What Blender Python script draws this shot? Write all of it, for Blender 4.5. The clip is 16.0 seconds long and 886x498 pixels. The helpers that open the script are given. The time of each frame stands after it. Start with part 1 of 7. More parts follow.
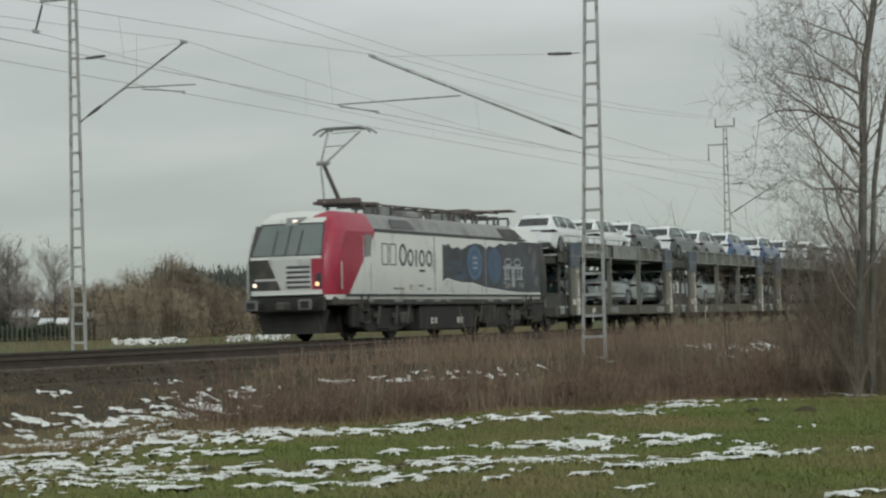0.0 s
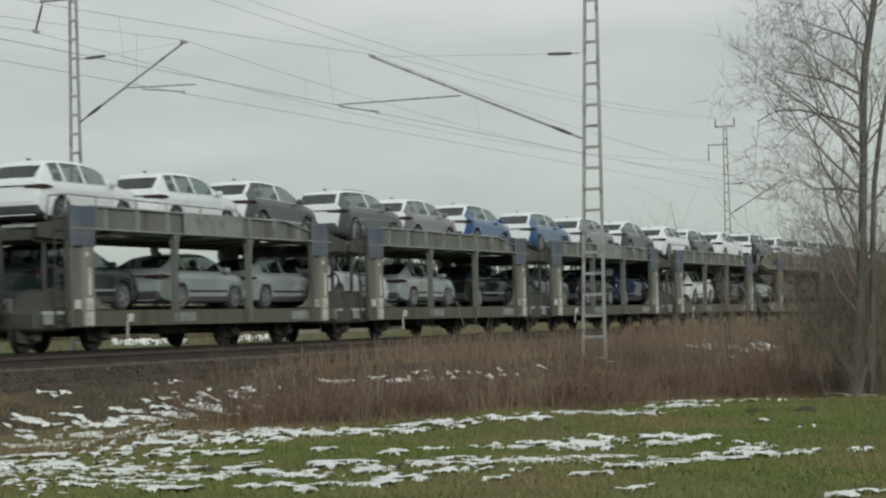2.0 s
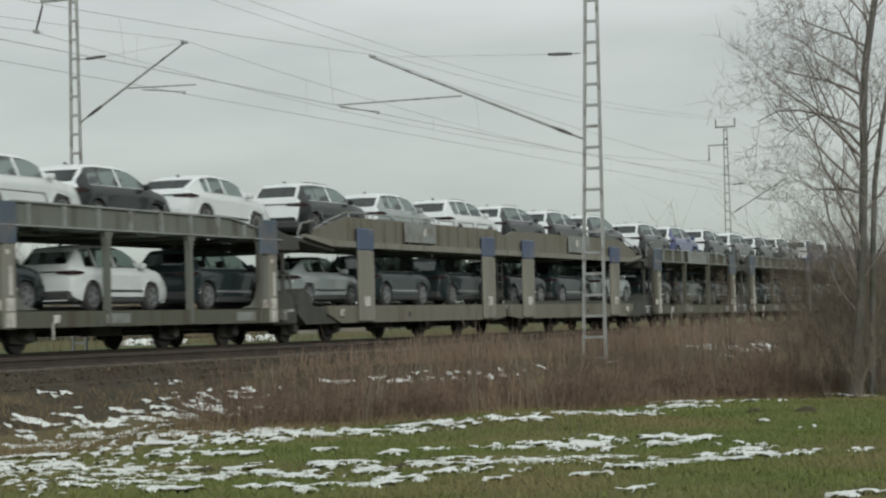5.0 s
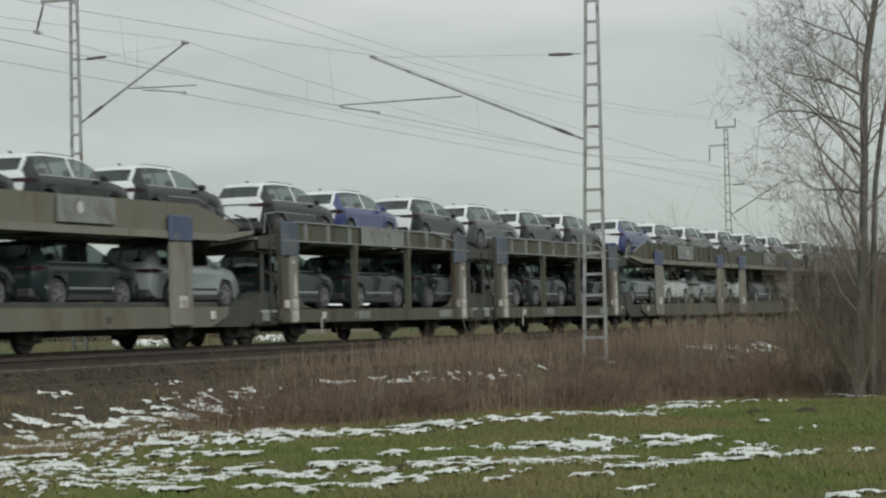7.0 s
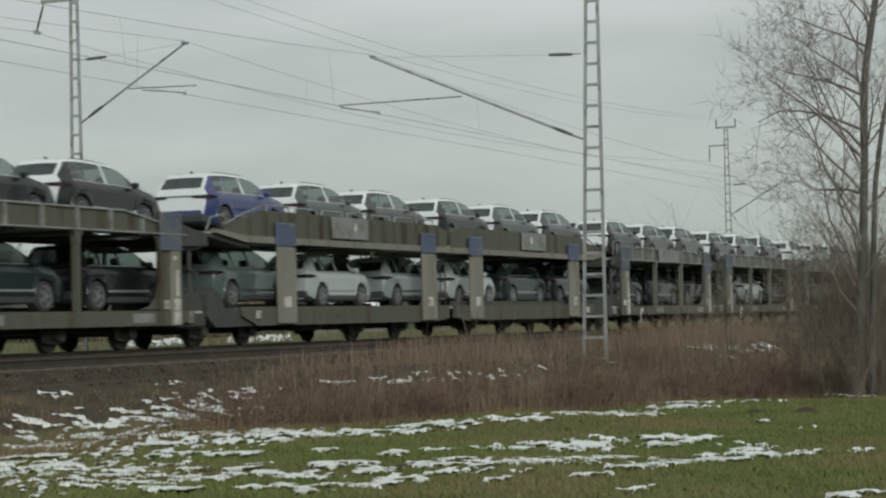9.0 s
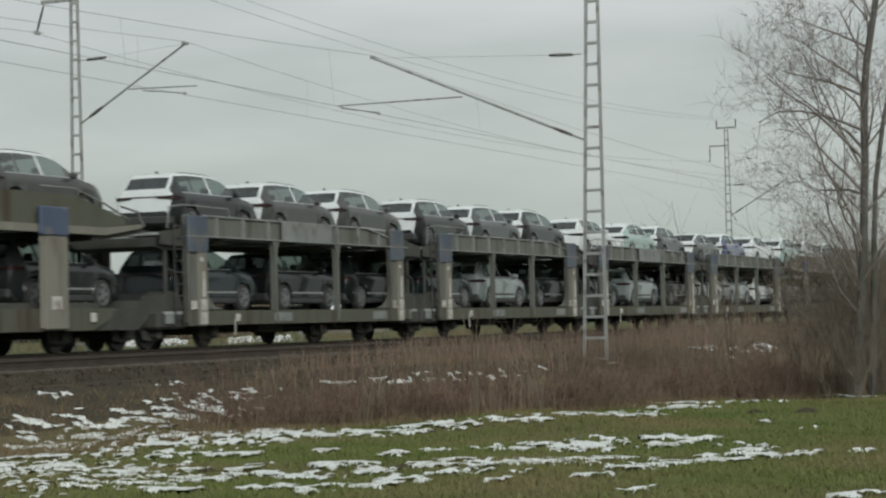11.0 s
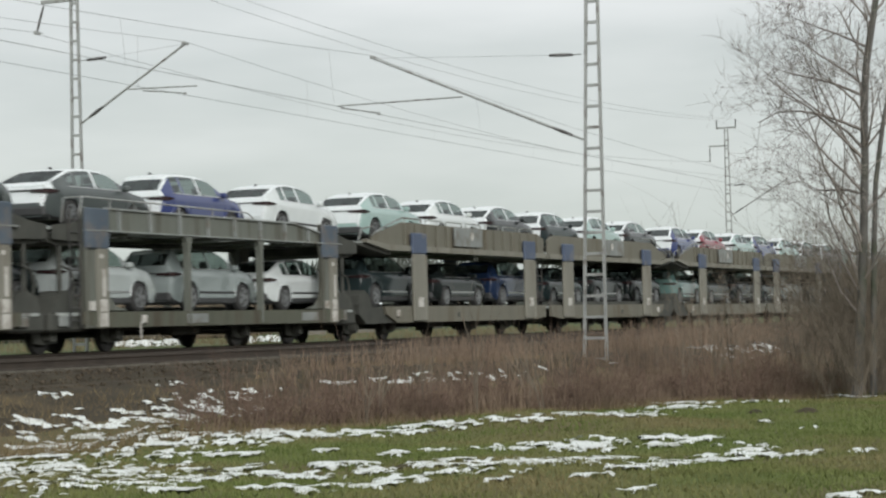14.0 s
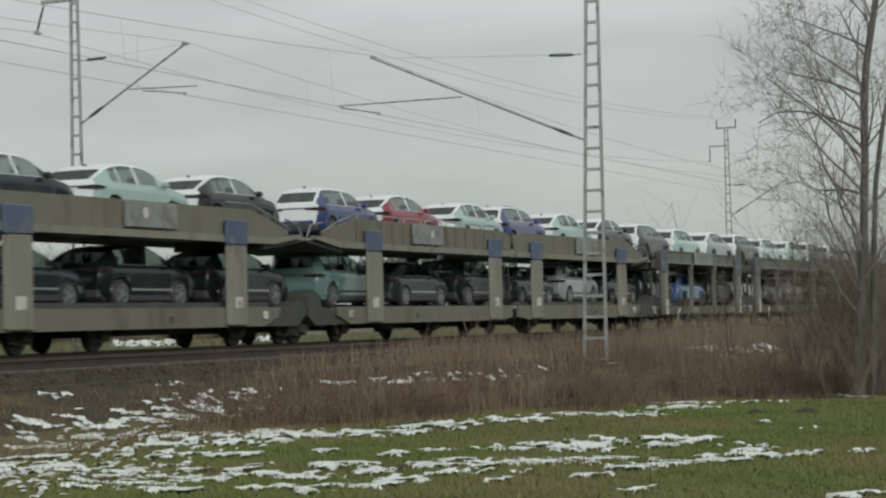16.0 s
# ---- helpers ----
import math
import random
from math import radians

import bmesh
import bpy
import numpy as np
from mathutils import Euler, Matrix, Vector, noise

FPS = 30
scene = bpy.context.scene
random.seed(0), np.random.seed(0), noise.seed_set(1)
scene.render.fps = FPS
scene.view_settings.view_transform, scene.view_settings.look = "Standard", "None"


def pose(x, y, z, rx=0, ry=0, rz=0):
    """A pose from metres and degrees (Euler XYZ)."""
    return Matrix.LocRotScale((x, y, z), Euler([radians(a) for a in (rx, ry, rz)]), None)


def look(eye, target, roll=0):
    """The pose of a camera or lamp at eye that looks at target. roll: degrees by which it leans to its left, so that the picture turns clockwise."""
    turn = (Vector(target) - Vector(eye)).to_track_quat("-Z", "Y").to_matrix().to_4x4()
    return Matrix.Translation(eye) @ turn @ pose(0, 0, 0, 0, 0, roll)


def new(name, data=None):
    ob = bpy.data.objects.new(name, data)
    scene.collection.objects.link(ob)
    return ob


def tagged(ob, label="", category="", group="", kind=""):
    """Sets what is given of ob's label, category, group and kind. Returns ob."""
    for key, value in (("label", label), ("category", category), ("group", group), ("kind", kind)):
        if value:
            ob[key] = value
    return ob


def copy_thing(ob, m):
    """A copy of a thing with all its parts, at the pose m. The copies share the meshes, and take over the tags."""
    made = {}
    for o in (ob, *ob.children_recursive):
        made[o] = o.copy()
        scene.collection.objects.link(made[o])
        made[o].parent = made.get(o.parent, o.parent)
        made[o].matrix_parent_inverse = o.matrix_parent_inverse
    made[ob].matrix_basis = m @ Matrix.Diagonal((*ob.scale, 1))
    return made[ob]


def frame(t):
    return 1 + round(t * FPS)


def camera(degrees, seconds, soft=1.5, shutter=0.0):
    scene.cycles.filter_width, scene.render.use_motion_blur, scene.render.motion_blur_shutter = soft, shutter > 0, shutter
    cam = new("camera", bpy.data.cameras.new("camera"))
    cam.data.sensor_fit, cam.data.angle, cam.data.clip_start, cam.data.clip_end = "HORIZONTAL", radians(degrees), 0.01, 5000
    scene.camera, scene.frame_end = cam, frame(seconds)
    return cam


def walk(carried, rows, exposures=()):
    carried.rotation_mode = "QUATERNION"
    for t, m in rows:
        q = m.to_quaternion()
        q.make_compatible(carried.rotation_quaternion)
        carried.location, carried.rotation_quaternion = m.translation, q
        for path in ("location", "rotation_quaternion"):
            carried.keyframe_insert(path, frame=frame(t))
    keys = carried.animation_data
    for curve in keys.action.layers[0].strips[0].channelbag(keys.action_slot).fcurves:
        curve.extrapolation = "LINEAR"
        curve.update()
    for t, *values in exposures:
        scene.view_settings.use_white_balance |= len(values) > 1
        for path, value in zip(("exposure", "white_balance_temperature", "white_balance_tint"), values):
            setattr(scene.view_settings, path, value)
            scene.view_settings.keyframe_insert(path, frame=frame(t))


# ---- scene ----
EYE = (0.0, 0.0, 0.52)
D = 27.66            # centre of the far track, on which the train runs
N = 22.9             # centre of the near track
MAST_X = 48.0        # the pair of masts


def view(yaw, pitch, roll):
    a, p = radians(yaw), radians(pitch)
    way = Vector((math.sin(a) * math.cos(p), math.cos(a) * math.cos(p), math.sin(p)))
    return look(EYE, Vector(EYE) + way * 50, roll)


cam = camera(24.245, 16.0, soft=2.25, shutter=0.25)
walk(cam, [
    (0.0, view(67.014, 1.975, -1.435)),
    (4.2, view(67.010, 1.980, -1.435)),
    (6.3, view(66.990, 1.995, -1.440)),
    (9.2, view(66.988, 2.000, -1.445)),
    (11.3, view(66.980, 2.012, -1.455)),
    (16.0, view(66.980, 2.015, -1.455)),
], exposures=(
    (0.0, -0.08, 6500, 10.0), (1.0, 0.0, 6500, 10.0), (2.5, 0.03, 6500, 10.0), (4.2, 0.06, 6500, 10.0), (6.3, 0.04, 6500, 10.0), (7.2, -0.03, 6500, 10.0),
    (8.0, -0.14, 6500, 10.0), (9.2, -0.10, 6500, 10.0), (11.3, -0.02, 6500, 11.0), (11.8, 0.14, 6500, 12.0), (12.3, 0.34, 6500, 13.0), (13.0, 0.42, 6500, 14.0),
    (13.9, 0.36, 6500, 13.5), (14.5, 0.06, 6500, 11.0), (15.0, 0.0, 6500, 10.5), (16.0, -0.06, 6500, 10.5)))

# ---- sky and light: a closed winter overcast ----
world = bpy.data.worlds.new("sky")
scene.world = world
world.use_nodes = True
wn, wl = world.node_tree.nodes, world.node_tree.links
sky = wn.new("ShaderNodeTexSky")
sky.sky_type, sky.sun_disc = "NISHITA", False
sky.sun_elevation, sky.sun_rotation = radians(26), radians(225)
coord = wn.new("ShaderNodeTexCoord")
stretch = wn.new("ShaderNodeMapping")
stretch.inputs["Scale"].default_value = (2.2, 2.2, 11.0)
cloud = wn.new("ShaderNodeTexNoise")
cloud.inputs["Scale"].default_value, cloud.inputs["Detail"].default_value = 1.3, 5.0
wl.new(coord.outputs["Generated"], stretch.inputs["Vector"])
wl.new(stretch.outputs["Vector"], cloud.inputs["Vector"])
ramp = wn.new("ShaderNodeValToRGB")
ramp.color_ramp.elements[0].position, ramp.color_ramp.elements[0].color = 0.32, (4.3, 4.68, 4.52, 1)
ramp.color_ramp.elements[1].position, ramp.color_ramp.elements[1].color = 0.68, (6.15, 6.42, 6.26, 1)
wl.new(cloud.outputs["Fac"], ramp.inputs["Fac"])
veil = wn.new("ShaderNodeMixRGB")
veil.inputs["Fac"].default_value = 0.96
wl.new(sky.outputs["Color"], veil.inputs["Color1"])
wl.new(ramp.outputs["Color"], veil.inputs["Color2"])
# the overcast is dullest along the horizon
height = wn.new("ShaderNodeSeparateXYZ")
wl.new(coord.outputs["Generated"], height.inputs[0])
rise = wn.new("ShaderNodeMapRange")
rise.inputs["From Min"].default_value, rise.inputs["From Max"].default_value = 0.0, 0.16
wl.new(height.outputs["Z"], rise.inputs["Value"])
haze = wn.new("ShaderNodeMixRGB")
haze.inputs["Color1"].default_value, haze.inputs["Color2"].default_value = (0.765, 0.815, 0.775, 1), (1.11, 1.11, 1.12, 1)
wl.new(rise.outputs[0], haze.inputs["Fac"])
tone = wn.new("ShaderNodeMixRGB")
tone.blend_type, tone.inputs["Fac"].default_value = "MULTIPLY", 1.0
wl.new(veil.outputs["Color"], tone.inputs["Color1"])
wl.new(haze.outputs["Color"], tone.inputs["Color2"])
wl.new(tone.outputs["Color"], wn["Background"].inputs["Color"])
wn["Background"].inputs["Strength"].default_value = 0.105
sun_data = bpy.data.lights.new("sun", "SUN")
sun_data.energy, sun_data.angle, sun_data.color = 1.55, radians(25), (1.0, 1.0, 0.96)
sun = new("sun", sun_data)
sun.matrix_world = look((-50, -50, 34), (0, 0, 0))


# ---- materials ----
def material(name, c1, c2=None, rough=0.7, metal=0.0, scale=4.0, fine=40.0, bump=0.15, spec=0.5, dirt=None, dirt_amount=0.0,
             dirt_scale=1.2, stretch=(1, 1, 1), per_piece=0.0):
    m = bpy.data.materials.new(name)
    m.use_nodes = True
    n, l = m.node_tree.nodes, m.node_tree.links
    b = n["Principled BSDF"]
    c2 = c2 or tuple(min(1, v * 1.25) for v in c1)
    tc = n.new("ShaderNodeTexCoord")
    mp = n.new("ShaderNodeMapping")
    mp.inputs["Scale"].default_value = stretch
    l.new(tc.outputs["Object"], mp.inputs["Vector"])
    big = n.new("ShaderNodeTexNoise")
    big.inputs["Scale"].default_value, big.inputs["Detail"].default_value = scale, 6
    tiny = n.new("ShaderNodeTexNoise")
    tiny.inputs["Scale"].default_value, tiny.inputs["Detail"].default_value = fine, 4
    l.new(mp.outputs["Vector"], big.inputs["Vector"])
    l.new(mp.outputs["Vector"], tiny.inputs["Vector"])
    add = n.new("ShaderNodeMath")
    add.operation = "MULTIPLY_ADD"
    add.inputs[1].default_value = 0.45
    l.new(tiny.outputs["Fac"], add.inputs[0])
    sub = n.new("ShaderNodeMath")
    sub.operation = "MULTIPLY_ADD"
    sub.inputs[1].default_value, sub.inputs[2].default_value = 1.6, -0.52
    l.new(big.outputs["Fac"], sub.inputs[0])
    l.new(sub.outputs[0], add.inputs[2])
    mix = n.new("ShaderNodeMixRGB")
    mix.inputs["Color1"].default_value, mix.inputs["Color2"].default_value = (*c1, 1), (*c2, 1)
    l.new(add.outputs[0], mix.inputs["Fac"])
    colour = mix.outputs["Color"]
    if dirt:
        dn = n.new("ShaderNodeTexNoise")
        dn.inputs["Scale"].default_value, dn.inputs["Detail"].default_value = dirt_scale, 8
        l.new(mp.outputs["Vector"], dn.inputs["Vector"])
        cr = n.new("ShaderNodeMapRange")
        cr.inputs["From Min"].default_value, cr.inputs["From Max"].default_value = 0.65 - dirt_amount * 0.5, 0.80 - dirt_amount * 0.3
        l.new(dn.outputs["Fac"], cr.inputs["Value"])
        dm = n.new("ShaderNodeMixRGB")
        dm.inputs["Color2"].default_value = (*dirt, 1)
        l.new(cr.outputs[0], dm.inputs["Fac"])
        l.new(colour, dm.inputs["Color1"])
        colour = dm.outputs["Color"]
    if per_piece:
        oi = n.new("ShaderNodeObjectInfo")
        geo = n.new("ShaderNodeNewGeometry")
        sm = n.new("ShaderNodeMath")
        l.new(oi.outputs["Random"], sm.inputs[0])
        l.new(geo.outputs["Random Per Island"], sm.inputs[1])
        mr = n.new("ShaderNodeMapRange")
        mr.inputs["From Max"].default_value = 2.0
        mr.inputs["To Min"].default_value, mr.inputs["To Max"].default_value = 1 - per_piece, 1 + per_piece
        l.new(sm.outputs[0], mr.inputs["Value"])
        hs = n.new("ShaderNodeHueSaturation")
        l.new(mr.outputs[0], hs.inputs["Value"])
        l.new(colour, hs.inputs["Color"])
        colour = hs.outputs["Color"]
    l.new(colour, b.inputs["Base Color"])
    b.inputs["Roughness"].default_value, b.inputs["Metallic"].default_value = rough, metal
    b.inputs["Specular IOR Level"].default_value = spec
    if bump:
        bp = n.new("ShaderNodeBump")
        bp.inputs["Strength"].default_value, bp.inputs["Distance"].default_value = bump, 0.02
        l.new(tiny.outputs["Fac"], bp.inputs["Height"])
        l.new(bp.outputs["Normal"], b.inputs["Normal"])
    return m


def glow(name, c, strength):
    m = bpy.data.materials.new(name)
    m.use_nodes = True
    b = m.node_tree.nodes["Principled BSDF"]
    b.inputs["Base Color"].default_value = (*c, 1)
    b.inputs["Emission Color"].default_value, b.inputs["Emission Strength"].default_value = (*c, 1), strength
    return m


def paint(name, c, rough=0.25, coat=0.8):
    m = material(name, c, tuple(v * 1.12 for v in c), rough, 0.0, 2.0, 60.0, 0.02, dirt=tuple(v * 0.8 for v in c), dirt_amount=0.1)
    m.node_tree.nodes["Principled BSDF"].inputs["Coat Weight"].default_value = coat
    m.node_tree.nodes["Principled BSDF"].inputs["Coat Roughness"].default_value = 0.03
    m.node_tree.nodes["Principled BSDF"].inputs["Specular IOR Level"].default_value = 0.15
    return m


M = dict(
    grass=material("grass ground", (0.076, 0.107, 0.025), (0.134, 0.147, 0.044), 0.95, 0, 0.5, 14, 0.6, 0.2, (0.128, 0.098, 0.052), 0.42, 0.22),
    blade=material("grass blade", (0.085, 0.124, 0.032), (0.162, 0.182, 0.063), 0.85, 0, 0.6, 9, 0, 0.2, (0.196, 0.165, 0.083), 0.42, 0.35, per_piece=0.35),
    straw=material("dry grass", (0.168, 0.128, 0.072), (0.259, 0.205, 0.117), 0.9, 0, 0.7, 12, 0, 0.2, per_piece=0.35),
    soil=material("dry verge soil", (0.086, 0.076, 0.041), (0.146, 0.131, 0.073), 0.95, 0, 0.6, 11, 0.6, 0.2, (0.085, 0.085, 0.027), 0.35, 0.4),
    stalk=material("weed stalk", (0.160, 0.116, 0.084), (0.270, 0.204, 0.148), 0.9, 0, 0.5, 9, 0, 0.2, per_piece=0.4),
    snow=material("old snow", (0.640, 0.679, 0.655), (0.815, 0.844, 0.817), 0.6, 0, 3, 30, 0.5, 0.3, (0.388, 0.398, 0.342), 0.3, 2.6),
    bank=material("dark railway bank earth", (0.038, 0.031, 0.021), (0.072, 0.060, 0.040), 0.95, 0, 1.4, 13, 1.0, 0.2, (0.103, 0.081, 0.049), 0.2, 0.9),
    ballast=material("ballast", (0.035, 0.030, 0.021), (0.074, 0.063, 0.044), 0.95, 0, 1.2, 16, 1.0, 0.2, (0.042, 0.032, 0.021), 0.4, 0.7),
    stone=material("ballast stone", (0.052, 0.041, 0.029), (0.110, 0.090, 0.064), 0.95, 0, 3, 30, 0.3, 0.2, per_piece=0.6),
    sleeper=material("sleeper", (0.076, 0.068, 0.053), (0.130, 0.119, 0.097), 0.9, 0, 3, 30, 0.4, 0.2, per_piece=0.2),
    rail=material("rusty rail", (0.034, 0.027, 0.020), (0.064, 0.050, 0.039), 0.85, 0.1, 3, 40, 0.2),
    railtop=material("worn rail head", (0.081, 0.074, 0.063), (0.126, 0.121, 0.108), 0.65, 0.4, 2, 60, 0.05),
    zinc=material("galvanised steel", (0.31, 0.325, 0.315), (0.45, 0.465, 0.45), 0.6, 0.2, 2, 30, 0.1, 0.5, (0.17, 0.15, 0.13), 0.25, 3),
    concrete=material("concrete", (0.30, 0.29, 0.27), (0.42, 0.41, 0.38), 0.9, 0, 3, 40, 0.3),
    wire=material("weathered copper wire", (0.24, 0.255, 0.25), (0.33, 0.345, 0.335), 0.6, 0.4, 1, 10, 0),
    insulator=material("dark glazed insulator", (0.07, 0.068, 0.064), (0.10, 0.098, 0.092), 0.35, 0, 3, 20, 0),
    bark=material("bark", (0.085, 0.082, 0.075), (0.158, 0.152, 0.140), 0.9, 0, 3, 25, 0.6, 0.2, (0.06, 0.075, 0.045), 0.2, 1.2),
    brush=material("dark brushwood twig", (0.118, 0.100, 0.077), (0.208, 0.178, 0.138), 0.9, 0, 1, 8, 0, 0.2, per_piece=0.35),
    bramble=material("reddish bare stem", (0.085, 0.058, 0.044), (0.165, 0.115, 0.088), 0.9, 0, 0.5, 9, 0, 0.2, per_piece=0.4),
    twig=material("twig", (0.165, 0.150, 0.136), (0.275, 0.250, 0.226), 0.9, 0, 1, 8, 0, 0.2, per_piece=0.3),
    hedge=material("bare hedge twig", (0.195, 0.163, 0.115), (0.315, 0.265, 0.195), 0.9, 0, 0.4, 4, 0, 0.2, per_piece=0.4),
    # the paleness of distance haze is mixed into this tree colour
    pine=material("haze-pale conifer", (0.075, 0.085, 0.075), (0.125, 0.135, 0.115), 0.9, 0, 0.2, 3, 0, 0.2, per_piece=0.3),
    evergreen=material("dark evergreen hedge", (0.030, 0.050, 0.028), (0.070, 0.090, 0.055), 0.9, 0, 0.4, 4, 0, 0.2, per_piece=0.4),
    field=material("far field", (0.062, 0.092, 0.034), (0.105, 0.130, 0.055), 0.95, 0, 0.03, 0.6, 0.2, 0.2, (0.105, 0.112, 0.058), 0.3, 0.05),
    white=material("white loco paint", (0.620, 0.647, 0.611), (0.696, 0.725, 0.689), 0.35, 0, 0.8, 18, 0.02, 0.5, (0.357, 0.353, 0.320), 0.16, 1.2),
    silver=material("light grey loco paint", (0.48, 0.50, 0.49), (0.58, 0.60, 0.59), 0.35, 0, 0.8, 18, 0.02, 0.5, (0.30, 0.29, 0.27), 0.2, 1.5),
    red=material("crimson loco paint", (0.30, 0.030, 0.055), (0.38, 0.044, 0.075), 0.35, 0, 0.8, 18, 0.02, 0.5, (0.20, 0.03, 0.04), 0.15, 1.5),
    roofgrey=material("grey loco roof", (0.20, 0.21, 0.205), (0.28, 0.29, 0.28), 0.5, 0, 0.8, 18, 0.03, 0.5, (0.13, 0.12, 0.11), 0.3, 1.2),
    black=material("black under-frame paint", (0.034, 0.036, 0.034), (0.058, 0.058, 0.055), 0.6, 0, 1.5, 20, 0.05, 0.4, (0.10, 0.085, 0.07), 0.3, 2.0),
    rust=material("brown roof equipment", (0.095, 0.075, 0.070), (0.165, 0.14, 0.13), 0.6, 0.2, 2, 20, 0.05),
    night=material("dark night-scene film", (0.030, 0.034, 0.040), (0.068, 0.074, 0.084), 0.45, 0, 1.1, 7, 0, 0.4, (0.075, 0.085, 0.10), 0.3, 1.6),
    blueart=material("blue print", (0.034, 0.082, 0.16), (0.07, 0.145, 0.24), 0.35, 0, 2.5, 12, 0),
    dimblue=material("dim blue print", (0.030, 0.062, 0.12), (0.06, 0.11, 0.18), 0.4, 0, 2.5, 12, 0),
    paleart=material("pale print", (0.20, 0.235, 0.245), (0.36, 0.40, 0.40), 0.35, 0, 2.5, 12, 0),
    ink=material("dark lettering film", (0.05, 0.05, 0.05), (0.075, 0.075, 0.075), 0.4, 0, 2, 20, 0),
    deck=material("grey steel deck", (0.281, 0.305, 0.288), (0.390, 0.419, 0.394), 0.8, 0, 1.0, 14, 0.1, 0.4, (0.098, 0.089, 0.075), 0.3, 1.6),
    wagon=material("weathered grey wagon paint", (0.117, 0.128, 0.109), (0.188, 0.203, 0.174), 0.75, 0, 1.0, 14, 0.1, 0.4, (0.088, 0.086, 0.067), 0.32, 1.0, (2.0, 1, 0.35)),
    grimy=material("grimy brown-grey wagon paint", (0.077, 0.082, 0.061), (0.137, 0.141, 0.108), 0.8, 0, 1.0, 14, 0.1, 0.3, (0.067, 0.054, 0.038), 0.32, 1.0, (2.0, 1, 0.35)),
    ochre=material("weathered khaki wagon paint", (0.136, 0.132, 0.103), (0.194, 0.189, 0.150), 0.75, 0, 1.0, 14, 0.1, 0.4, (0.113, 0.097, 0.066), 0.26, 1.0, (1.3, 1, 0.35)),
    postpaint=material("pale khaki post paint", (0.182, 0.180, 0.148), (0.243, 0.238, 0.198), 0.75, 0, 1.0, 14, 0.1, 0.4, (0.15, 0.132, 0.10), 0.22, 1.4, (2.0, 1, 0.4)),
    cap=material("faded blue wagon paint", (0.056, 0.079, 0.132), (0.090, 0.120, 0.180), 0.6, 0, 1.5, 16, 0.05, 0.5, (0.16, 0.16, 0.16), 0.2, 2),
    capdull=material("dull slate-blue wagon paint", (0.060, 0.084, 0.112), (0.105, 0.135, 0.165), 0.65, 0, 1.5, 16, 0.05, 0.5, (0.16, 0.14, 0.12), 0.35, 2),
    board=material("pale grey notice plate", (0.48, 0.47, 0.43), (0.64, 0.63, 0.58), 0.6, 0, 3, 20, 0.02, 0.5, (0.24, 0.21, 0.17), 0.3, 3),
    panel=material("grey side board", (0.190, 0.206, 0.197), (0.269, 0.289, 0.273), 0.65, 0, 1.5, 16, 0.05, 0.5, (0.146, 0.130, 0.104), 0.3, 2),
    under=material("dark grimy running gear", (0.046, 0.049, 0.042), (0.084, 0.086, 0.073), 0.8, 0.1, 2, 20, 0.2),
    wheel=material("oily black wheel", (0.021, 0.022, 0.020), (0.040, 0.039, 0.036), 0.7, 0.2, 2, 20, 0.2),
    bufferface=material("scuffed buffer plate", (0.11, 0.115, 0.115), (0.19, 0.195, 0.19), 0.6, 0.2, 3, 25, 0.1),
    chrome=material("satin window trim", (0.45, 0.46, 0.46), (0.58, 0.59, 0.59), 0.3, 0.7, 4, 40, 0),
    tyre=material("rubber tyre", (0.032, 0.032, 0.031), (0.052, 0.051, 0.049), 0.85, 0, 4, 40, 0.1),
    rim=material("alloy rim", (0.18, 0.19, 0.19), (0.29, 0.30, 0.30), 0.3, 0.4, 4, 40, 0.03),
    film=material("white transport film", (0.66, 0.71, 0.71), (0.78, 0.82, 0.82), 0.4, 0, 2.5, 18, 0.05, 0.5, (0.66, 0.68, 0.68), 0.2, 2.5),
    trim=material("black plastic trim", (0.036, 0.038, 0.038), (0.056, 0.057, 0.057), 0.6, 0, 4, 40, 0.05),
    tail=material("dark red tail lamp", (0.022, 0.011, 0.011), (0.034, 0.015, 0.015), 0.2, 0, 4, 40, 0),
    roofsnow=material("snowy roof", (0.75, 0.78, 0.78), (0.86, 0.88, 0.88), 0.7, 0, 0.5, 6, 0.3),
    plaster=material("shed wall", (0.16, 0.15, 0.13), (0.25, 0.24, 0.21), 0.9, 0, 0.6, 8, 0.2),
    wood=material("grey fence wood", (0.085, 0.085, 0.068), (0.14, 0.135, 0.11), 0.9, 0, 2, 20, 0.2),
    lamp=glow("warm headlamp", (1.0, 0.62, 0.34), 1.3),
    lampwhite=glow("white headlamp", (1.0, 0.86, 0.74), 0.9),
)


def window_glass(name, tint, gloss):
    """Real see-through tinted glass: what is behind shows, the sky lies on it as gloss."""
    m = bpy.data.materials.new(name)
    m.use_nodes = True
    n, l = m.node_tree.nodes, m.node_tree.links
    clear, shine, mix = n.new("ShaderNodeBsdfTransparent"), n.new("ShaderNodeBsdfGlossy"), n.new("ShaderNodeMixShader")
    clear.inputs["Color"].default_value = (*tint, 1)
    shine.inputs["Roughness"].default_value = 0.04
    shine.inputs["Color"].default_value = (0.9, 0.95, 0.95, 1)
    mix.inputs[0].default_value = gloss
    l.new(clear.outputs[0], mix.inputs[1])
    l.new(shine.outputs[0], mix.inputs[2])
    l.new(mix.outputs[0], n["Material Output"].inputs["Surface"])
    return m


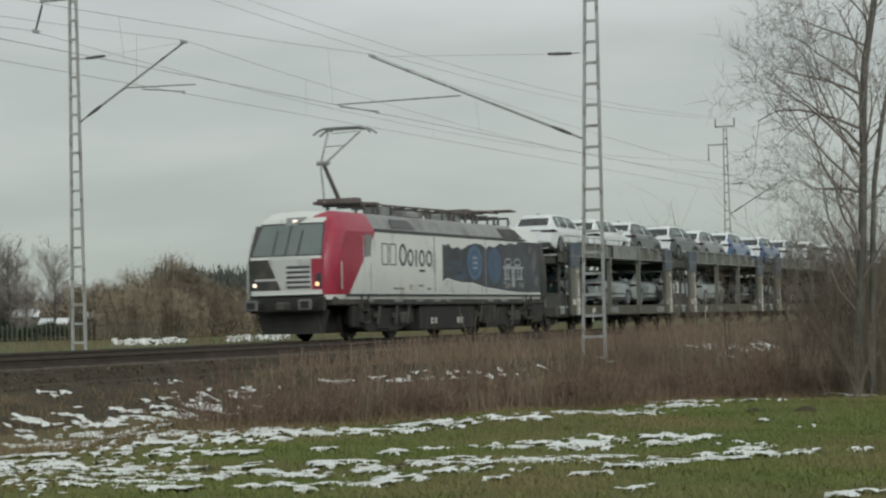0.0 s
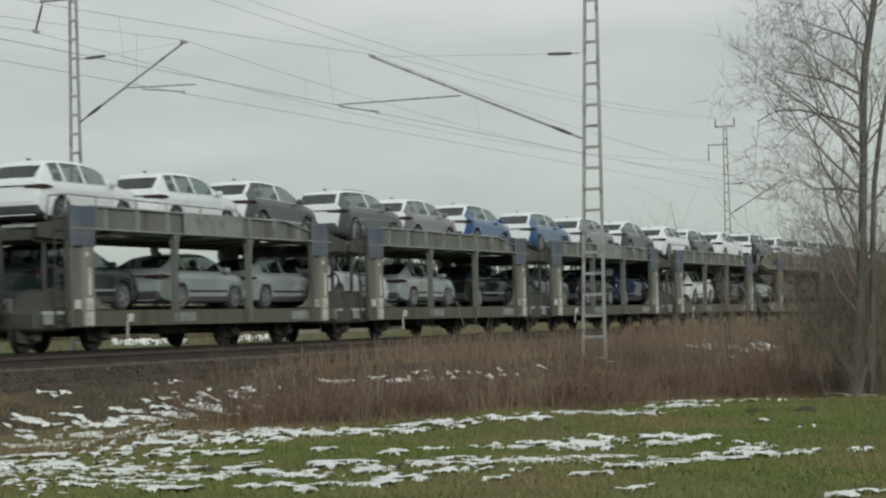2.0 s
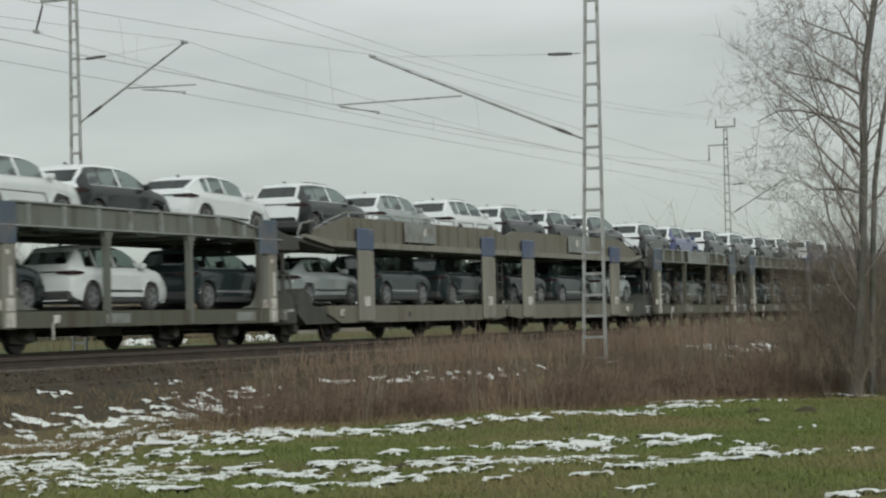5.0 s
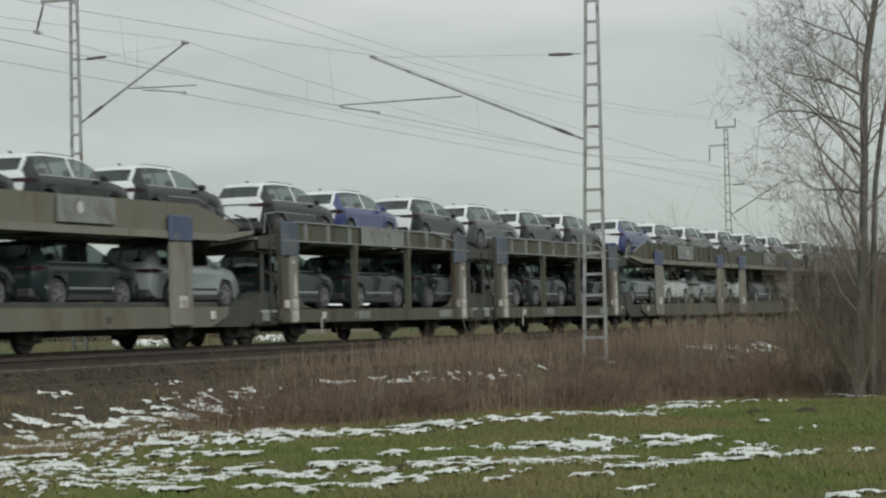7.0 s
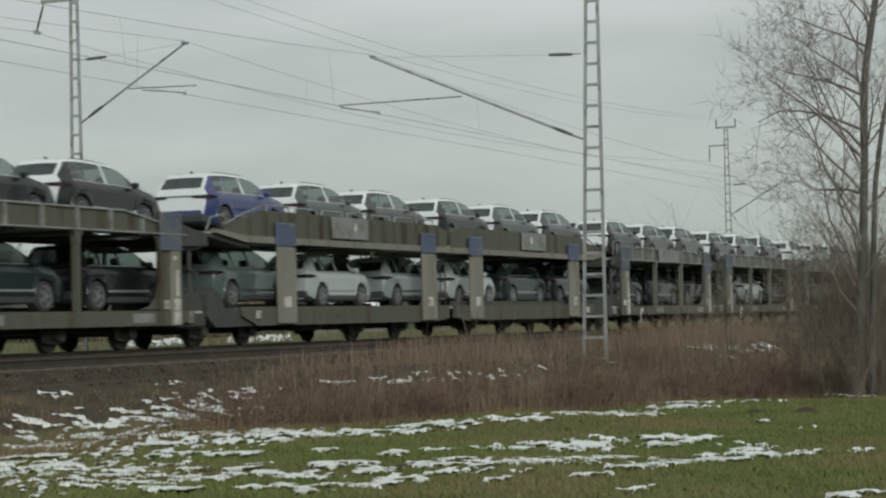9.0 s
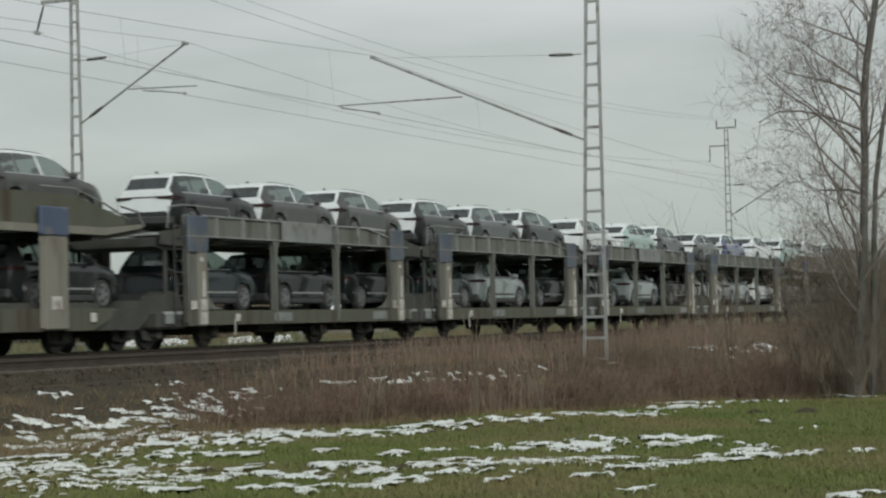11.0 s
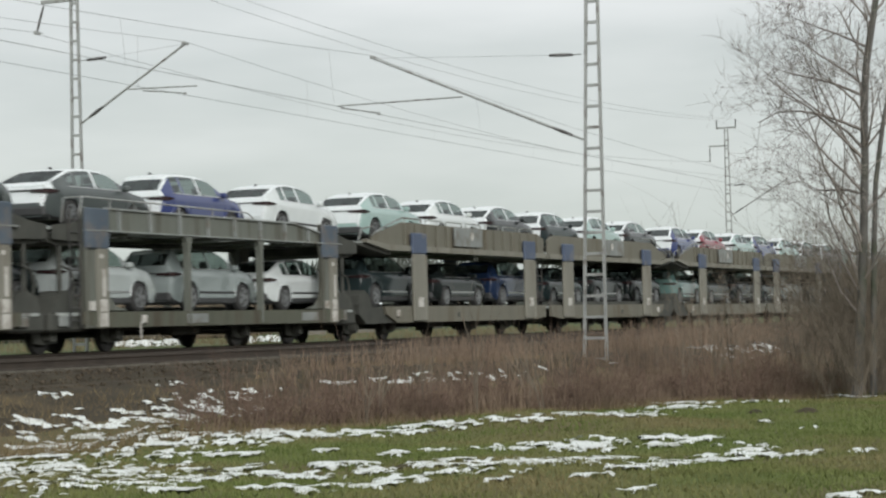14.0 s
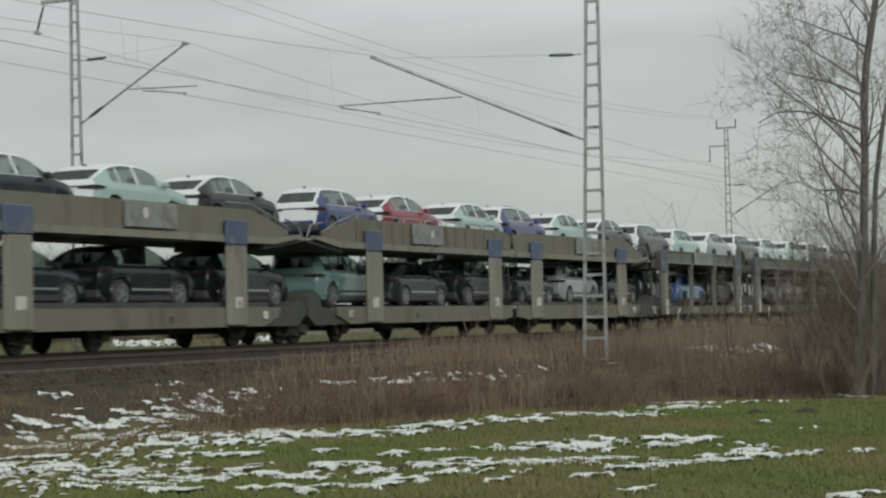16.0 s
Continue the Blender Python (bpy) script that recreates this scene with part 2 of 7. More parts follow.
glass = window_glass("tinted car glass", (0.50, 0.56, 0.54), 0.17)
hatchglass = window_glass("dark rear glass", (0.09, 0.10, 0.10), 0.11)
locoglass = material("loco windscreen glass", (0.10, 0.13, 0.12), (0.14, 0.17, 0.16), 0.08, 0, 1, 5, 0, 0.9)
PAINTS = dict(
    white=paint("white car paint", (0.60, 0.64, 0.63)), silver=paint("silver car paint", (0.235, 0.272, 0.265)),
    pearl=paint("pale pearl-grey car paint", (0.38, 0.42, 0.41)), mint=paint("pale mint car paint", (0.31, 0.43, 0.40)), grey=paint("grey car paint", (0.070, 0.082, 0.080), 0.3, 0.5),
    brown=paint("brown-grey car paint", (0.060, 0.064, 0.060), 0.3, 0.5), dark=paint("dark grey car paint", (0.020, 0.024, 0.024), 0.25, 0.5),
    slate=paint("dark slate-green car paint", (0.017, 0.027, 0.028), 0.25, 0.35), ash=paint("ash-grey car paint", (0.150, 0.158, 0.156), 0.3, 0.8),
    black=paint("black car paint", (0.009, 0.013, 0.013), 0.25, 0.35), blue=paint("blue car paint", (0.034, 0.082, 0.195)), navy=paint("dark blue car paint", (0.011, 0.023, 0.056), 0.25, 0.6),
    violet=paint("violet-blue car paint", (0.036, 0.050, 0.148)), red=paint("red car paint", (0.20, 0.022, 0.036), 0.25, 0.6),
    teal=paint("dull teal car paint", (0.11, 0.19, 0.175)), green=paint("grey-green car paint", (0.085, 0.115, 0.110), 0.3, 0.8))


# ---- mesh helpers ----
class Mesh:
    """Gathers vertices and faces for one mesh."""

    def __init__(self):
        self.v, self.f = [], []

    def add(self, verts, faces):
        k = len(self.v)
        self.v.extend(tuple(p) for p in verts)
        self.f.extend(tuple(i + k for i in face) for face in faces)
        return self

    def box(self, x0, x1, y0, y1, z0, z1, b=0.0):
        """A box, its edges chamfered by b."""
        if b <= 0:
            v = [(x, y, z) for x in (x0, x1) for y in (y0, y1) for z in (z0, z1)]
            return self.add(v, [(0, 1, 3, 2), (4, 6, 7, 5), (0, 4, 5, 1), (2, 3, 7, 6), (0, 2, 6, 4), (1, 5, 7, 3)])
        b = min(b, abs(x1 - x0) * 0.45, abs(y1 - y0) * 0.45, abs(z1 - z0) * 0.45)
        v, ids = [], {}
        for ix, x in enumerate((x0, x1)):
            for iy, y in enumerate((y0, y1)):
                for iz, z in enumerate((z0, z1)):
                    c = (x + (b if ix == 0 else -b), y + (b if iy == 0 else -b), z + (b if iz == 0 else -b))
                    for axis, p in enumerate(((x, c[1], c[2]), (c[0], y, c[2]), (c[0], c[1], z))):
                        ids[ix, iy, iz, axis] = len(v)
                        v.append(p)
        g = lambda ix, iy, iz, a: ids[ix, iy, iz, a]
        f = []
        for s in (0, 1):
            f.append((g(s, 0, 0, 0), g(s, 1, 0, 0), g(s, 1, 1, 0), g(s, 0, 1, 0))[::1 if s else -1])
            f.append((g(0, s, 0, 1), g(0, s, 1, 1), g(1, s, 1, 1), g(1, s, 0, 1))[::1 if s else -1])
            f.append((g(0, 0, s, 2), g(1, 0, s, 2), g(1, 1, s, 2), g(0, 1, s, 2))[::1 if s else -1])
        for a in (0, 1):
            for c in (0, 1):
                f.append((g(a, c, 0, 0), g(a, c, 1, 0), g(a, c, 1, 1), g(a, c, 0, 1)))
                f.append((g(a, 0, c, 0), g(a, 1, c, 0), g(a, 1, c, 2), g(a, 0, c, 2)))
                f.append((g(0, a, c, 1), g(1, a, c, 1), g(1, a, c, 2), g(0, a, c, 2)))
        f += [(g(i, j, k, 0), g(i, j, k, 1), g(i, j, k, 2)) for i in (0, 1) for j in (0, 1) for k in (0, 1)]
        return self.add(v, f)

    def tube(self, p0, p1, r0, r1=None, n=8, caps=True):
        r1 = r0 if r1 is None else r1
        p0, p1 = Vector(p0), Vector(p1)
        way = (p1 - p0).normalized()
        side = way.orthogonal().normalized()
        up = way.cross(side)
        ring = [(math.cos(2 * math.pi * i / n), math.sin(2 * math.pi * i / n)) for i in range(n)]
        v = [p0 + (side * c + up * s) * r0 for c, s in ring] + [p1 + (side * c + up * s) * r1 for c, s in ring]
        f = [(i, (i + 1) % n, n + (i + 1) % n, n + i) for i in range(n)]
        if caps:
            f += [tuple(range(n))[::-1], tuple(range(n, 2 * n))]
        return self.add(v, f)

    def line(self, points, r, n=5):
        for a, b in zip(points, points[1:]):
            self.tube(a, b, r, r, n, False)
        return self

    def prism(self, outline, y0, y1):
        """An outline of (x, z) drawn from y0 to y1."""
        n = len(outline)
        v = [(x, y0, z) for x, z in outline] + [(x, y1, z) for x, z in outline]
        return self.add(v, [tuple(range(n)), tuple(range(n, 2 * n))[::-1]] + [(i, i + n, (i + 1) % n + n, (i + 1) % n) for i in range(n)])

    def disc(self, x, y0, y1, z, profile, n=20):
        """A solid turned round the y axis through (x, z): profile of (share of the way from y0 to y1, radius)."""
        v = [(x + r * math.cos(2 * math.pi * i / n), y0 + (y1 - y0) * s, z + r * math.sin(2 * math.pi * i / n)) for s, r in profile for i in range(n)]
        f = [(k * n + i, k * n + (i + 1) % n, (k + 1) * n + (i + 1) % n, (k + 1) * n + i) for k in range(len(profile) - 1) for i in range(n)]
        f += [tuple(range(n))[::-1], tuple(range((len(profile) - 1) * n, len(profile) * n))]
        return self.add(v, f)

    def data(self, name, mat, smooth=False):
        me = bpy.data.meshes.new(name)
        me.from_pydata(self.v, [], self.f)
        me.materials.append(mat)
        b = bmesh.new()
        b.from_mesh(me)
        if len(b.faces) < 9000:
            bmesh.ops.remove_doubles(b, verts=b.verts, dist=0.0004)
            bmesh.ops.recalc_face_normals(b, faces=b.faces)
        b.to_mesh(me)
        b.free()
        if smooth:
            me.polygons.foreach_set("use_smooth", [True] * len(me.polygons))
            me.set_sharp_from_angle(angle=radians(smooth if smooth > 1 else 38))
        return me


def part(name, mesh, mat, parent, label="", smooth=False, data=None):
    """ONE mesh object under a thing or a part."""
    ob = new(name, data or mesh.data(name, mat, smooth))
    ob.parent = parent
    return tagged(ob, label)


def thing(name, label, category, group="", kind="", mesh=None, mat=None, smooth=False):
    ob = new(name, mesh.data(name, mat, smooth) if mesh else None)
    return tagged(ob, label, category, group, kind)


# ---- ground ----
def ground_z(x, y):
    """Height of the land: a field, a dip below the track bed, flat fields beyond."""
    z = -1.2 + 0.06 * math.sin(x * 0.35 + y * 0.2) + 0.04 * math.sin(x * 0.9 - y * 0.7)
    far = min(1, max(0, (y - 31.0) / 3.0))
    ahead = min(1, max(0, (x - 36.0) / 11.0))
    bank = min(1, max(0, (y - 17.6 + 3.3 * ahead) / (3.2 - 0.6 * ahead)))
    bank = bank * bank * (3 - 2 * bank)
    z = z * (1 - bank) + -0.42 * bank
    return z * (1 - far) + (-0.13 - 0.30 * min(1, max(0, (y - 40) / 70))) * far


def verge(x):
    """Where the mown field ends and the weeds begin."""
    return 15.3 - (x - 29.35) * 0.42 + 0.25 * math.sin(x * 1.3)


def spaced(near, far, step, growth):
    out, v, s = [near], near, step
    while v < far:
        v, s = v + s, s * growth
        out.append(v)
    return out


def ground():
    xs = [-v for v in spaced(0, 3000, 1.0, 1.35)[::-1]][:-1] + [i * 0.5 for i in range(0, 130)] + spaced(65, 4000, 0.7, 1.22)
    ys = [-v for v in spaced(0, 3000, 1.0, 1.4)[::-1]][:-1] + [i * 0.5 for i in range(0, 80)] + spaced(40, 4000, 0.7, 1.22)
    g = Mesh()
    g.v = [(x, y, ground_z(x, y) + (0.025 * noise.noise((x * 0.9, y * 0.9, 0)) if 0 < x < 70 and 0 < y < 40 else 0)) for x in xs for y in ys]
    n = len(ys)
    g.f = [(i * n + j, (i + 1) * n + j, (i + 1) * n + j + 1, i * n + j + 1) for i in range(len(xs) - 1) for j in range(n - 1)]
    ob = thing("ground", "flat winter land of mown grass, dry verge and fields", "ground", kind="structure", mesh=g, mat=M["grass"], smooth=True)
    ob.data.materials.append(M["soil"])
    ob.data.materials.append(M["field"])
    ob.data.materials.append(M["bank"])
    for p in ob.data.polygons:
        c = p.center
        p.material_index = 2 if c.y > 30 or c.x > 120 else (3 if c.y > 18.3 - 2.6 * min(1, max(0, (c.x - 36.0) / 11.0)) else (1 if c.y > verge(c.x) else 0))


def track(y, name):
    """Bed, sleepers and two rails of one track."""
    bed = Mesh()
    near = name == "track_bed_near"
    prof = [(-2.55, -0.62), (-1.75, -0.26), (-1.35, -0.21), (1.35, -0.21), (2.38, -0.24)] if near else [(-2.38, -0.24), (-1.35, -0.21), (1.35, -0.21), (1.8, -0.27), (2.9, -0.62)]
    xs = [-400, -150, -50] + [i * 0.4 for i in range(0, 250)] + spaced(100, 1500, 3, 1.2)
    for x in xs:
        for dy, z in prof:
            bed.v.append((x, y + dy + 0.05 * noise.noise((x * 1.7, dy, 3.0)), z + 0.035 * noise.noise((x * 2.3, dy * 3, y))))
    k = len(prof)
    bed.f = [(i * k + j, (i + 1) * k + j, (i + 1) * k + j + 1, i * k + j + 1) for i in range(len(xs) - 1) for j in range(k - 1)]
    root = thing(name, "bed of dark brown ballast under a railway track", "track bed", kind="structure", mesh=bed, mat=M["ballast"])
    for s in (-0.7535, 0.7535):
        rail = Mesh()
        prof2 = [(-0.07, -0.172), (0.07, -0.172), (0.07, -0.16), (0.012, -0.14), (0.012, -0.045), (0.036, -0.035), (0.036, -0.006), (0.028, 0), (-0.028, 0), (-0.036, -0.006), (-0.036, -0.035), (-0.012, -0.045), (-0.012, -0.14), (-0.07, -0.16)]
        n = len(prof2)
        ends = [-400, 0, 40, 80, 200, 1500]
        rail.v = [(x, y + s + dy, z) for x in ends for dy, z in prof2]
        rail.f = [(i * n + j, (i + 1) * n + j, (i + 1) * n + (j + 1) % n, i * n + (j + 1) % n) for i in range(len(ends) - 1) for j in range(n)]
        r = part("rail", rail, M["rail"], root, "rusty steel rail with a worn head")
        r.data.materials.append(M["railtop"])
        for p in r.data.polygons:
            if p.center.z > -0.004 and abs(p.center.y - y - s) < 0.02:
                p.material_index = 1
    sl = Mesh().box(-0.13, 0.13, -1.3, 1.3, -0.36, -0.175, 0.02).data("sleeper", M["sleeper"])
    for i in range(110):
        o = part("sleeper", None, None, root, data=sl)
        o.location = (22 + i * 0.6, y, 0.012 * noise.noise((i * 3.1, y, 0)))


ground()
track(N, "track_bed_near")
track(D, "track_bed_far")


# ---- overhead line ----
def lattice_mast(x, y, top, foot, w0, w1, d=0.08, lean=0.0, first=0.40):
    """A flat ladder mast: two channels and flat rungs between them, tapering upwards; its broad side spans across the track."""
    mast = thing("catenary_mast", "galvanised steel ladder-type catenary mast beside the railway", "mast", "catenary masts along the line")
    mast.location = (x, y, 0)
    hgt = top - foot
    for s in (-1, 1):
        leg = Mesh()
        t = 0.03
        for z, c in ((foot, s * w0 / 2), (top, s * w1 / 2)):
            leg.v += [(px, c + py + lean * (z - foot), z) for px in (-d / 2, d / 2) for py in (-t, t)]
        leg.f = [(0, 1, 5, 4), (2, 6, 7, 3), (0, 4, 6, 2), (1, 3, 7, 5), (4, 5, 7, 6), (0, 2, 3, 1)]
        part("leg", leg, M["zinc"], mast)
    for i in range(int(hgt / 0.52)):
        z = foot + first + i * 0.52
        w = w0 + (w1 - w0) * (z - foot) / hgt
        part("rung", Mesh().box(-d / 2 + 0.012, d / 2 - 0.012, -w / 2 + 0.02 + lean * (z - foot), w / 2 - 0.02 + lean * (z - foot), z - 0.034, z + 0.034), M["zinc"], mast)
    part("footing", Mesh().box(-0.4, 0.4, -0.5, 0.5, foot - 0.6, foot - 0.03, 0.04), M["concrete"], mast, "grey concrete footing")
    return mast


def insulator(mesh, p, q, r=0.055, n=9):
    """A spindle of close-set ribs, fattest in the middle."""
    p, q = Vector(p), Vector(q)
    for i in range(n):
        k = r * (0.62 + 0.38 * math.sin(math.pi * (i + 0.5) / n))
        a, b, c = p.lerp(q, i / n), p.lerp(q, (i + 0.6) / n), p.lerp(q, (i + 1) / n)
        mesh.tube(a, b, r * 0.5, k, 8, False)
        mesh.tube(b, c, k, r * 0.5, 8, False)
    return mesh


def cantilever(mast, side, root_z, tip, elbow, reg, arm0, arm1, stay_z):
    """The slanting tube with its insulator, the registration tube, the steady arm and the stay, in the mast's space (y across the track)."""
    rt = Vector((0, side * 0.16, root_z))
    tp, el = Vector((0, *tip)), Vector((0, *elbow))
    a, b = rt.lerp(tp, 0.30 / (tp - rt).length), rt.lerp(tp, 0.82 / (tp - rt).length)
    part("arm_tube", Mesh().tube(b, tp, 0.035, 0.03, 8).tube(rt, a, 0.03), M["zinc"], mast)
    part("arm_insulator", insulator(Mesh(), a, b, 0.058), M["insulator"], mast, "brown ribbed insulator")
    part("registration_tube", Mesh().tube(el, (0, *reg), 0.022, 0.02, 6), M["zinc"], mast)
    part("steady_arm", Mesh().tube((0, *arm0), (0, *arm1), 0.02, 0.016, 6).box(-0.03, 0.03, arm1[0] - 0.03, arm1[0] + 0.03, arm1[1] - 0.06, arm1[1] + 0.02), M["zinc"], mast)
    part("wire_saddle", Mesh().box(-0.16, 0.16, tip[0] - 0.03, tip[0] + 0.03, tip[1] - 0.02, tip[1] + 0.06, 0.01), M["zinc"], mast)
    st = Vector((0, side * 0.16, stay_z))
    i0, i1 = st + Vector((0, side * 0.22, 0)), st + Vector((0, side * 0.84, 0.03))
    part("stay_insulator", insulator(Mesh(), i0, i1, 0.056), M["insulator"], mast, "brown ribbed insulator")
    part("stay_rod", Mesh().tube(st, i0, 0.014).tube(i1, tp, 0.004, 0.004, 5), M["wire"], mast)


def feeder_bracket(mast, z, drift):
    """A bracket on the field side with a hanging insulator that the wire pulls aside by drift."""
    part("bracket", Mesh().box(-0.04, 0.04, -0.1, 1.05, z - 0.045, z + 0.045).tube((0, 1.0, z), (0, 1.0, z - 0.12), 0.015), M["zinc"], mast)
    part("hanging_insulator", insulator(Mesh(), (0, 1.0, z - 0.12), (0, 1.0 + drift, z - 0.80), 0.045), M["insulator"], mast, "hanging brown insulator")
    part("wire_clamp", Mesh().box(-0.14, 0.14, 0.97 + drift, 1.03 + drift, z - 0.88, z - 0.78, 0.01), M["zinc"], mast)


def top_bar(mast, z):
    """A crossbar with two upright insulators."""
    part("crossbar", Mesh().box(-0.05, 0.05, -0.6, 0.6, z - 0.05, z + 0.05), M["zinc"], mast)
    for s in (-1, 1):
        part("post_insulator", insulator(Mesh(), (0, s * 0.56, z + 0.03), (0, s * 0.56, z + 0.48), 0.05), M["insulator"], mast, "upright brown insulator")


FARY = 31.22
SPAN = 67.4
NEARY = 16.475
near_mast = lattice_mast(MAST_X + 0.2, NEARY, 9.2, -0.55, 0.575, 0.275, 0.10, -0.0173, 0.05)
cantilever(near_mast, 1, 4.93, (22.30 - NEARY, 7.36), (19.84 - NEARY, 6.20), (23.34 - NEARY, 6.19), (23.26 - NEARY, 6.13), (22.18 - NEARY, 5.94), 7.05)
for i in range(-1, 6):
    x, y = MAST_X + i * SPAN, FARY if i < 1 else 31.15
    m = lattice_mast(x, y, 10.6 if i < 1 else 11.2, -0.25, 0.415 if i < 1 else 0.44, 0.18)
    cantilever(m, -1, 6.19, (27.75 - FARY, 8.13), (29.55 - FARY, 7.03), (27.41 - FARY, 6.98), (29.08 - FARY, 6.96), (27.78 - FARY, 6.81), 7.92)
    feeder_bracket(m, 9.62 if i < 1 else 10.22, 0.22 if i < 1 else 0.0)
    top_bar(m, 10.65 if i < 1 else 11.25)
    if i in (-1, 1, 2):
        m2 = copy_thing(near_mast, pose(x + 0.2, NEARY, 0))


def hanging(p, q, sag, n=14):
    p, q = Vector(p), Vector(q)
    return [p.lerp(q, i / n) - Vector((0, 0, sag * 4 * (i / n) * (1 - i / n))) for i in range(n + 1)]


def overhead(name, label, y, z_tip, z_contact, zig):
    """Carrying wire, droppers and contact wire of one track, span by span."""
    root = thing(name, label, "overhead wire", kind="structure")
    for i in range(-1, 5):
        x0, x1 = MAST_X + i * SPAN, MAST_X + (i + 1) * SPAN
        top = hanging((x0, y, z_tip), (x1, y, z_tip), 0.95)
        part("carrying_wire", Mesh().line(top, 0.0055), M["wire"], root)
        a, b = Vector((x0, y + zig, z_contact)), Vector((x1, y + zig, z_contact))
        part("contact_wire", Mesh().line([a, b], 0.0065), M["wire"], root)
        if i < 2:
            for k in range(1, 14, 2):
                t = (k + 0.5) / 14
                up = top[k].lerp(top[k + 1], 0.5)
                part("dropper", Mesh().line([up, a.lerp(b, t)], 0.003, 4), M["wire"], root)
    return root


overhead("overhead_line_near", "thin dark overhead wires with droppers above the near track", 22.30, 7.42, 5.90, -0.12)
overhead("overhead_line_far", "thin dark overhead wires with droppers above the far track", 27.75, 8.19, 6.76, 0.03)
feeders = thing("feeder_line", "thin dark feeder wires strung along the masts", "overhead wire", kind="structure")
for i in range(-1, 5):
    x0, x1 = MAST_X + i * SPAN, MAST_X + (i + 1) * SPAN
    part("feeder_wire", Mesh().line(hanging((x0, FARY + 1.22, 8.76 if i < 1 else 9.36), (x1, FARY + 1.0, 8.76 if i < 0 else 9.36), 0.9), 0.0065), M["wire"], feeders)
    for s in (-0.5, 0.5):
        part("feeder_wire", Mesh().line(hanging((x0, FARY + s, 11.15 if i < 1 else 11.73), (x1, FARY + s, 11.15 if i < 0 else 11.73), 1.0), 0.0065), M["wire"], feeders)


# ---- the train: local x runs from a vehicle's front to its back, y across, z from the rail head ----
def wheelset(parent, x, r=0.46):
    for s in (-1, 1):
        w = part("wheel", Mesh().disc(x, s * 0.68, s * 0.83, r, [(0, r + 0.025), (0.25, r), (0.8, r - 0.01), (0.85, r * 0.82), (0.7, r * 0.45), (1.0, r * 0.3)], 20), M["wheel"], parent)
    part("axle", Mesh().tube((x, -0.7, r), (x, 0.7, r), 0.08, 0.08, 8), M["under"], parent)


def bogie_gear(parent, x, r=0.46):
    """Axle box, guide plates and spring on both sides of one axle."""
    for s in (-1, 1):
        g = Mesh().box(x - 0.13, x + 0.13, s * 0.86, s * 1.12, r - 0.12, r + 0.14, 0.03)
        g.prism([(x - 0.58, 0.72), (x + 0.58, 0.72), (x + 0.46, r - 0.16), (x + 0.17, r - 0.20), (x - 0.17, r - 0.20), (x - 0.46, r - 0.16)], s * 0.90, s * 0.94)
        for k in range(4):
            g.box(x - 0.55 + k * 0.06, x + 0.55 - k * 0.06, s * 0.93, s * 1.04, r + 0.14 + k * 0.022, r + 0.158 + k * 0.022)
        part("axle_box", g, M["under"], parent)


def buffers(parent, x, way, mat):
    for s in (-0.875, 0.875):
        b = Mesh().tube((x, s, 1.06), (x + way * 0.42, s, 1.06), 0.11, 0.09, 12)
        b.tube((x - way * 0.02, s, 1.06), (x + way * 0.03, s, 1.06), 0.17, 0.17, 12)
        bf = part("buffer", b, mat, parent, "rectangular steel buffer")
        part("buffer_plate", Mesh().box(min(x + way * 0.42, x + way * 0.47), max(x + way * 0.42, x + way * 0.47), s - 0.22, s + 0.22, 0.91, 1.22, 0.06), M["bufferface"], bf)
        part("buffer_pad", Mesh().box(min(x + way * 0.46, x + way * 0.48), max(x + way * 0.46, x + way * 0.48), s - 0.14, s + 0.14, 0.96, 1.16, 0.02), M["wheel"], bf)


def slope(z):
    return 0.0 if z < 2.45 else (z - 2.45) * 0.55


def nose(y, z):
    """The loco's front surface: x at a place across and a height."""
    return 0.38 + slope(z) + 0.08 * (abs(y) / 1.22) ** 2.2


def nose_patch(y0, y1, z0, z1, proud, ny=8, nz=6, mirror=False, outline=None):
    """A sheet that follows the front surface, with a rim going inwards."""
    m = Mesh()
    for i in range(ny + 1):
        for j in range(nz + 1):
            v = j / nz
            z = z0 + (z1 - z0) * v
            a, b = (y0, y1) if outline is None else outline(v)
            y = a + (b - a) * i / ny
            m.v.append((nose(y, z) - proud, y, z))
    k = nz + 1
    m.f = [(i * k + j, (i + 1) * k + j, (i + 1) * k + j + 1, i * k + j + 1) for i in range(ny) for j in range(nz)]
    if mirror:
        m.v = [(19.25 - x, -y, z) for x, y, z in m.v]
    return m


def half_outline(w, top):
    """Half a cross-section of the loco's body, from the sill up to the roof's middle."""
    return [(w - 0.06, 1.20), (w, 1.34), (w, 2.3), (w, 3.22), (w - 0.07, 3.34), (w - 0.28, top - 0.14), (w - 0.42, top - 0.03), (w - 0.7, top), (0, top + 0.02)]


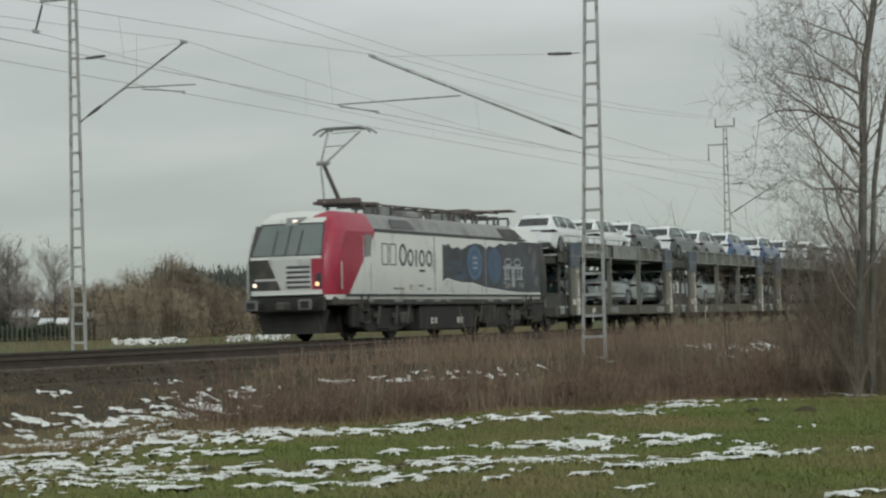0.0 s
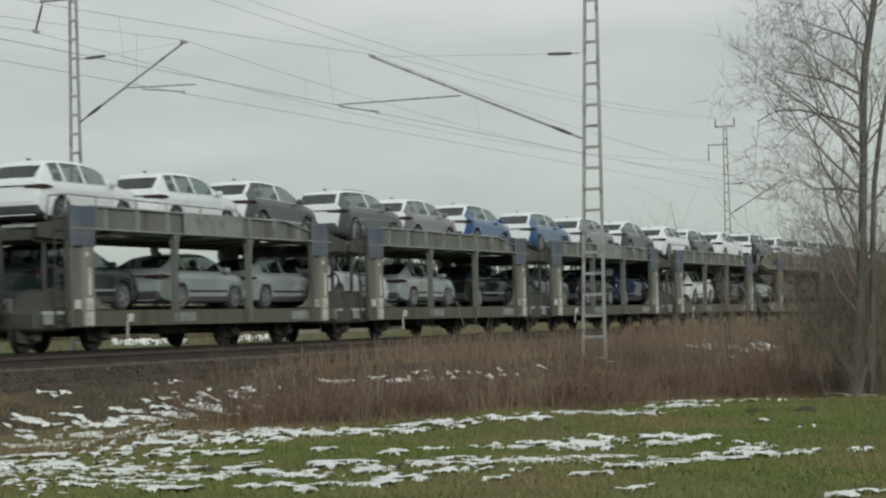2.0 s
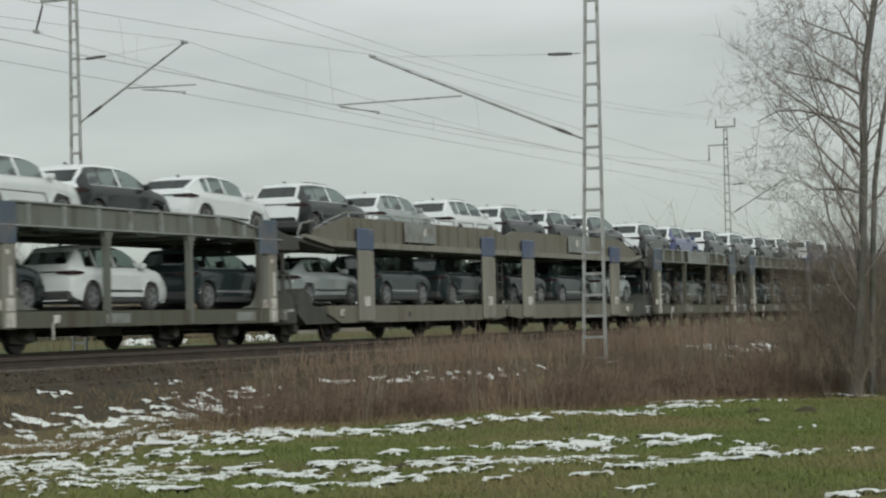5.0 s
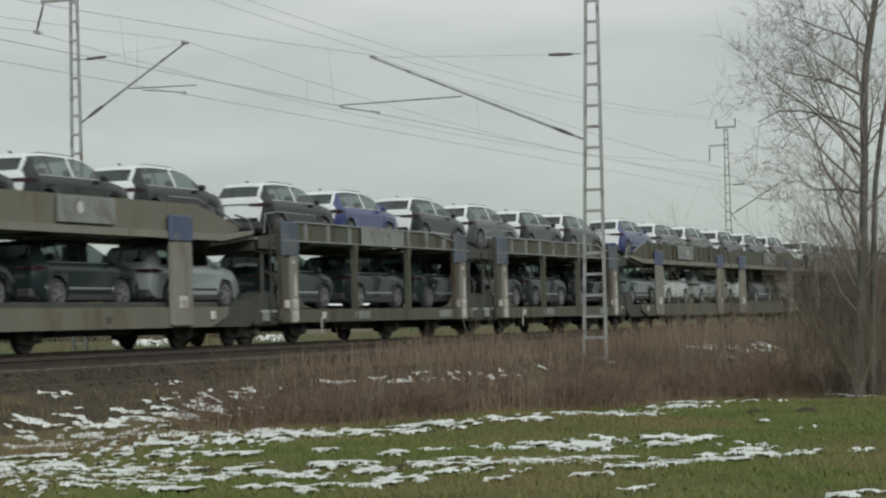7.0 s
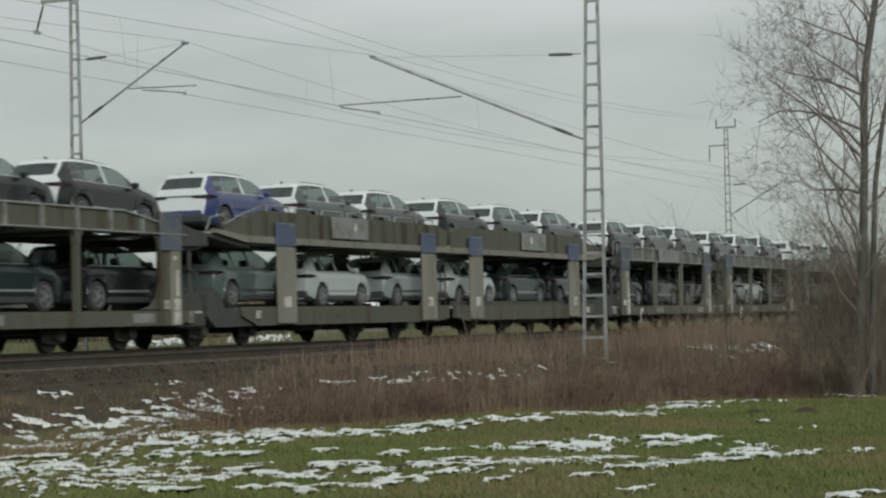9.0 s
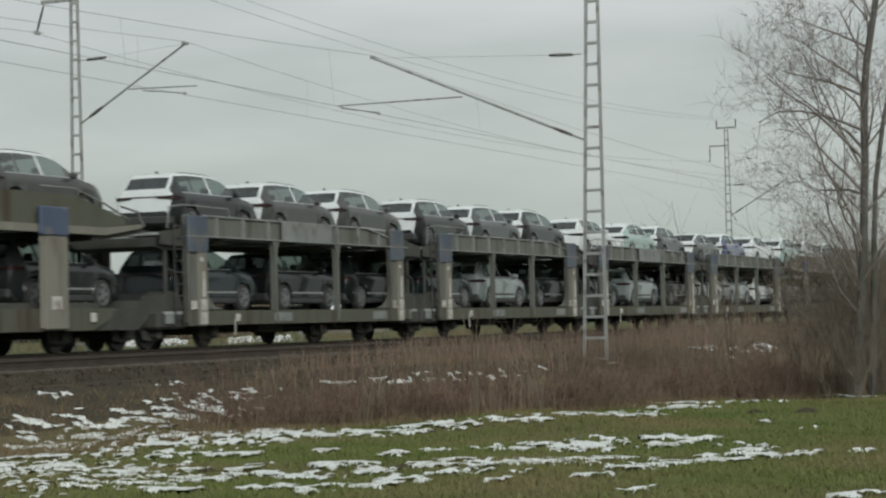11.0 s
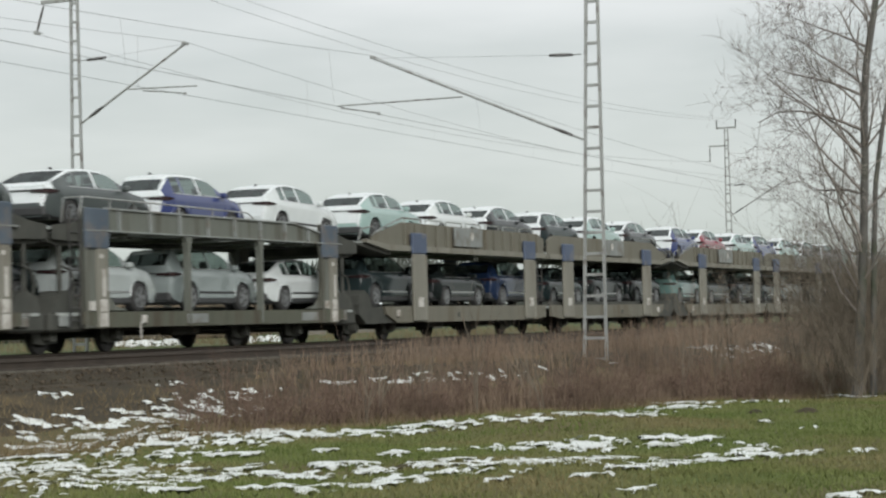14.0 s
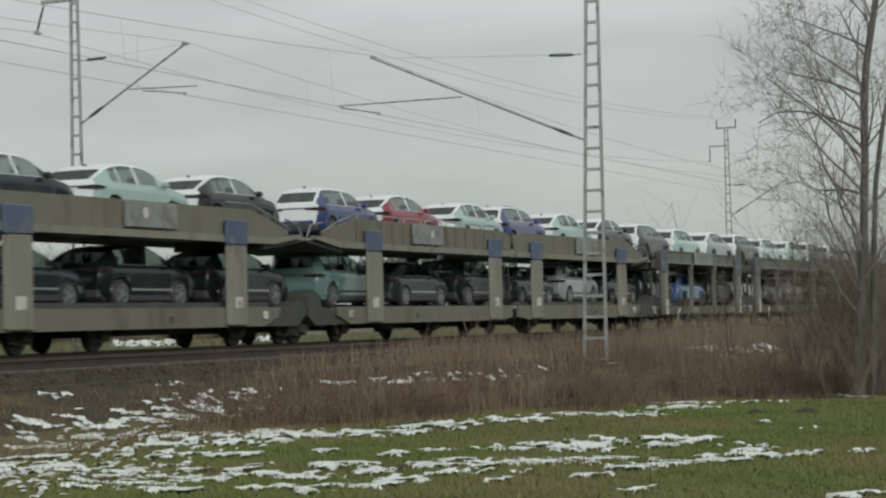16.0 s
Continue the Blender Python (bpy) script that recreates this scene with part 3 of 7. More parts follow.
def locomotive():
    root = thing("locomotive", "white and crimson electric locomotive, raised pantograph, dark printed side", "locomotive")
    rings = []
    for x, w, sl, top in ((0.46, 1.22, 1, 3.62), (0.55, 1.33, 1, 3.70), (0.68, 1.41, 1, 3.76), (0.92, 1.465, 0.95, 3.81), (1.3, 1.495, 0.55, 3.84)):
        rings.append([(x + sl * slope(z), y, z) for y, z in half_outline(w, top)])
    # the slanting edge of the red paint
    rings.append([(1.52 + 1.92 * min(1, max(0, z - 1.34) / 1.84), y, z) for y, z in half_outline(1.5, 3.84)])
    rings.append([(3.6, y, z) for y, z in half_outline(1.5, 3.84)])
    rings += [[(19.25 - x, y, z) for x, y, z in r] for r in rings[::-1]]
    b = Mesh()
    n = len(rings[0])
    for r in rings:
        b.v += [(x, -y, z) for x, y, z in r] + r[-2::-1]
    k = 2 * n - 1
    b.f = [(i * k + j, (i + 1) * k + j, (i + 1) * k + j + 1, i * k + j + 1) for i in range(len(rings) - 1) for j in range(k - 1)]
    body = part("body", b, M["white"], root, "white painted body with a grey roof", smooth=30)
    for mt in (M["roofgrey"], M["black"], M["red"]):
        body.data.materials.append(mt)
    for p in body.data.polygons:
        c = p.center
        if c.z > 3.27 and 3.45 < c.x < 15.5:
            p.material_index = 1
        elif c.x > 16.9 and c.z < 3.3:
            p.material_index = 2
        elif c.x < (2.45 if c.z < 3.2 else 3.2) and 1.3 < c.z and c.y < -0.7:
            p.material_index = 3
    for mirror in (False, True):
        front = part("front_panel" if not mirror else "rear_panel", nose_patch(-1.22, 1.22, 1.36, 3.62, 0.0, 12, 14, mirror, lambda v: (-1.22 + 0.20 * max(0, v - 0.8) / 0.2, 1.22 - 0.20 * max(0, v - 0.8) / 0.2)), M["white"] if not mirror else M["black"], root, "dark rear panel" if mirror else "pale front panel")
        if not mirror:
            part("red_edge", nose_patch(0, 0, 1.36, 3.52, 0.007, 4, 14, False, lambda v: (-1.16 + 0.17 * max(0, v - 0.5) / 0.5, -1.235)), M["red"], front, "crimson edge of the front")
            part("dark_edge", nose_patch(0, 0, 1.36, 3.42, 0.007, 4, 14, False, lambda v: (1.16 - 0.17 * max(0, v - 0.5) / 0.5, 1.235)), M["black"], front, "black edge of the front")
        part("windscreen_frame", nose_patch(-1.2, 1.2, 2.48, 3.47, 0.008, 10, 6, mirror, lambda v: (-1.17 + 0.13 * v, 1.18 - 0.13 * v)), M["trim"], front, "black windscreen frame")
        part("lamp_panel", nose_patch(-0.2, 0.2, 3.40, 3.64, 0.014, 4, 3, mirror, lambda v: (-0.16 - 0.30 * v, 0.22)), M["panel"], front, "dark grey panel over the windscreen")
        part("windscreen", nose_patch(-1.2, 1.2, 2.52, 3.42, 0.012, 10, 6, mirror, lambda v: (-1.13 + 0.13 * v, 1.13 - 0.13 * v)), locoglass, front, "large greenish tinted windscreen")
        part("centre_bar", nose_patch(-0.02, 0.02, 2.52, 3.42, 0.03, 1, 6, mirror), M["trim"], front)
        for yy in (-0.4, 0.42):
            part("wiper", nose_patch(yy - 0.02, yy + 0.02, 2.55, 3.25, 0.035, 1, 4, mirror), M["trim"], front)
        for s in (-1, 1):
            part("lamp_surround", nose_patch(0, 0, 1.5, 2.40, 0.010, 5, 5, mirror, lambda v: (s * ((0.14 + 0.42 * v) if s > 0 else 0.84), s * 1.17)), M["black"] if s > 0 or mirror else M["red"], front)
            part("top_lamp", nose_patch(s * 0.0 + (0.3 if s > 0 else -0.14), (0.44 if s > 0 else 0.0), 3.5, 3.57, 0.02, 2, 2, mirror), M["lampwhite"] if s < 0 and not mirror else M["silver"], front)
        if not mirror:
            part("centre_panel", nose_patch(-0.6, 0.6, 1.5, 2.45, 0.016, 8, 4, False, lambda v: (-0.84, 0.14 + 0.42 * v)), M["silver"], front, "light grey tapering front panel")
            for i in range(5):
                part("grille_slot", nose_patch(-0.80, -0.06, 1.54 + i * 0.145, 1.615 + i * 0.145, 0.022, 4, 1), M["ink"], front)
            part("lamp_stripe", nose_patch(0.22, 1.12, 1.78, 1.84, 0.016, 5, 1), M["silver"], front, "pale stripe across the black lamp panel")
            part("front_stripe", nose_patch(-1.12, 1.16, 2.40, 2.48, 0.020, 8, 1), M["white"], front, "white stripe under the windscreen")
            for s, mt in ((-1, M["lamp"]), (1, M["lampwhite"])):
                lamp = Mesh().tube((nose(1.02, 1.66) - 0.03, s * 1.02, 1.66), (nose(1.02, 1.66) + 0.05, s * 1.02, 1.66), 0.062, 0.062, 14)
                part("headlight", lamp, mt, front, "lit round headlight")
                part("headlight_frame", Mesh().box(nose(1.02, 1.66) - 0.015, nose(1.02, 1.66) + 0.05, s * 1.02 - 0.13, s * 1.02 + 0.13, 1.54, 1.98, 0.02), M["trim"], front)
        part("skirt", nose_patch(-1.28, 1.28, 0.22, 0.90, -0.40, 10, 4, mirror, lambda v: (-1.02 - 0.18 * v, 1.02 + 0.18 * v)), M["wheel"], root, "black snow-plough skirt")
        part("coupling", Mesh().box(*((-0.05, 0.5) if not mirror else (18.68, 19.23)), -0.12, 0.12, 0.9, 1.15, 0.04), M["under"], root)
    for x in (0.44, 18.64):
        part("buffer_beam", Mesh().box(x, x + 0.17, -1.24, 1.24, 0.84, 1.33, 0.05), M["wheel"], root)
    part("inner_frame", Mesh().box(0.8, 18.2, -0.62, 0.62, 0.22, 1.05, 0.05), M["wheel"], root)
    buffers(root, 0.33, -1, M["wheel"])
    buffers(root, 18.88, 1, M["wheel"])
    # colours on the sides
    for s in (-1, 1):
        y0, y1 = s * 1.5, s * 1.508
        part("cab_window", Mesh().prism([(2.62, 2.5), (3.02, 2.5), (3.12, 3.14), (2.70, 3.14)], s * 1.51, s * 1.53), M["panel"], root, "grey cab side window with a dark frame")
        part("cab_door", Mesh().box(2.56, 2.59, min(s * 1.5, s * 1.512), max(s * 1.5, s * 1.512), 1.4, 3.1).box(3.32, 3.35, min(s * 1.5, s * 1.512), max(s * 1.5, s * 1.512), 1.4, 3.1), M["silver"], root)
        part("handrail", Mesh().tube((0.95, s * 1.56, 1.5), (0.95, s * 1.56, 2.3), 0.018).tube((3.0, s * 1.56, 1.45), (3.0, s * 1.56, 2.3), 0.018), M["silver"], root)
        part("sill_stripe", Mesh().box(1.3, 17.9, min(s * 1.5, s * 1.515), max(s * 1.5, s * 1.515), 1.3, 1.36), M["trim"], root)
        part("gutter", Mesh().box(3.4, 16.2, min(s * 1.49, s * 1.53), max(s * 1.49, s * 1.53), 3.27, 3.33), M["ink"], root)
        part("roof_hatch", Mesh().add([(4.9, s * 1.425, 3.40), (6.6, s * 1.425, 3.40), (6.35, s * 1.262, 3.68), (4.9, s * 1.262, 3.68)], [(0, 1, 2, 3)]), M["ink"], root)
        part("rear_hatch", Mesh().add([(14.2, s * 1.445, 3.37), (16.1, s * 1.445, 3.37), (15.7, s * 1.262, 3.68), (14.05, s * 1.262, 3.68)], [(0, 1, 2, 3)]), M["black"], root)
        # company mark as plain frames, rings and bars
        yb = (min(s * 1.5, s * 1.510), max(s * 1.5, s * 1.510))
        for k in (3.88, 4.47):
            bars = Mesh().box(k, k + 0.04, *yb, 2.24, 2.91).box(k + 0.41, k + 0.45, *yb, 2.24, 2.91)
            for z in (2.87, 2.24):
                bars.box(k + 0.04, k + 0.41, *yb, z, z + 0.04)
            part("outline_mark", bars, M["ink"], root, "thin dark frame of a company mark")

        def ring_mark(cx, cz, rx, rz, w):
            m = Mesh()
            n = 20
            for f, g in ((1, 1), (1 - w / rx, 1 - w / rz)):
                for q in (1.5, 1.510):
                    m.v += [(cx + rx * f * math.cos(i * 2 * math.pi / n), s * q, cz + rz * g * math.sin(i * 2 * math.pi / n)) for i in range(n)]
            for i in range(n):
                j = (i + 1) % n
                m.f += [(n + i, n + j, 3 * n + j, 3 * n + i), (i, j, n + j, n + i), (2 * n + i, 2 * n + j, 3 * n + j, 3 * n + i)]
            return m

        for cx, cz, rx, rz, w in ((5.44, 2.575, 0.285, 0.35, 0.10), (6.02, 2.50, 0.235, 0.275, 0.095), (6.91, 2.50, 0.235, 0.275, 0.095), (7.48, 2.50, 0.235, 0.275, 0.095)):
            part("bold_mark", ring_mark(cx, cz, rx, rz, w), M["ink"], root, "bold dark ring of a company mark")
        for x0, x1, z0, z1 in ((6.40, 6.52, 2.23, 2.76), (6.70, 7.12, 2.06, 2.14)):
            part("bold_mark", Mesh().box(x0, x1, *yb, z0, z1, 0.004), M["ink"], root, "bold dark bar of a company mark")
        for x0, x1, z0, z1, mt in ((4.7, 5.5, 1.50, 1.56, "panel"), (5.9, 6.5, 1.5, 1.66, "board"), (6.6, 7.0, 1.6, 1.66, "panel"), (7.3, 7.55, 1.50, 1.56, "ink")):
            part("inscription_bar", Mesh().box(x0, x1, *yb, z0, z1, 0.003), M[mt], root, "small faded inscription bar")
        # joints of the side panels
        for x in (7.90, 12.3):
            part("panel_joint", Mesh().box(x, x + 0.05, min(s * 1.5, s * 1.509), max(s * 1.5, s * 1.509), 1.4, 3.26), M["roofgrey"], root)
        # picture film
        film_line = [(8.58, 1.80), (8.95, 1.90), (9.4, 1.84), (10.1, 1.77), (11.2, 1.76), (12.2, 1.62), (13.2, 1.56), (14.2, 1.5), (15.6, 1.45), (17.6, 1.45), (17.6, 3.24), (15.6, 3.24), (15.2, 3.12), (14.7, 3.18), (14.2, 3.08), (13.7, 3.13), (13.2, 2.98), (12.7, 3.02), (12.4, 2.92), (12.0, 3.05), (11.4, 3.08), (10.8, 3.0), (10.4, 2.88), (10.1, 2.86), (9.85, 2.93), (9.6, 2.88), (9.37, 2.86), (9.1, 3.02), (8.85, 2.94), (8.6, 3.0)]
        part("picture_film", Mesh().prism(film_line, s * 1.5, s * 1.506), M["night"], root, "dark printed picture film")
        part("snow_print", Mesh().prism([(8.15, 1.44), (14.6, 1.44), (13.2, 1.52), (12.2, 1.58), (11.2, 1.70), (10.1, 1.71), (9.4, 1.78), (8.95, 1.83), (8.4, 1.6)], s * 1.5, s * 1.504), M["silver"], root, "pale grey printed snow along the film's foot")
        rnd = random.Random(5)
        for cx, cz, rx, rz in ((11.34, 2.42, 0.66, 0.585), (13.15, 2.35, 0.62, 0.62)):
            for f, mt, q in ((1.0, "blueart", 1.511), (0.74, "dimblue", 1.514), (0.55, "blueart", 1.517)):
                if cx > 12 and f < 1:
                    continue
                part("round_print", Mesh().prism([(cx + rx * f * math.cos(a * math.pi / 12), cz + rz * f * math.sin(a * math.pi / 12)) for a in range(24)], s * 1.505, s * q), M[mt] if cx < 12 else M["dimblue"], root)
            for k in (-1, 0, 1) if cx < 12 else ():
                part("print_bar", Mesh().box(cx - 0.2, cx + 0.2, min(s * 1.51, s * 1.52), max(s * 1.51, s * 1.52), cz + k * 0.17 - 0.03, cz + k * 0.17 + 0.03, 0.004), M["paleart"], root)
        for cx, cz, rx, rz in ((10.05, 1.98, 0.55, 0.11), (10.05, 2.02, 0.32, 0.07), (10.1, 2.30, 0.10, 0.22), (9.2, 2.2, 0.28, 0.06), (9.5, 2.42, 0.3, 0.05)):
            part("ripple_print", ring_mark(cx, cz, rx, rz, min(rx, rz) * 0.5), M["dimblue"], root)
        # a pale tower-like print: two arches, a beam, legs
        for cx in (14.45, 15.35):
            part("pale_print", ring_mark(cx, 2.50, 0.34, 0.14, 0.06), M["paleart"], root)
        for x0, x1, z0, z1 in ((13.95, 15.95, 2.26, 2.36), (14.1, 14.24, 1.95, 2.26), (14.4, 14.5, 1.98, 2.26), (14.78, 15.08, 1.62, 2.26), (15.34, 15.44, 1.98, 2.26), (15.64, 15.8, 1.95, 2.26), (14.05, 14.6, 1.88, 1.95), (15.25, 15.85, 1.88, 1.95)):
            part("pale_print", Mesh().box(x0, x1, *yb, z0, z1, 0.003), M["paleart"], root)
        for k in range(16):
            cx, cz = rnd.uniform(13.7, 16.3), rnd.uniform(1.55, 2.05)
            w, h = rnd.uniform(0.08, 0.34), rnd.uniform(0.03, 0.10)
            part("pale_print", Mesh().prism([(cx, cz), (cx + w, cz + rnd.uniform(-0.03, 0.03)), (cx + w * rnd.uniform(0.7, 1.1), cz + h), (cx + w * rnd.uniform(-0.1, 0.3), cz + h)], s * 1.505, s * (1.511 + 0.0004 * k)), M["panel"], root)
        for cx, cz, w, h in ((16.8, 2.3, 0.5, 0.7), (17.0, 1.75, 0.45, 0.3), (16.5, 2.9, 0.3, 0.25)):
            part("pale_print", Mesh().prism([(cx, cz), (cx + w * 0.6, cz - 0.1), (cx + w, cz + h * 0.5), (cx + w * 0.7, cz + h), (cx + w * 0.2, cz + h * 0.7)], s * 1.505, s * 1.511), M["bufferface"], root)
    # roof gear
    for i in range(13):
        x = 4.4 + i * 1.02
        g = Mesh().tube((x, 0.55 * (-1) ** i, 3.84), (x, 0.55 * (-1) ** i, 4.12), 0.06, 0.05, 8).box(x - 0.05, x + 0.05, -0.7, 0.7, 4.10, 4.17)
        part("roof_insulator", insulator(g, (x, -0.7, 3.85), (x, -0.7, 4.12), 0.07, 3), M["insulator"], root)
    part("roof_busbar", Mesh().tube((5.9, -0.62, 4.18), (13.2, -0.62, 4.20), 0.026).tube((4.2, 0.3, 4.22), (16.8, 0.3, 4.24), 0.025).tube((5.5, 0, 4.26), (12, -0.2, 4.28), 0.022).tube((7.0, -0.3, 4.05), (7.0, -0.62, 4.18), 0.02).tube((9.8, -0.3, 4.0), (10.4, -0.62, 4.19), 0.02), M["rust"], root, "brown high-voltage roof bar")
    for x0, x1, y, z in ((5.9, 6.5, -0.3, 4.16), (7.2, 8.5, -0.4, 4.05), (9.4, 10.2, 0.2, 4.16), (11.2, 12.8, -0.1, 4.12)):
        part("roof_box", Mesh().box(x0, x1, y - 0.35, y + 0.35, 3.84, z, 0.04), M["roofgrey"], root)
    part("folded_pantograph", Mesh().tube((13.2, -0.45, 4.28), (16.6, -0.3, 4.36), 0.05).tube((13.2, 0.45, 4.28), (16.6, 0.3, 4.36), 0.05).tube((13.4, 0, 4.3), (16.9, 0, 4.42), 0.05)
         .box(16.2, 16.5, -0.95, 0.95, 4.38, 4.44, 0.02).box(16.6, 16.85, -0.95, 0.95, 4.36, 4.42, 0.02).box(13, 13.4, -0.6, 0.6, 4.1, 4.35, 0.04), M["rust"], root, "folded brown pantograph")
    pan = part("pantograph", Mesh().box(3.5, 5.6, -0.62, -0.52, 4.14, 4.24, 0.02).box(3.5, 5.6, 0.52, 0.62, 4.14, 4.24, 0.02).box(3.9, 4.25, -0.7, 0.7, 4.16, 4.34, 0.04).box(5.3, 5.6, -0.7, 0.7, 4.14, 4.26, 0.04), M["rust"], root, "raised single-arm pantograph")
    part("lower_arm", Mesh().tube((4.1, 0, 4.3), (3.05, 0, 5.36), 0.07, 0.06, 10), M["rust"], pan)
    part("guide_rod", Mesh().tube((3.6, 0.25, 4.2), (3.0, 0.06, 5.26), 0.025, 0.025, 6), M["wire"], pan)
    part("upper_arm", Mesh().tube((3.05, -0.08, 5.36), (4.55, -0.55, 6.42), 0.035, 0.028, 8).tube((3.05, 0.08, 5.36), (4.55, 0.55, 6.42), 0.035, 0.028, 8).tube((3.05, -0.2, 5.36), (3.05, 0.2, 5.36), 0.07).tube((3.85, -0.31, 5.94), (3.85, 0.31, 5.94), 0.015), M["wire"], pan)
    head = Mesh()
    for x in (4.4, 4.85):
        pts = [(x, -0.98, 6.36), (x, -0.82, 6.48), (x, -0.6, 6.55), (x, 0.6, 6.55), (x, 0.82, 6.48), (x, 0.98, 6.36)]
        head.line(pts, 0.035, 6)
    head.tube((4.4, -0.55, 6.5), (4.85, -0.55, 6.5), 0.03).tube((4.4, 0.55, 6.5), (4.85, 0.55, 6.5), 0.03).tube((4.4, -0.55, 6.42), (4.85, 0.55, 6.42), 0.012)
    part("collector_head", head, M["wire"], pan, "collector head with down-turned horns")
    # running gear
    part("frame", Mesh().box(0.7, 18.3, -1.42, 1.42, 1.02, 1.32, 0.04), M["black"], root)
    for c in (4.5, 14.4):
        bg = part("bogie", Mesh().prism([(c - 2.3, 0.50), (c - 1.0, 0.24), (c + 1.0, 0.24), (c + 2.3, 0.50), (c + 2.3, 1.0), (c - 2.3, 1.0)], -1.2, -1.02).prism([(c - 2.3, 0.50), (c - 1.0, 0.24), (c + 1.0, 0.24), (c + 2.3, 0.50), (c + 2.3, 1.0), (c - 2.3, 1.0)], 1.02, 1.2).box(c - 0.5, c + 0.5, -1.25, 1.25, 0.26, 1.0, 0.06), M["wheel"], root)
        for dx in (-1.5, 1.5):
            wheelset(bg, c + dx, 0.62)
            for s in (-1, 1):
                part("axle_box", Mesh().box(c + dx - 0.22, c + dx + 0.22, min(s * 1.05, s * 1.3), max(s * 1.05, s * 1.3), 0.42, 0.82, 0.06).tube((c + dx - 0.45, s * 1.15, 0.8), (c + dx - 0.45, s * 1.15, 1.1), 0.1).tube((c + dx + 0.45, s * 1.15, 0.8), (c + dx + 0.45, s * 1.15, 1.1), 0.1), M["under"], bg)
    part("transformer", Mesh().box(7.2, 11.8, -1.3, 1.3, 0.20, 1.05, 0.06), M["wheel"], root)
    for x in (8.0, 10.2):
        for u in (x, x + 0.3):
            part("access_plate", Mesh().box(u, u + 0.12, -1.33, -1.29, 0.42, 0.62, 0.01), M["board"], root)
    for x in (3.0, 4.9, 6.6, 7.9, 9.0, 12.6, 13.9, 16.0):
        part("frame_fitting", Mesh().box(x, x + 0.34 + 0.3 * (x % 1), -1.445, -1.42, 1.12, 1.22, 0.008), M["panel"], root, "pale fitting on the frame edge")
    for x in (2.3, 3.9, 5.2, 6.1, 12.2, 13.4, 15.1, 16.4):
        part("damper", Mesh().tube((x, -1.3, 0.45), (x + 0.1, -1.34, 1.05), 0.05, 0.05, 8).box(x - 0.16, x + 0.22, -1.32, -1.22, 0.62, 0.78, 0.02), M["under"], root)
    for x in (2.0, 12.4, 17.2):
        for s in (-1, 1):
            part("side_box", Mesh().box(x, x + 0.9, min(s * 1.2, s * 1.4), max(s * 1.2, s * 1.4), 0.36, 1.02, 0.04), M["wheel"], root)
    for x in (2.4, 16.2):
        for s in (-1, 1):
            part("step", Mesh().box(x, x + 0.5, s * 1.45 - 0.08, s * 1.45 + 0.08, 0.5, 0.54).box(x, x + 0.5, s * 1.45 - 0.08, s * 1.45 + 0.08, 0.85, 0.89).box(x, x + 0.03, s * 1.45 - 0.06, s * 1.45 + 0.06, 0.5, 1.3).box(x + 0.47, x + 0.5, s * 1.45 - 0.06, s * 1.45 + 0.06, 0.5, 1.3), M["black"], root)
    return root


UNIT = 16.05


def underframe(root, axles):
    part("centre_sill", Mesh().box(0.6, UNIT - 0.6, -0.5, 0.5, 0.5, 0.85, 0.03), M["under"], root)
    for x in axles:
        wheelset(root, x, 0.42)
        bogie_gear(root, x, 0.42)
    for x, w in ((0.5, -1), (UNIT - 0.5, 1)):
        part("drawbar", Mesh().box(min(x, x + w * 0.5), max(x, x + w * 0.5), -0.12, 0.12, 0.75, 1.0, 0.03).box(x - 0.06, x + 0.06, -0.9, 0.9, 0.7, 1.05, 0.03), M["under"], root)
    part("brake_gear", Mesh().box(6.2, 7.6, -0.9, -0.5, 0.35, 0.62, 0.05).tube((5.2, 0.6, 0.5), (8.6, 0.6, 0.5), 0.14, 0.14, 12).tube((7.8, -0.8, 0.45), (12.5, -0.75, 0.45), 0.02), M["under"], root)


def ladder(root, x, y, z0=0.5, z1=3.1):
    l = Mesh().tube((x, y, z0), (x, y, z1), 0.022).tube((x + 0.42, y, z0), (x + 0.42, y, z1), 0.022)
    for i in range(9):
        z = z0 + 0.15 + i * 0.29
        l.tube((x, y, z), (x + 0.42, y, z), 0.016)
    part("ladder", l, M["black"], root, "dark steel ladder")


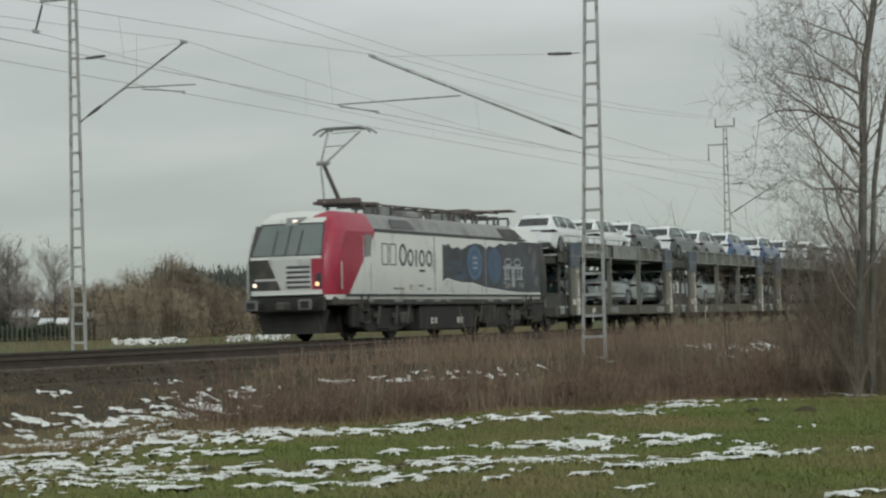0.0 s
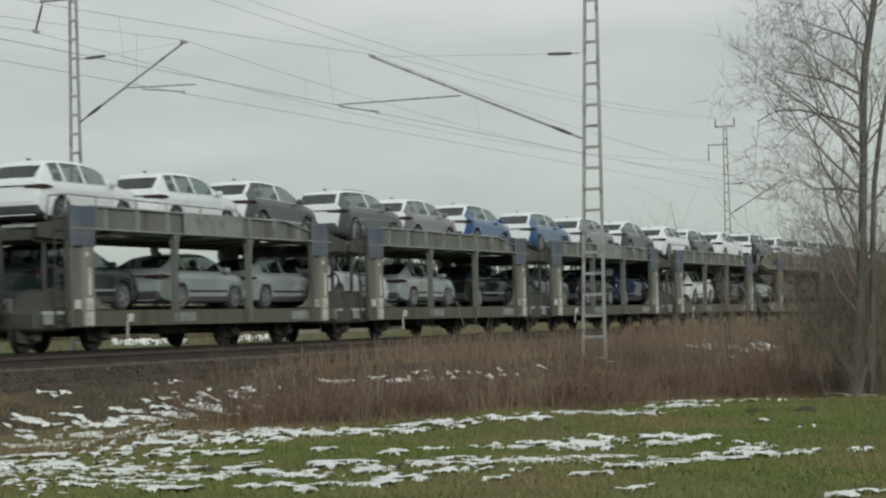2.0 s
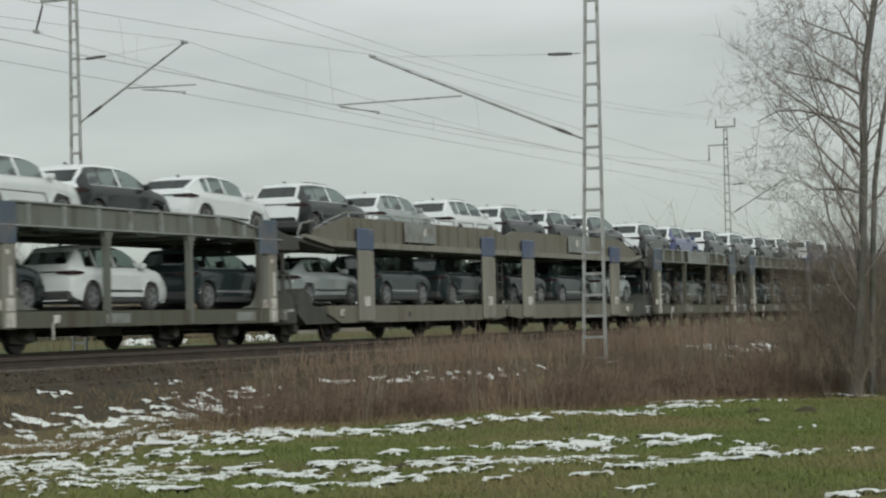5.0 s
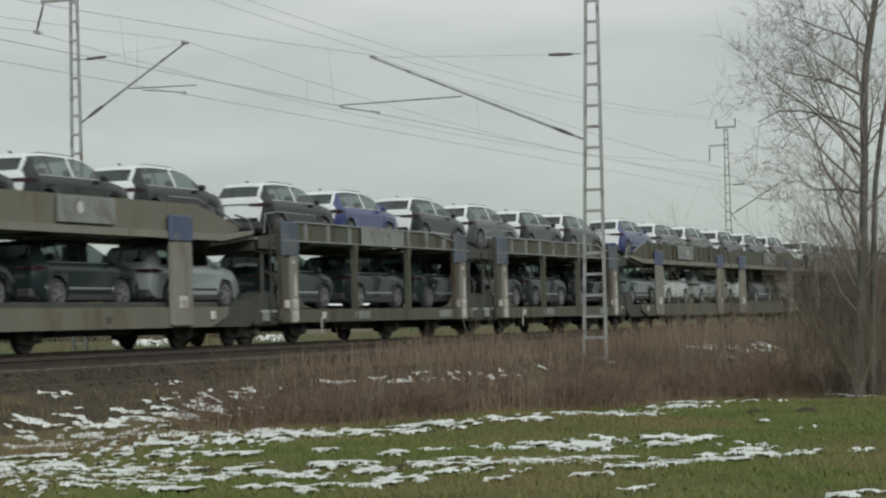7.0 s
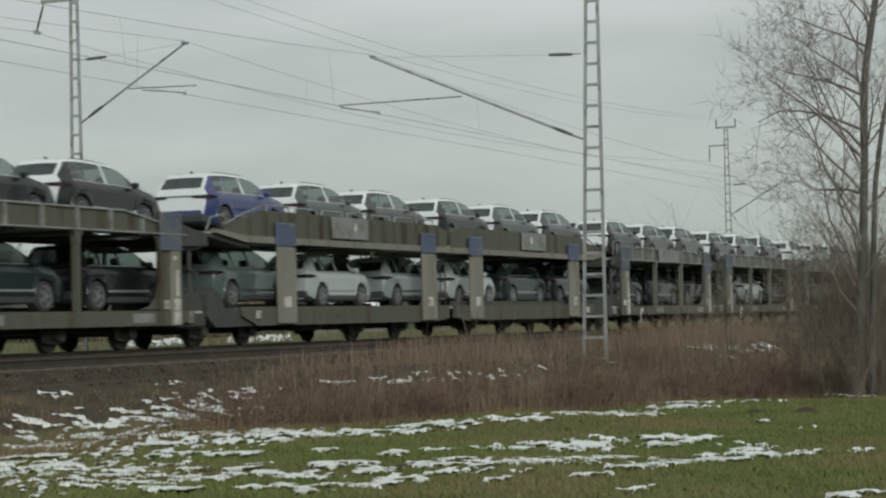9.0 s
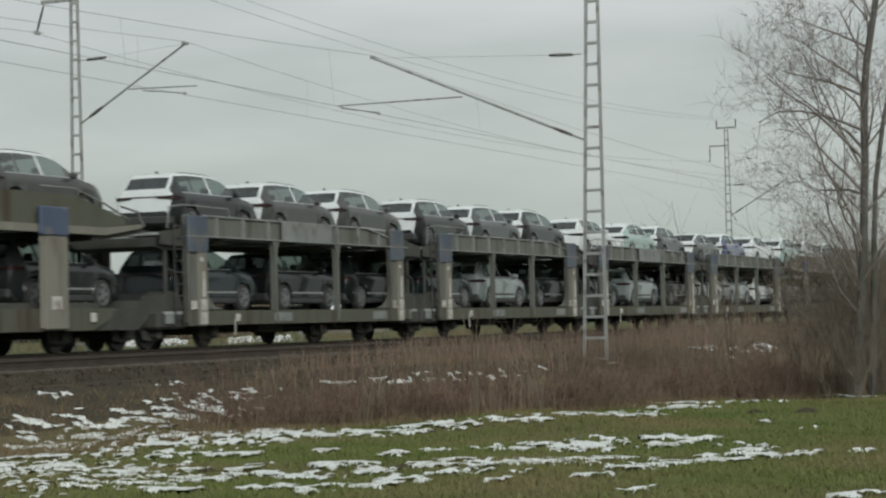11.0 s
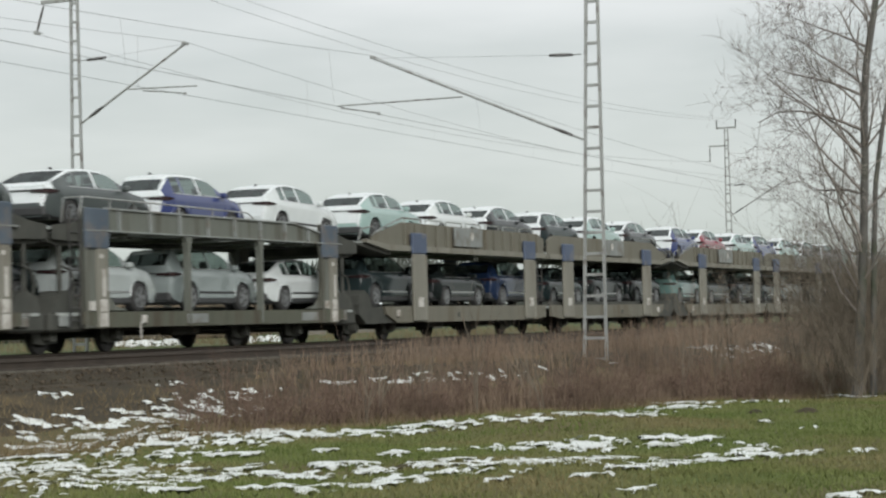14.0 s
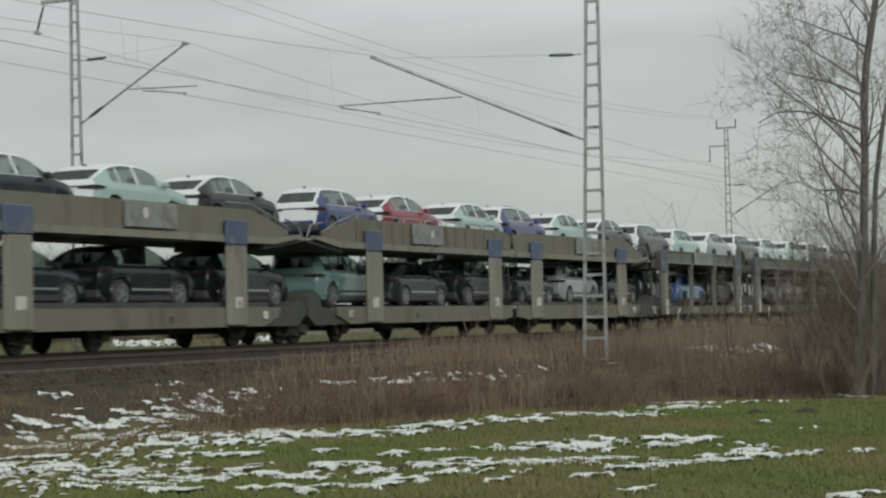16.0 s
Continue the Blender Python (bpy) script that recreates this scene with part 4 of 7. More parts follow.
def frame_wagon(near=True, board=True, railed=False):
    """A double-deck car carrier: framed sides with two posts between broad end pillars."""
    root = thing("car_carrier_wagon", "weathered grey-brown double-deck car carrier wagon with open framed sides", "railway wagon", "wagons of the car train")
    for s in (-1, 1):
        lo, hi = min(s * 1.38, s * 1.5), max(s * 1.38, s * 1.5)
        part("lower_beam", Mesh().prism([(1.2, 0.95), (1.2, 0.66), (2.2, 0.58), (13.8, 0.58), (14.9, 0.66), (14.9, 0.95)], lo, hi), M["grimy"], root, "grimy brown lower side beam")
        part("upper_beam", Mesh().prism([(1.3, 2.86), (14.8, 2.86), (14.8, 3.02), (13.6, 3.10), (12.0, 3.33), (2.4, 3.36), (1.3, 3.34)], min(s * 1.34, s * 1.42), max(s * 1.34, s * 1.42)), M["wagon"], root)
        part("beam_flange", Mesh().box(1.3, 14.8, s * 1.45 - 0.10, s * 1.45 + 0.10, 2.815, 2.86, 0.01), M["panel"], root)
        part("top_rail", Mesh().tube((2.2, s * 1.45, 3.37), (12.0, s * 1.45, 3.35), 0.03, 0.03, 6).tube((12.0, s * 1.45, 3.35), (14.0, s * 1.45, 3.07), 0.03, 0.03, 6), M["panel"], root)
        for i in range(8 if near and s < 0 else 0):
            x = 2.84 + i * 1.42
            part("stiffener", Mesh().box(x - 0.035, x + 0.035, min(s * 1.42, s * 1.52), max(s * 1.42, s * 1.52), 2.86, 3.33 if i < 7 else 3.19, 0.008), M["panel"], root)
        for x, w in ((2.26, 1), (13.58, -1)):
            part("corner_gusset", Mesh().prism([(x, 0.98), (x + w * 0.95, 0.98), (x + w * 0.45, 1.06), (x + w * 0.16, 1.28), (x, 1.7)], s * 1.40, s * 1.46), M["wagon"], root)
            part("corner_gusset", Mesh().prism([(x, 2.82), (x + w * 0.32, 2.82), (x + w * 0.1, 2.68), (x, 2.4)], s * 1.40, s * 1.46), M["wagon"], root)
        if board:
            part("side_board", Mesh().box(6.42, 9.45, min(s * 1.5, s * 1.545), max(s * 1.5, s * 1.545), 2.85, 3.38, 0.01), M["panel"], root, "plain grey side board")
        for x in (6.05, 9.9):
            post = Mesh().prism([(x - 0.06, 0.62), (x + 0.06, 0.62), (x + 0.06, 2.46), (x + 0.11, 2.68), (x + 0.22, 2.82), (x - 0.22, 2.82), (x - 0.11, 2.68), (x - 0.06, 2.46)], lo - 0.02, hi + 0.02)
            part("post", post, M["wagon"], root)
        for x in (1.85, 14.1):
            pl = part("end_pillar", Mesh().box(x - 0.54, x - 0.06, lo + 0.02, hi - 0.02, 0.56, 3.36, 0.03).box(x - 0.54, x - 0.46, lo - 0.02, hi + 0.02, 0.56, 3.38, 0.02), M["wagon"], root)
            part("pillar_face", Mesh().box(x - 0.06, x + 0.42, lo - 0.03, hi + 0.03, 0.56, 3.34, 0.03), M["postpaint"], pl, "pale weathered face of the end pillar")
            o0, o1 = min(s * 1.46, s * 1.53), max(s * 1.46, s * 1.53)
            part("pillar_cap", Mesh().box(x - 0.56, x + 0.44, o0 - (0.015 if s < 0 else 0), o1 + (0.015 if s > 0 else 0), 2.42, 3.36, 0.02), M["capdull"], pl, "dull blue pillar top")
            for z0, z1, dx, w in ((0.60, 0.92, 0.18, 0.32), (0.95, 1.24, 0.18, 0.32), (0.98, 1.2, -0.28, 0.2), (1.3, 1.95, 0.2, 0.13), (2.2, 2.3, 0.1, 0.14))[:(5 if near else 2) if s < 0 else 0]:
                part("notice_plate", Mesh().box(x + dx - w / 2, x + dx + w / 2, o0 - 0.01, o1 + 0.012, z0, z1, 0.006), M["board"], pl)
        if s < 0:
            part("lamp_plate", Mesh().box(3.7, 3.92, min(s * 1.5, s * 1.56), max(s * 1.5, s * 1.56), 0.66, 0.86, 0.02).tube((3.66, s * 1.52, 0.3), (3.66, s * 1.52, 0.7), 0.02), M["board"], root, "small white plate on a bracket")
        for x in (5.9, 12.2) if s < 0 else ():
            part("inscription_board", Mesh().box(x, x + 1.05, min(s * 1.5, s * 1.512), max(s * 1.5, s * 1.512), 0.65, 0.88, 0.004), M["panel"], root)
        if railed:
            rail = Mesh().line([(1.2, s * 1.44, 3.2), (1.3, s * 1.44, 3.62), (9.3, s * 1.44, 3.54), (9.7, s * 1.44, 3.36)], 0.02, 6)
            for x in (2.5, 4.3, 5.7, 7.4):
                rail.tube((x, s * 1.44, 3.3), (x, s * 1.44, 3.6), 0.018, 0.018, 6)
            part("guard_rail", rail, M["zinc"], root, "thin pale guard rail on the upper deck")
        part("hand_hoop", Mesh().line([(0.5, s * 1.4, 3.0), (0.6, s * 1.4, 3.55), (1.3, s * 1.4, 3.62), (3.6, s * 1.4, 3.6), (3.7, s * 1.4, 3.4)], 0.02, 6), M["panel"], root)
        part("end_gusset", Mesh().prism([(0.05, 2.60), (1.5, 2.56), (1.5, 3.2), (0.9, 3.0), (0.05, 2.92)], lo + 0.06, hi - 0.06), M["under"], root)
        part("end_gusset", Mesh().prism([(14.6, 2.56), (16.0, 2.60), (16.0, 2.92), (15.3, 3.0), (14.6, 3.15)], lo + 0.06, hi - 0.06), M["under"], root)
    part("lower_deck", Mesh().box(0.3, UNIT - 0.3, -1.38, 1.38, 0.86, 0.94, 0.01), M["deck"], root)
    part("wheel_kerb", Mesh().box(1.5, 14.6, 1.24, 1.32, 0.942, 1.10, 0.01), M["under"], root)
    part("deck_girder", Mesh().box(2.4, 13.4, 1.18, 1.28, 2.66, 2.815, 0.02), M["under"], root)
    for s in (-1, 1):
        part("upper_deck", Mesh().prism([(0.1, 2.83), (9.6, 2.83), (10.6, 2.90), (UNIT - 0.1, 2.765), (UNIT - 0.1, 2.825), (10.6, 2.965), (9.6, 2.902), (0.1, 2.902)], s * 0.93 - 0.45, s * 0.93 + 0.45), M["deck"], root)
    for x in (3.4, 7.6, 10.2, 12.8):
        part("deck_bearer", Mesh().box(x - 0.12, x + 0.12, -1.30, 1.30, 2.76, 2.83, 0.01), M["wagon"], root)
    underframe(root, (0.45, 3.3, 9.7, 12.8))
    ladder(root, 0.72, -1.46, 0.6, 3.3)
    ladder(root, 14.95, 1.46, 0.6, 3.3)
    for x in (0.05, 14.6):
        part("end_ramp", Mesh().prism([(x, 2.78), (x, 2.55), (x + 0.35, 2.48), (x + 1.05, 2.48), (x + 1.4, 2.55), (x + 1.4, 2.78)], -1.3, 1.3), M["under"], root)
        part("end_platform", Mesh().box(x, x + 1.4, -1.36, 1.36, 0.50, 0.95, 0.06), M["under"], root)
        part("wheel_cover", Mesh().prism([(x + 0.1, 0.95), (x + 0.3, 1.32), (x + 0.7, 1.45), (x + 1.1, 1.32), (x + 1.3, 0.95)], -1.34, -0.7), M["under"], root)
        part("end_step", Mesh().box(x + 0.3, x + 0.65, -1.44, -1.36, 0.62, 0.86, 0.02), M["panel"], root)
        part("brake_hose", Mesh().line([(x + 0.9, -1.3, 1.0), (x + 1.0, -1.36, 1.6), (x + 0.85, -1.36, 1.9), (x + 0.6, -1.3, 2.0)], 0.03, 6), M["under"], root)
    for x in (15.35, 0.6):
        part("end_rack", Mesh().box(x, x + 0.25, -1.1, 1.1, 0.95, 1.25, 0.03).tube((x, -1.25, 0.9), (x, -1.25, 2.8), 0.06).tube((x, 1.25, 0.9), (x, 1.25, 2.8), 0.06), M["under"], root)
    return root


def post_wagon(near=True):
    """A double-deck car carrier with deep side boards on two broad blue-capped posts."""
    root = thing("car_carrier_wagon", "khaki double-deck car carrier wagon with broad posts capped in blue", "railway wagon", "wagons of the car train")
    for s in (-1, 1):
        lo, hi = min(s * 1.38, s * 1.5), max(s * 1.38, s * 1.5)
        part("lower_beam", Mesh().prism([(1.7, 1.03), (1.8, 0.78), (2.6, 0.52), (14.8, 0.52), (15.8, 0.62), (15.8, 1.03)], lo, hi), M["ochre"], root)
        part("upper_beam", Mesh().prism([(1.0, 3.02), (2.0, 2.92), (15.9, 2.92), (15.9, 3.45), (15.2, 3.62), (3.2, 3.64), (2.2, 3.42), (1.0, 3.16)], min(s * 1.36, s * 1.44), max(s * 1.36, s * 1.44)), M["ochre"], root)
        part("beam_flange", Mesh().prism([(0.4, 2.95), (2.0, 2.74), (15.9, 2.74), (15.9, 2.92), (2.0, 2.92), (0.4, 3.05)], lo - 0.03, hi + 0.03), M["postpaint"], root)
        for i in range(15 if near and s < 0 else 0):
            x = 3.3 + i * 0.84
            part("stiffener", Mesh().box(x - 0.025, x + 0.025, min(s * 1.44, s * 1.52), max(s * 1.44, s * 1.52), 2.94, 3.6, 0.006), M["ochre"], root)
            if i % 2 == 0 and i < 14:
                part("hand_hoop", Mesh().line([(x, s * 1.46, 3.62), (x + 0.05, s * 1.46, 3.76), (x + 1.3, s * 1.46, 3.76), (x + 1.35, s * 1.46, 3.62)], 0.022, 5), M["deck"], root)
        part("hand_hoop", Mesh().line([(0.9, s * 1.46, 3.16), (2.0, s * 1.46, 3.5), (3.2, s * 1.46, 3.78), (4.6, s * 1.46, 3.78)], 0.025, 6), M["panel"], root)
        part("side_board", Mesh().box(7.2, 9.6, min(s * 1.5, s * 1.55), max(s * 1.5, s * 1.55), 2.98, 3.6, 0.01), M["panel"], root, "plain grey side board")
        part("round_mark", Mesh().prism([(8.7 + 0.14 * math.cos(a * math.pi / 6), 3.34 + 0.14 * math.sin(a * math.pi / 6)) for a in range(12)], s * 1.55, s * 1.556), M["board"], root)
        for x in (4.2, 14.05):
            o0, o1 = min(s * 1.5, s * 1.6), max(s * 1.5, s * 1.6)
            pl = part("broad_post", Mesh().box(x - 0.5, x + 0.42, o0, o1, 0.55, 2.66, 0.03).box(x + 0.42, x + 0.56, o0, o1 - 0.03 if s > 0 else o1, 0.58, 2.64, 0.02), M["postpaint"], root, "pale khaki broad post")
            part("post_cap", Mesh().box(x - 0.53, x + 0.58, o0, min(o1, 9) + (0.02 if s > 0 else 0), 2.66, 3.32, 0.03), M["cap"], pl, "blue painted post top")
            part("notice_plate", Mesh().box(x - 0.2, x + 0.2, o0 - 0.012, o1 + 0.012, 1.0, 1.3, 0.006), M["board"], pl)
        part("lamp_plate", Mesh().box(2.5, 2.72, min(s * 1.5, s * 1.56), max(s * 1.5, s * 1.56), 0.70, 0.92, 0.02), M["board"], root, "small white plate on a bracket")
        part("lashing_eye", Mesh().box(7.4, 7.6, min(s * 1.5, s * 1.51), max(s * 1.5, s * 1.51), 0.66, 0.82, 0.004), M["under"], root)
    part("lower_deck", Mesh().box(0.8, UNIT - 0.2, -1.38, 1.38, 0.92, 1.0, 0.01), M["deck"], root)
    part("wheel_kerb", Mesh().box(2.0, 15.7, 1.24, 1.32, 1.002, 1.16, 0.01), M["under"], root)
    for s in (-1, 1):
        part("upper_deck", Mesh().box(0.4, UNIT - 0.1, s * 0.93 - 0.45, s * 0.93 + 0.45, 2.88, 2.995, 0.01), M["deck"], root)
    for x in (2.0, 8.2, 11.0):
        part("deck_bearer", Mesh().box(x - 0.12, x + 0.12, -1.38, 1.38, 2.76, 2.84, 0.01), M["wagon"], root)
    underframe(root, (0.4, 3.1, 9.9, 13.1))
    part("end_plate", Mesh().prism([(-0.02, 1.1), (0.3, 1.2), (0.9, 1.02), (2.4, 0.95), (2.6, 0.52), (0.5, 0.5), (0.02, 0.8)], -1.42, 1.42), M["under"], root)
    part("wheel_cover", Mesh().prism([(0.0, 1.0), (0.1, 1.35), (0.45, 1.52), (0.8, 1.35), (1.0, 1.0)], -1.4, -0.7), M["under"], root)
    part("end_ramp", Mesh().prism([(-0.02, 2.92), (2.4, 2.92), (2.4, 2.60), (1.2, 2.72), (-0.02, 2.88)], -1.4, 1.4), M["under"], root)
    for s in (-1, 1):
        part("end_hoop", Mesh().line([(0.1, s * 1.4, 3.0), (0.35, s * 1.4, 3.35), (1.1, s * 1.4, 3.45)], 0.03, 6), M["panel"], root)
    ladder(root, 15.5, -1.32, 0.5, 2.8)
    return root


# ---- the cars ----
CAR = dict(
    suv=dict(L=4.66, W=0.93, H=1.60, belt=1.08, top=[(0, 0.60), (0.025, 0.80), (0.06, 1.02), (0.11, 1.19), (0.36, 1.49), (0.42, 1.58), (0.62, 1.612), (1.3, 1.652), (2.2, 1.642), (2.75, 1.565), (3.45, 1.13), (3.6, 1.09), (4.2, 0.98), (4.5, 0.86), (4.62, 0.66), (4.66, 0.55)], rear=(0.11, 0.36), front=(2.75, 3.45), sides=[(0.55, 1.05), (1.15, 1.95), (2.05, 3.0)], wheels=(0.88, 3.68), r=0.36),
    crossover=dict(L=4.40, W=0.91, H=1.60, belt=1.04, top=[(0, 0.58), (0.025, 0.78), (0.06, 0.99), (0.12, 1.13), (0.44, 1.43), (0.50, 1.52), (0.64, 1.56), (1.2, 1.60), (2.0, 1.59), (2.55, 1.52), (3.25, 1.09), (3.4, 1.05), (3.95, 0.95), (4.25, 0.83), (4.36, 0.64), (4.40, 0.52)], rear=(0.12, 0.44), front=(2.55, 3.25), sides=[(0.58, 1.0), (1.1, 1.85), (1.95, 2.82)], wheels=(0.82, 3.48), r=0.34),
    fastback=dict(L=4.70, W=0.92, H=1.48, belt=0.98, top=[(0, 0.58), (0.06, 0.80), (0.10, 0.98), (0.22, 1.04), (0.75, 1.26), (1.15, 1.40), (1.5, 1.455), (2.0, 1.48), (2.5, 1.46), (2.85, 1.40), (3.55, 1.00), (3.7, 0.96), (4.25, 0.88), (4.55, 0.76), (4.66, 0.60), (4.70, 0.5)], rear=(0.30, 1.10), front=(2.85, 3.55), sides=[(0.95, 1.25), (1.33, 2.05), (2.15, 3.1)], wheels=(0.95, 3.78), r=0.335),
    coupe_suv=dict(L=4.65, W=0.935, H=1.62, belt=1.08, top=[(0, 0.60), (0.025, 0.80), (0.06, 1.01), (0.13, 1.15), (0.50, 1.36), (0.85, 1.50), (1.2, 1.58), (1.7, 1.62), (2.2, 1.61), (2.7, 1.54), (3.42, 1.12), (3.58, 1.07), (4.2, 0.97), (4.5, 0.85), (4.61, 0.66), (4.65, 0.55)], rear=(0.13, 0.62), front=(2.7, 3.42), sides=[(0.85, 1.15), (1.25, 1.95), (2.05, 2.95)], wheels=(0.86, 3.63), r=0.37),
)


def lerp_list(points, x):
    """Height on a profile: a smooth curve through its points that never overshoots."""
    n = len(points)
    d = [(points[i + 1][1] - points[i][1]) / (points[i + 1][0] - points[i][0]) for i in range(n - 1)]
    for i in range(n - 1):
        (x0, z0), (x1, z1) = points[i], points[i + 1]
        if x <= x1:
            h, t = x1 - x0, (x - x0) / (x1 - x0)
            if x1 < 0.6:
                return z0 + (z1 - z0) * t
            m0 = 0.0 if i == 0 or d[i - 1] * d[i] <= 0 else 2 * d[i - 1] * d[i] / (d[i - 1] + d[i])
            m1 = 0.0 if i == n - 2 or d[i] * d[i + 1] <= 0 else 2 * d[i] * d[i + 1] / (d[i] + d[i + 1])
            return z0 * (1 + 2 * t) * (1 - t) ** 2 + h * m0 * t * (1 - t) ** 2 + z1 * t * t * (3 - 2 * t) + h * m1 * t * t * (t - 1)
    return points[-1][1]


def car_loft(c):
    """Rings of half a car, from the sill to the roof's middle, at stations along it."""
    L, W = c["L"], c["W"]
    xs = sorted({p[0] for p in c["top"]} | {v for pair in c["sides"] for v in pair} | {c["rear"][0], c["rear"][1], c["front"][0], c["front"][1]}
                | {round(0.7 + 0.24 * k, 3) for k in range(16)} | {w + c["r"] * 1.16 * k for w in c["wheels"] for k in (-1.0, -0.985, -0.93, -0.83, -0.68, -0.5, -0.26, 0, 0.26, 0.5, 0.68, 0.83, 0.93, 0.985, 1.0)})
    rings = []
    for x in xs:
        top = lerp_list(c["top"], x)
        end = min(x, L - x)
        w = W * (0.80 + 0.20 * min(1, max(0, end) / 0.55) ** 0.5)
        bottom = 0.24 + 0.16 * max(0, 1 - end / 0.35)
        for wx in c["wheels"]:
            q = (c["r"] * 1.16) ** 2 - (x - wx) ** 2
            if q > 0:
                bottom = max(bottom, c["r"] + math.sqrt(q))
        belt = min(c["belt"], top - 0.03)
        rise = max(0.0, top - belt)
        wr = w - 0.08 - 0.34 * min(1, rise / 0.55) * 0.62
        b0 = min(bottom, belt - 0.30)
        tuck = 0.030 * min(1, end / 0.5) * (0.25 if bottom > 0.45 else 1.0)
        up = lambda z: max(b0 + 0.02, min(z, belt - 0.20))
        rings.append([(x, w * 0.95, b0), (x, w * 0.99, up(0.40)), (x, w - tuck * 1.7, max(up(0.40) + 0.012, up(0.56))), (x, w + 0.006, belt - 0.20), (x, w - 0.014, belt - 0.11),
                      (x, w - 0.065, belt), (x, w - 0.085, belt + min(0.02, rise * 0.3)), (x, wr, belt + rise * 0.84), (x, wr - 0.09, belt + rise * 0.965), (x, wr * 0.5, top - 0.006), (x, 0, top)])
    return xs, rings


def build_car(kind, colour, full=True, wrapped=True):
    c = CAR[kind]
    xs, rings = car_loft(c)
    root = thing("car", "", "car")
    n = len(rings[0])
    body, screens = Mesh(), {"rear_window": Mesh(), "windscreen": Mesh()}
    side_glass = [Mesh() for _ in range(6)]
    hatch, roofcover, bonnet = Mesh(), Mesh(), Mesh()
    lights = {-1: Mesh(), 1: Mesh()}
    # slim lamps that wrap from the tailgate round the corner
    zl = c["belt"] - 0.13
    plan = [(0.015, 0.42, 0.05), (0.012, 0.62, 0.07), (0.02, 0.83, 0.10), (0.07, 0.905, 0.11), (0.15, 0.94, 0.10), (0.28, 0.975, 0.07), (0.42, 0.998, 0.02)]
    for s, m in lights.items():
        m.v = [(x + dx, s * (y * c["W"] + 0.012 - dy), zl + q * t) for x, y, t in plan for dx, dy, q in ((0, 0, -0.5), (0, 0, 0.5), (0.07, 0.05, 0.5), (0.07, 0.05, -0.5))]
        m.f = [(4 * k + a, 4 * k + (a + 1) % 4, 4 * k + 4 + (a + 1) % 4, 4 * k + 4 + a) for k in range(len(plan) - 1) for a in range(4)] + [(0, 1, 2, 3), (27, 26, 25, 24)]
    trims, pillars = {-1: Mesh(), 1: Mesh()}, {-1: Mesh(), 1: Mesh()}
    L_mid = c["L"] / 2

    def quad(m, i, j, s, out):
        pts = [Vector((rings[a][b][0], s * rings[a][b][1], rings[a][b][2])) for a, b in ((i, j), (i + 1, j), (i + 1, j + 1), (i, j + 1))]
        if out:
            nor = (pts[2] - pts[0]).cross(pts[3] - pts[1]) * s
            nor = nor.normalized() * out if nor.length > 1e-6 else Vector()
            mid_point = (pts[0] + pts[1] + pts[2] + pts[3]) / 4 - Vector((L_mid, 0, 0.8))
            mid_point.x *= 0.35
            if nor.dot(mid_point) < 0:
                nor = -nor
            pts = [p + nor for p in pts]
        m.add(pts, [(0, 1, 2, 3) if s < 0 else (3, 2, 1, 0)])

    for i in range(len(xs) - 1):
        mid = (xs[i] + xs[i + 1]) / 2
        for j in range(n - 1):
            for s in (-1, 1):
                target = body
                if j == 6:
                    for k, (a, b) in enumerate(c["sides"]):
                        if a <= mid <= b:
                            target = side_glass[k + (3 if s > 0 else 0)]
                if j >= 8 and c["rear"][0] <= mid <= c["rear"][1]:
                    target = screens["rear_window"]
                if j >= 7 and c["front"][0] <= mid <= c["front"][1]:
                    target = screens["windscreen"]
                quad(target, i, j, s, 0)
                if j == 5 and c["sides"][0][0] < mid < c["sides"][-1][1] + 0.25:
                    quad(trims[s], i, j, s, 0.006)
                if mid < c["rear"][0] and j >= 4 or c["rear"][0] <= mid <= c["rear"][1] and j == 7:
                    quad(hatch, i, j, s, 0.006)
                if j == 6 and c["sides"][1][1] < mid < c["sides"][2][0]:
                    quad(pillars[s], i, j, s, 0.006)
                if c["rear"][1] < mid < c["front"][0] and j in (7, 8, 9):
                    quad(roofcover, i, j, s, 0.006)
                if c["front"][1] + 0.15 < mid < c["L"] - 0.1 and j >= 5:
                    quad(bonnet, i, j, s, 0.006)
    for e in (0, -1):
        r = rings[e]
        body.add([(x, -y, z) for x, y, z in r] + r[-2::-1], [tuple(range(2 * n - 1))])
    bd = part("body", body, PAINTS[colour], root, smooth=32)
    bd.material_slots[0].link = "OBJECT"
    bd.material_slots[0].material = PAINTS[colour]
    part("rear_window", screens["rear_window"], hatchglass, root)
    if wrapped:
        part("hatch_film", hatch, M["film"], root, "white protective film")
        part("roof_film", roofcover, M["film"], root, "white protective film")
    if full:
        part("hatch_slot", Mesh().box(0.02, 0.09, -0.62, 0.62, c["belt"] - 0.115, c["belt"] - 0.085, 0.008), M["trim"], root, "dark slot across the tailgate")
        fin = c["rear"][1] + 0.3
        zf = lerp_list(c["top"], fin)
        part("aerial_fin", Mesh().prism([(fin, zf - 0.01), (fin + 0.16, zf - 0.01), (fin + 0.06, zf + 0.06), (fin, zf + 0.07)], -0.02, 0.02), M["trim"], root)
        seats = Mesh()
        for sx in (1.35, 2.45):
            for sy in (-0.38, 0.38):
                seats.box(sx, sx + 0.16, sy - 0.25, sy + 0.25, 0.5, 1.12, 0.05).box(sx - 0.02, sx + 0.08, sy - 0.13, sy + 0.13, 1.14, 1.32, 0.04)
        for s in (-1, 1):
            part("window_trim", trims[s], M["chrome"], root, "bright window trim")
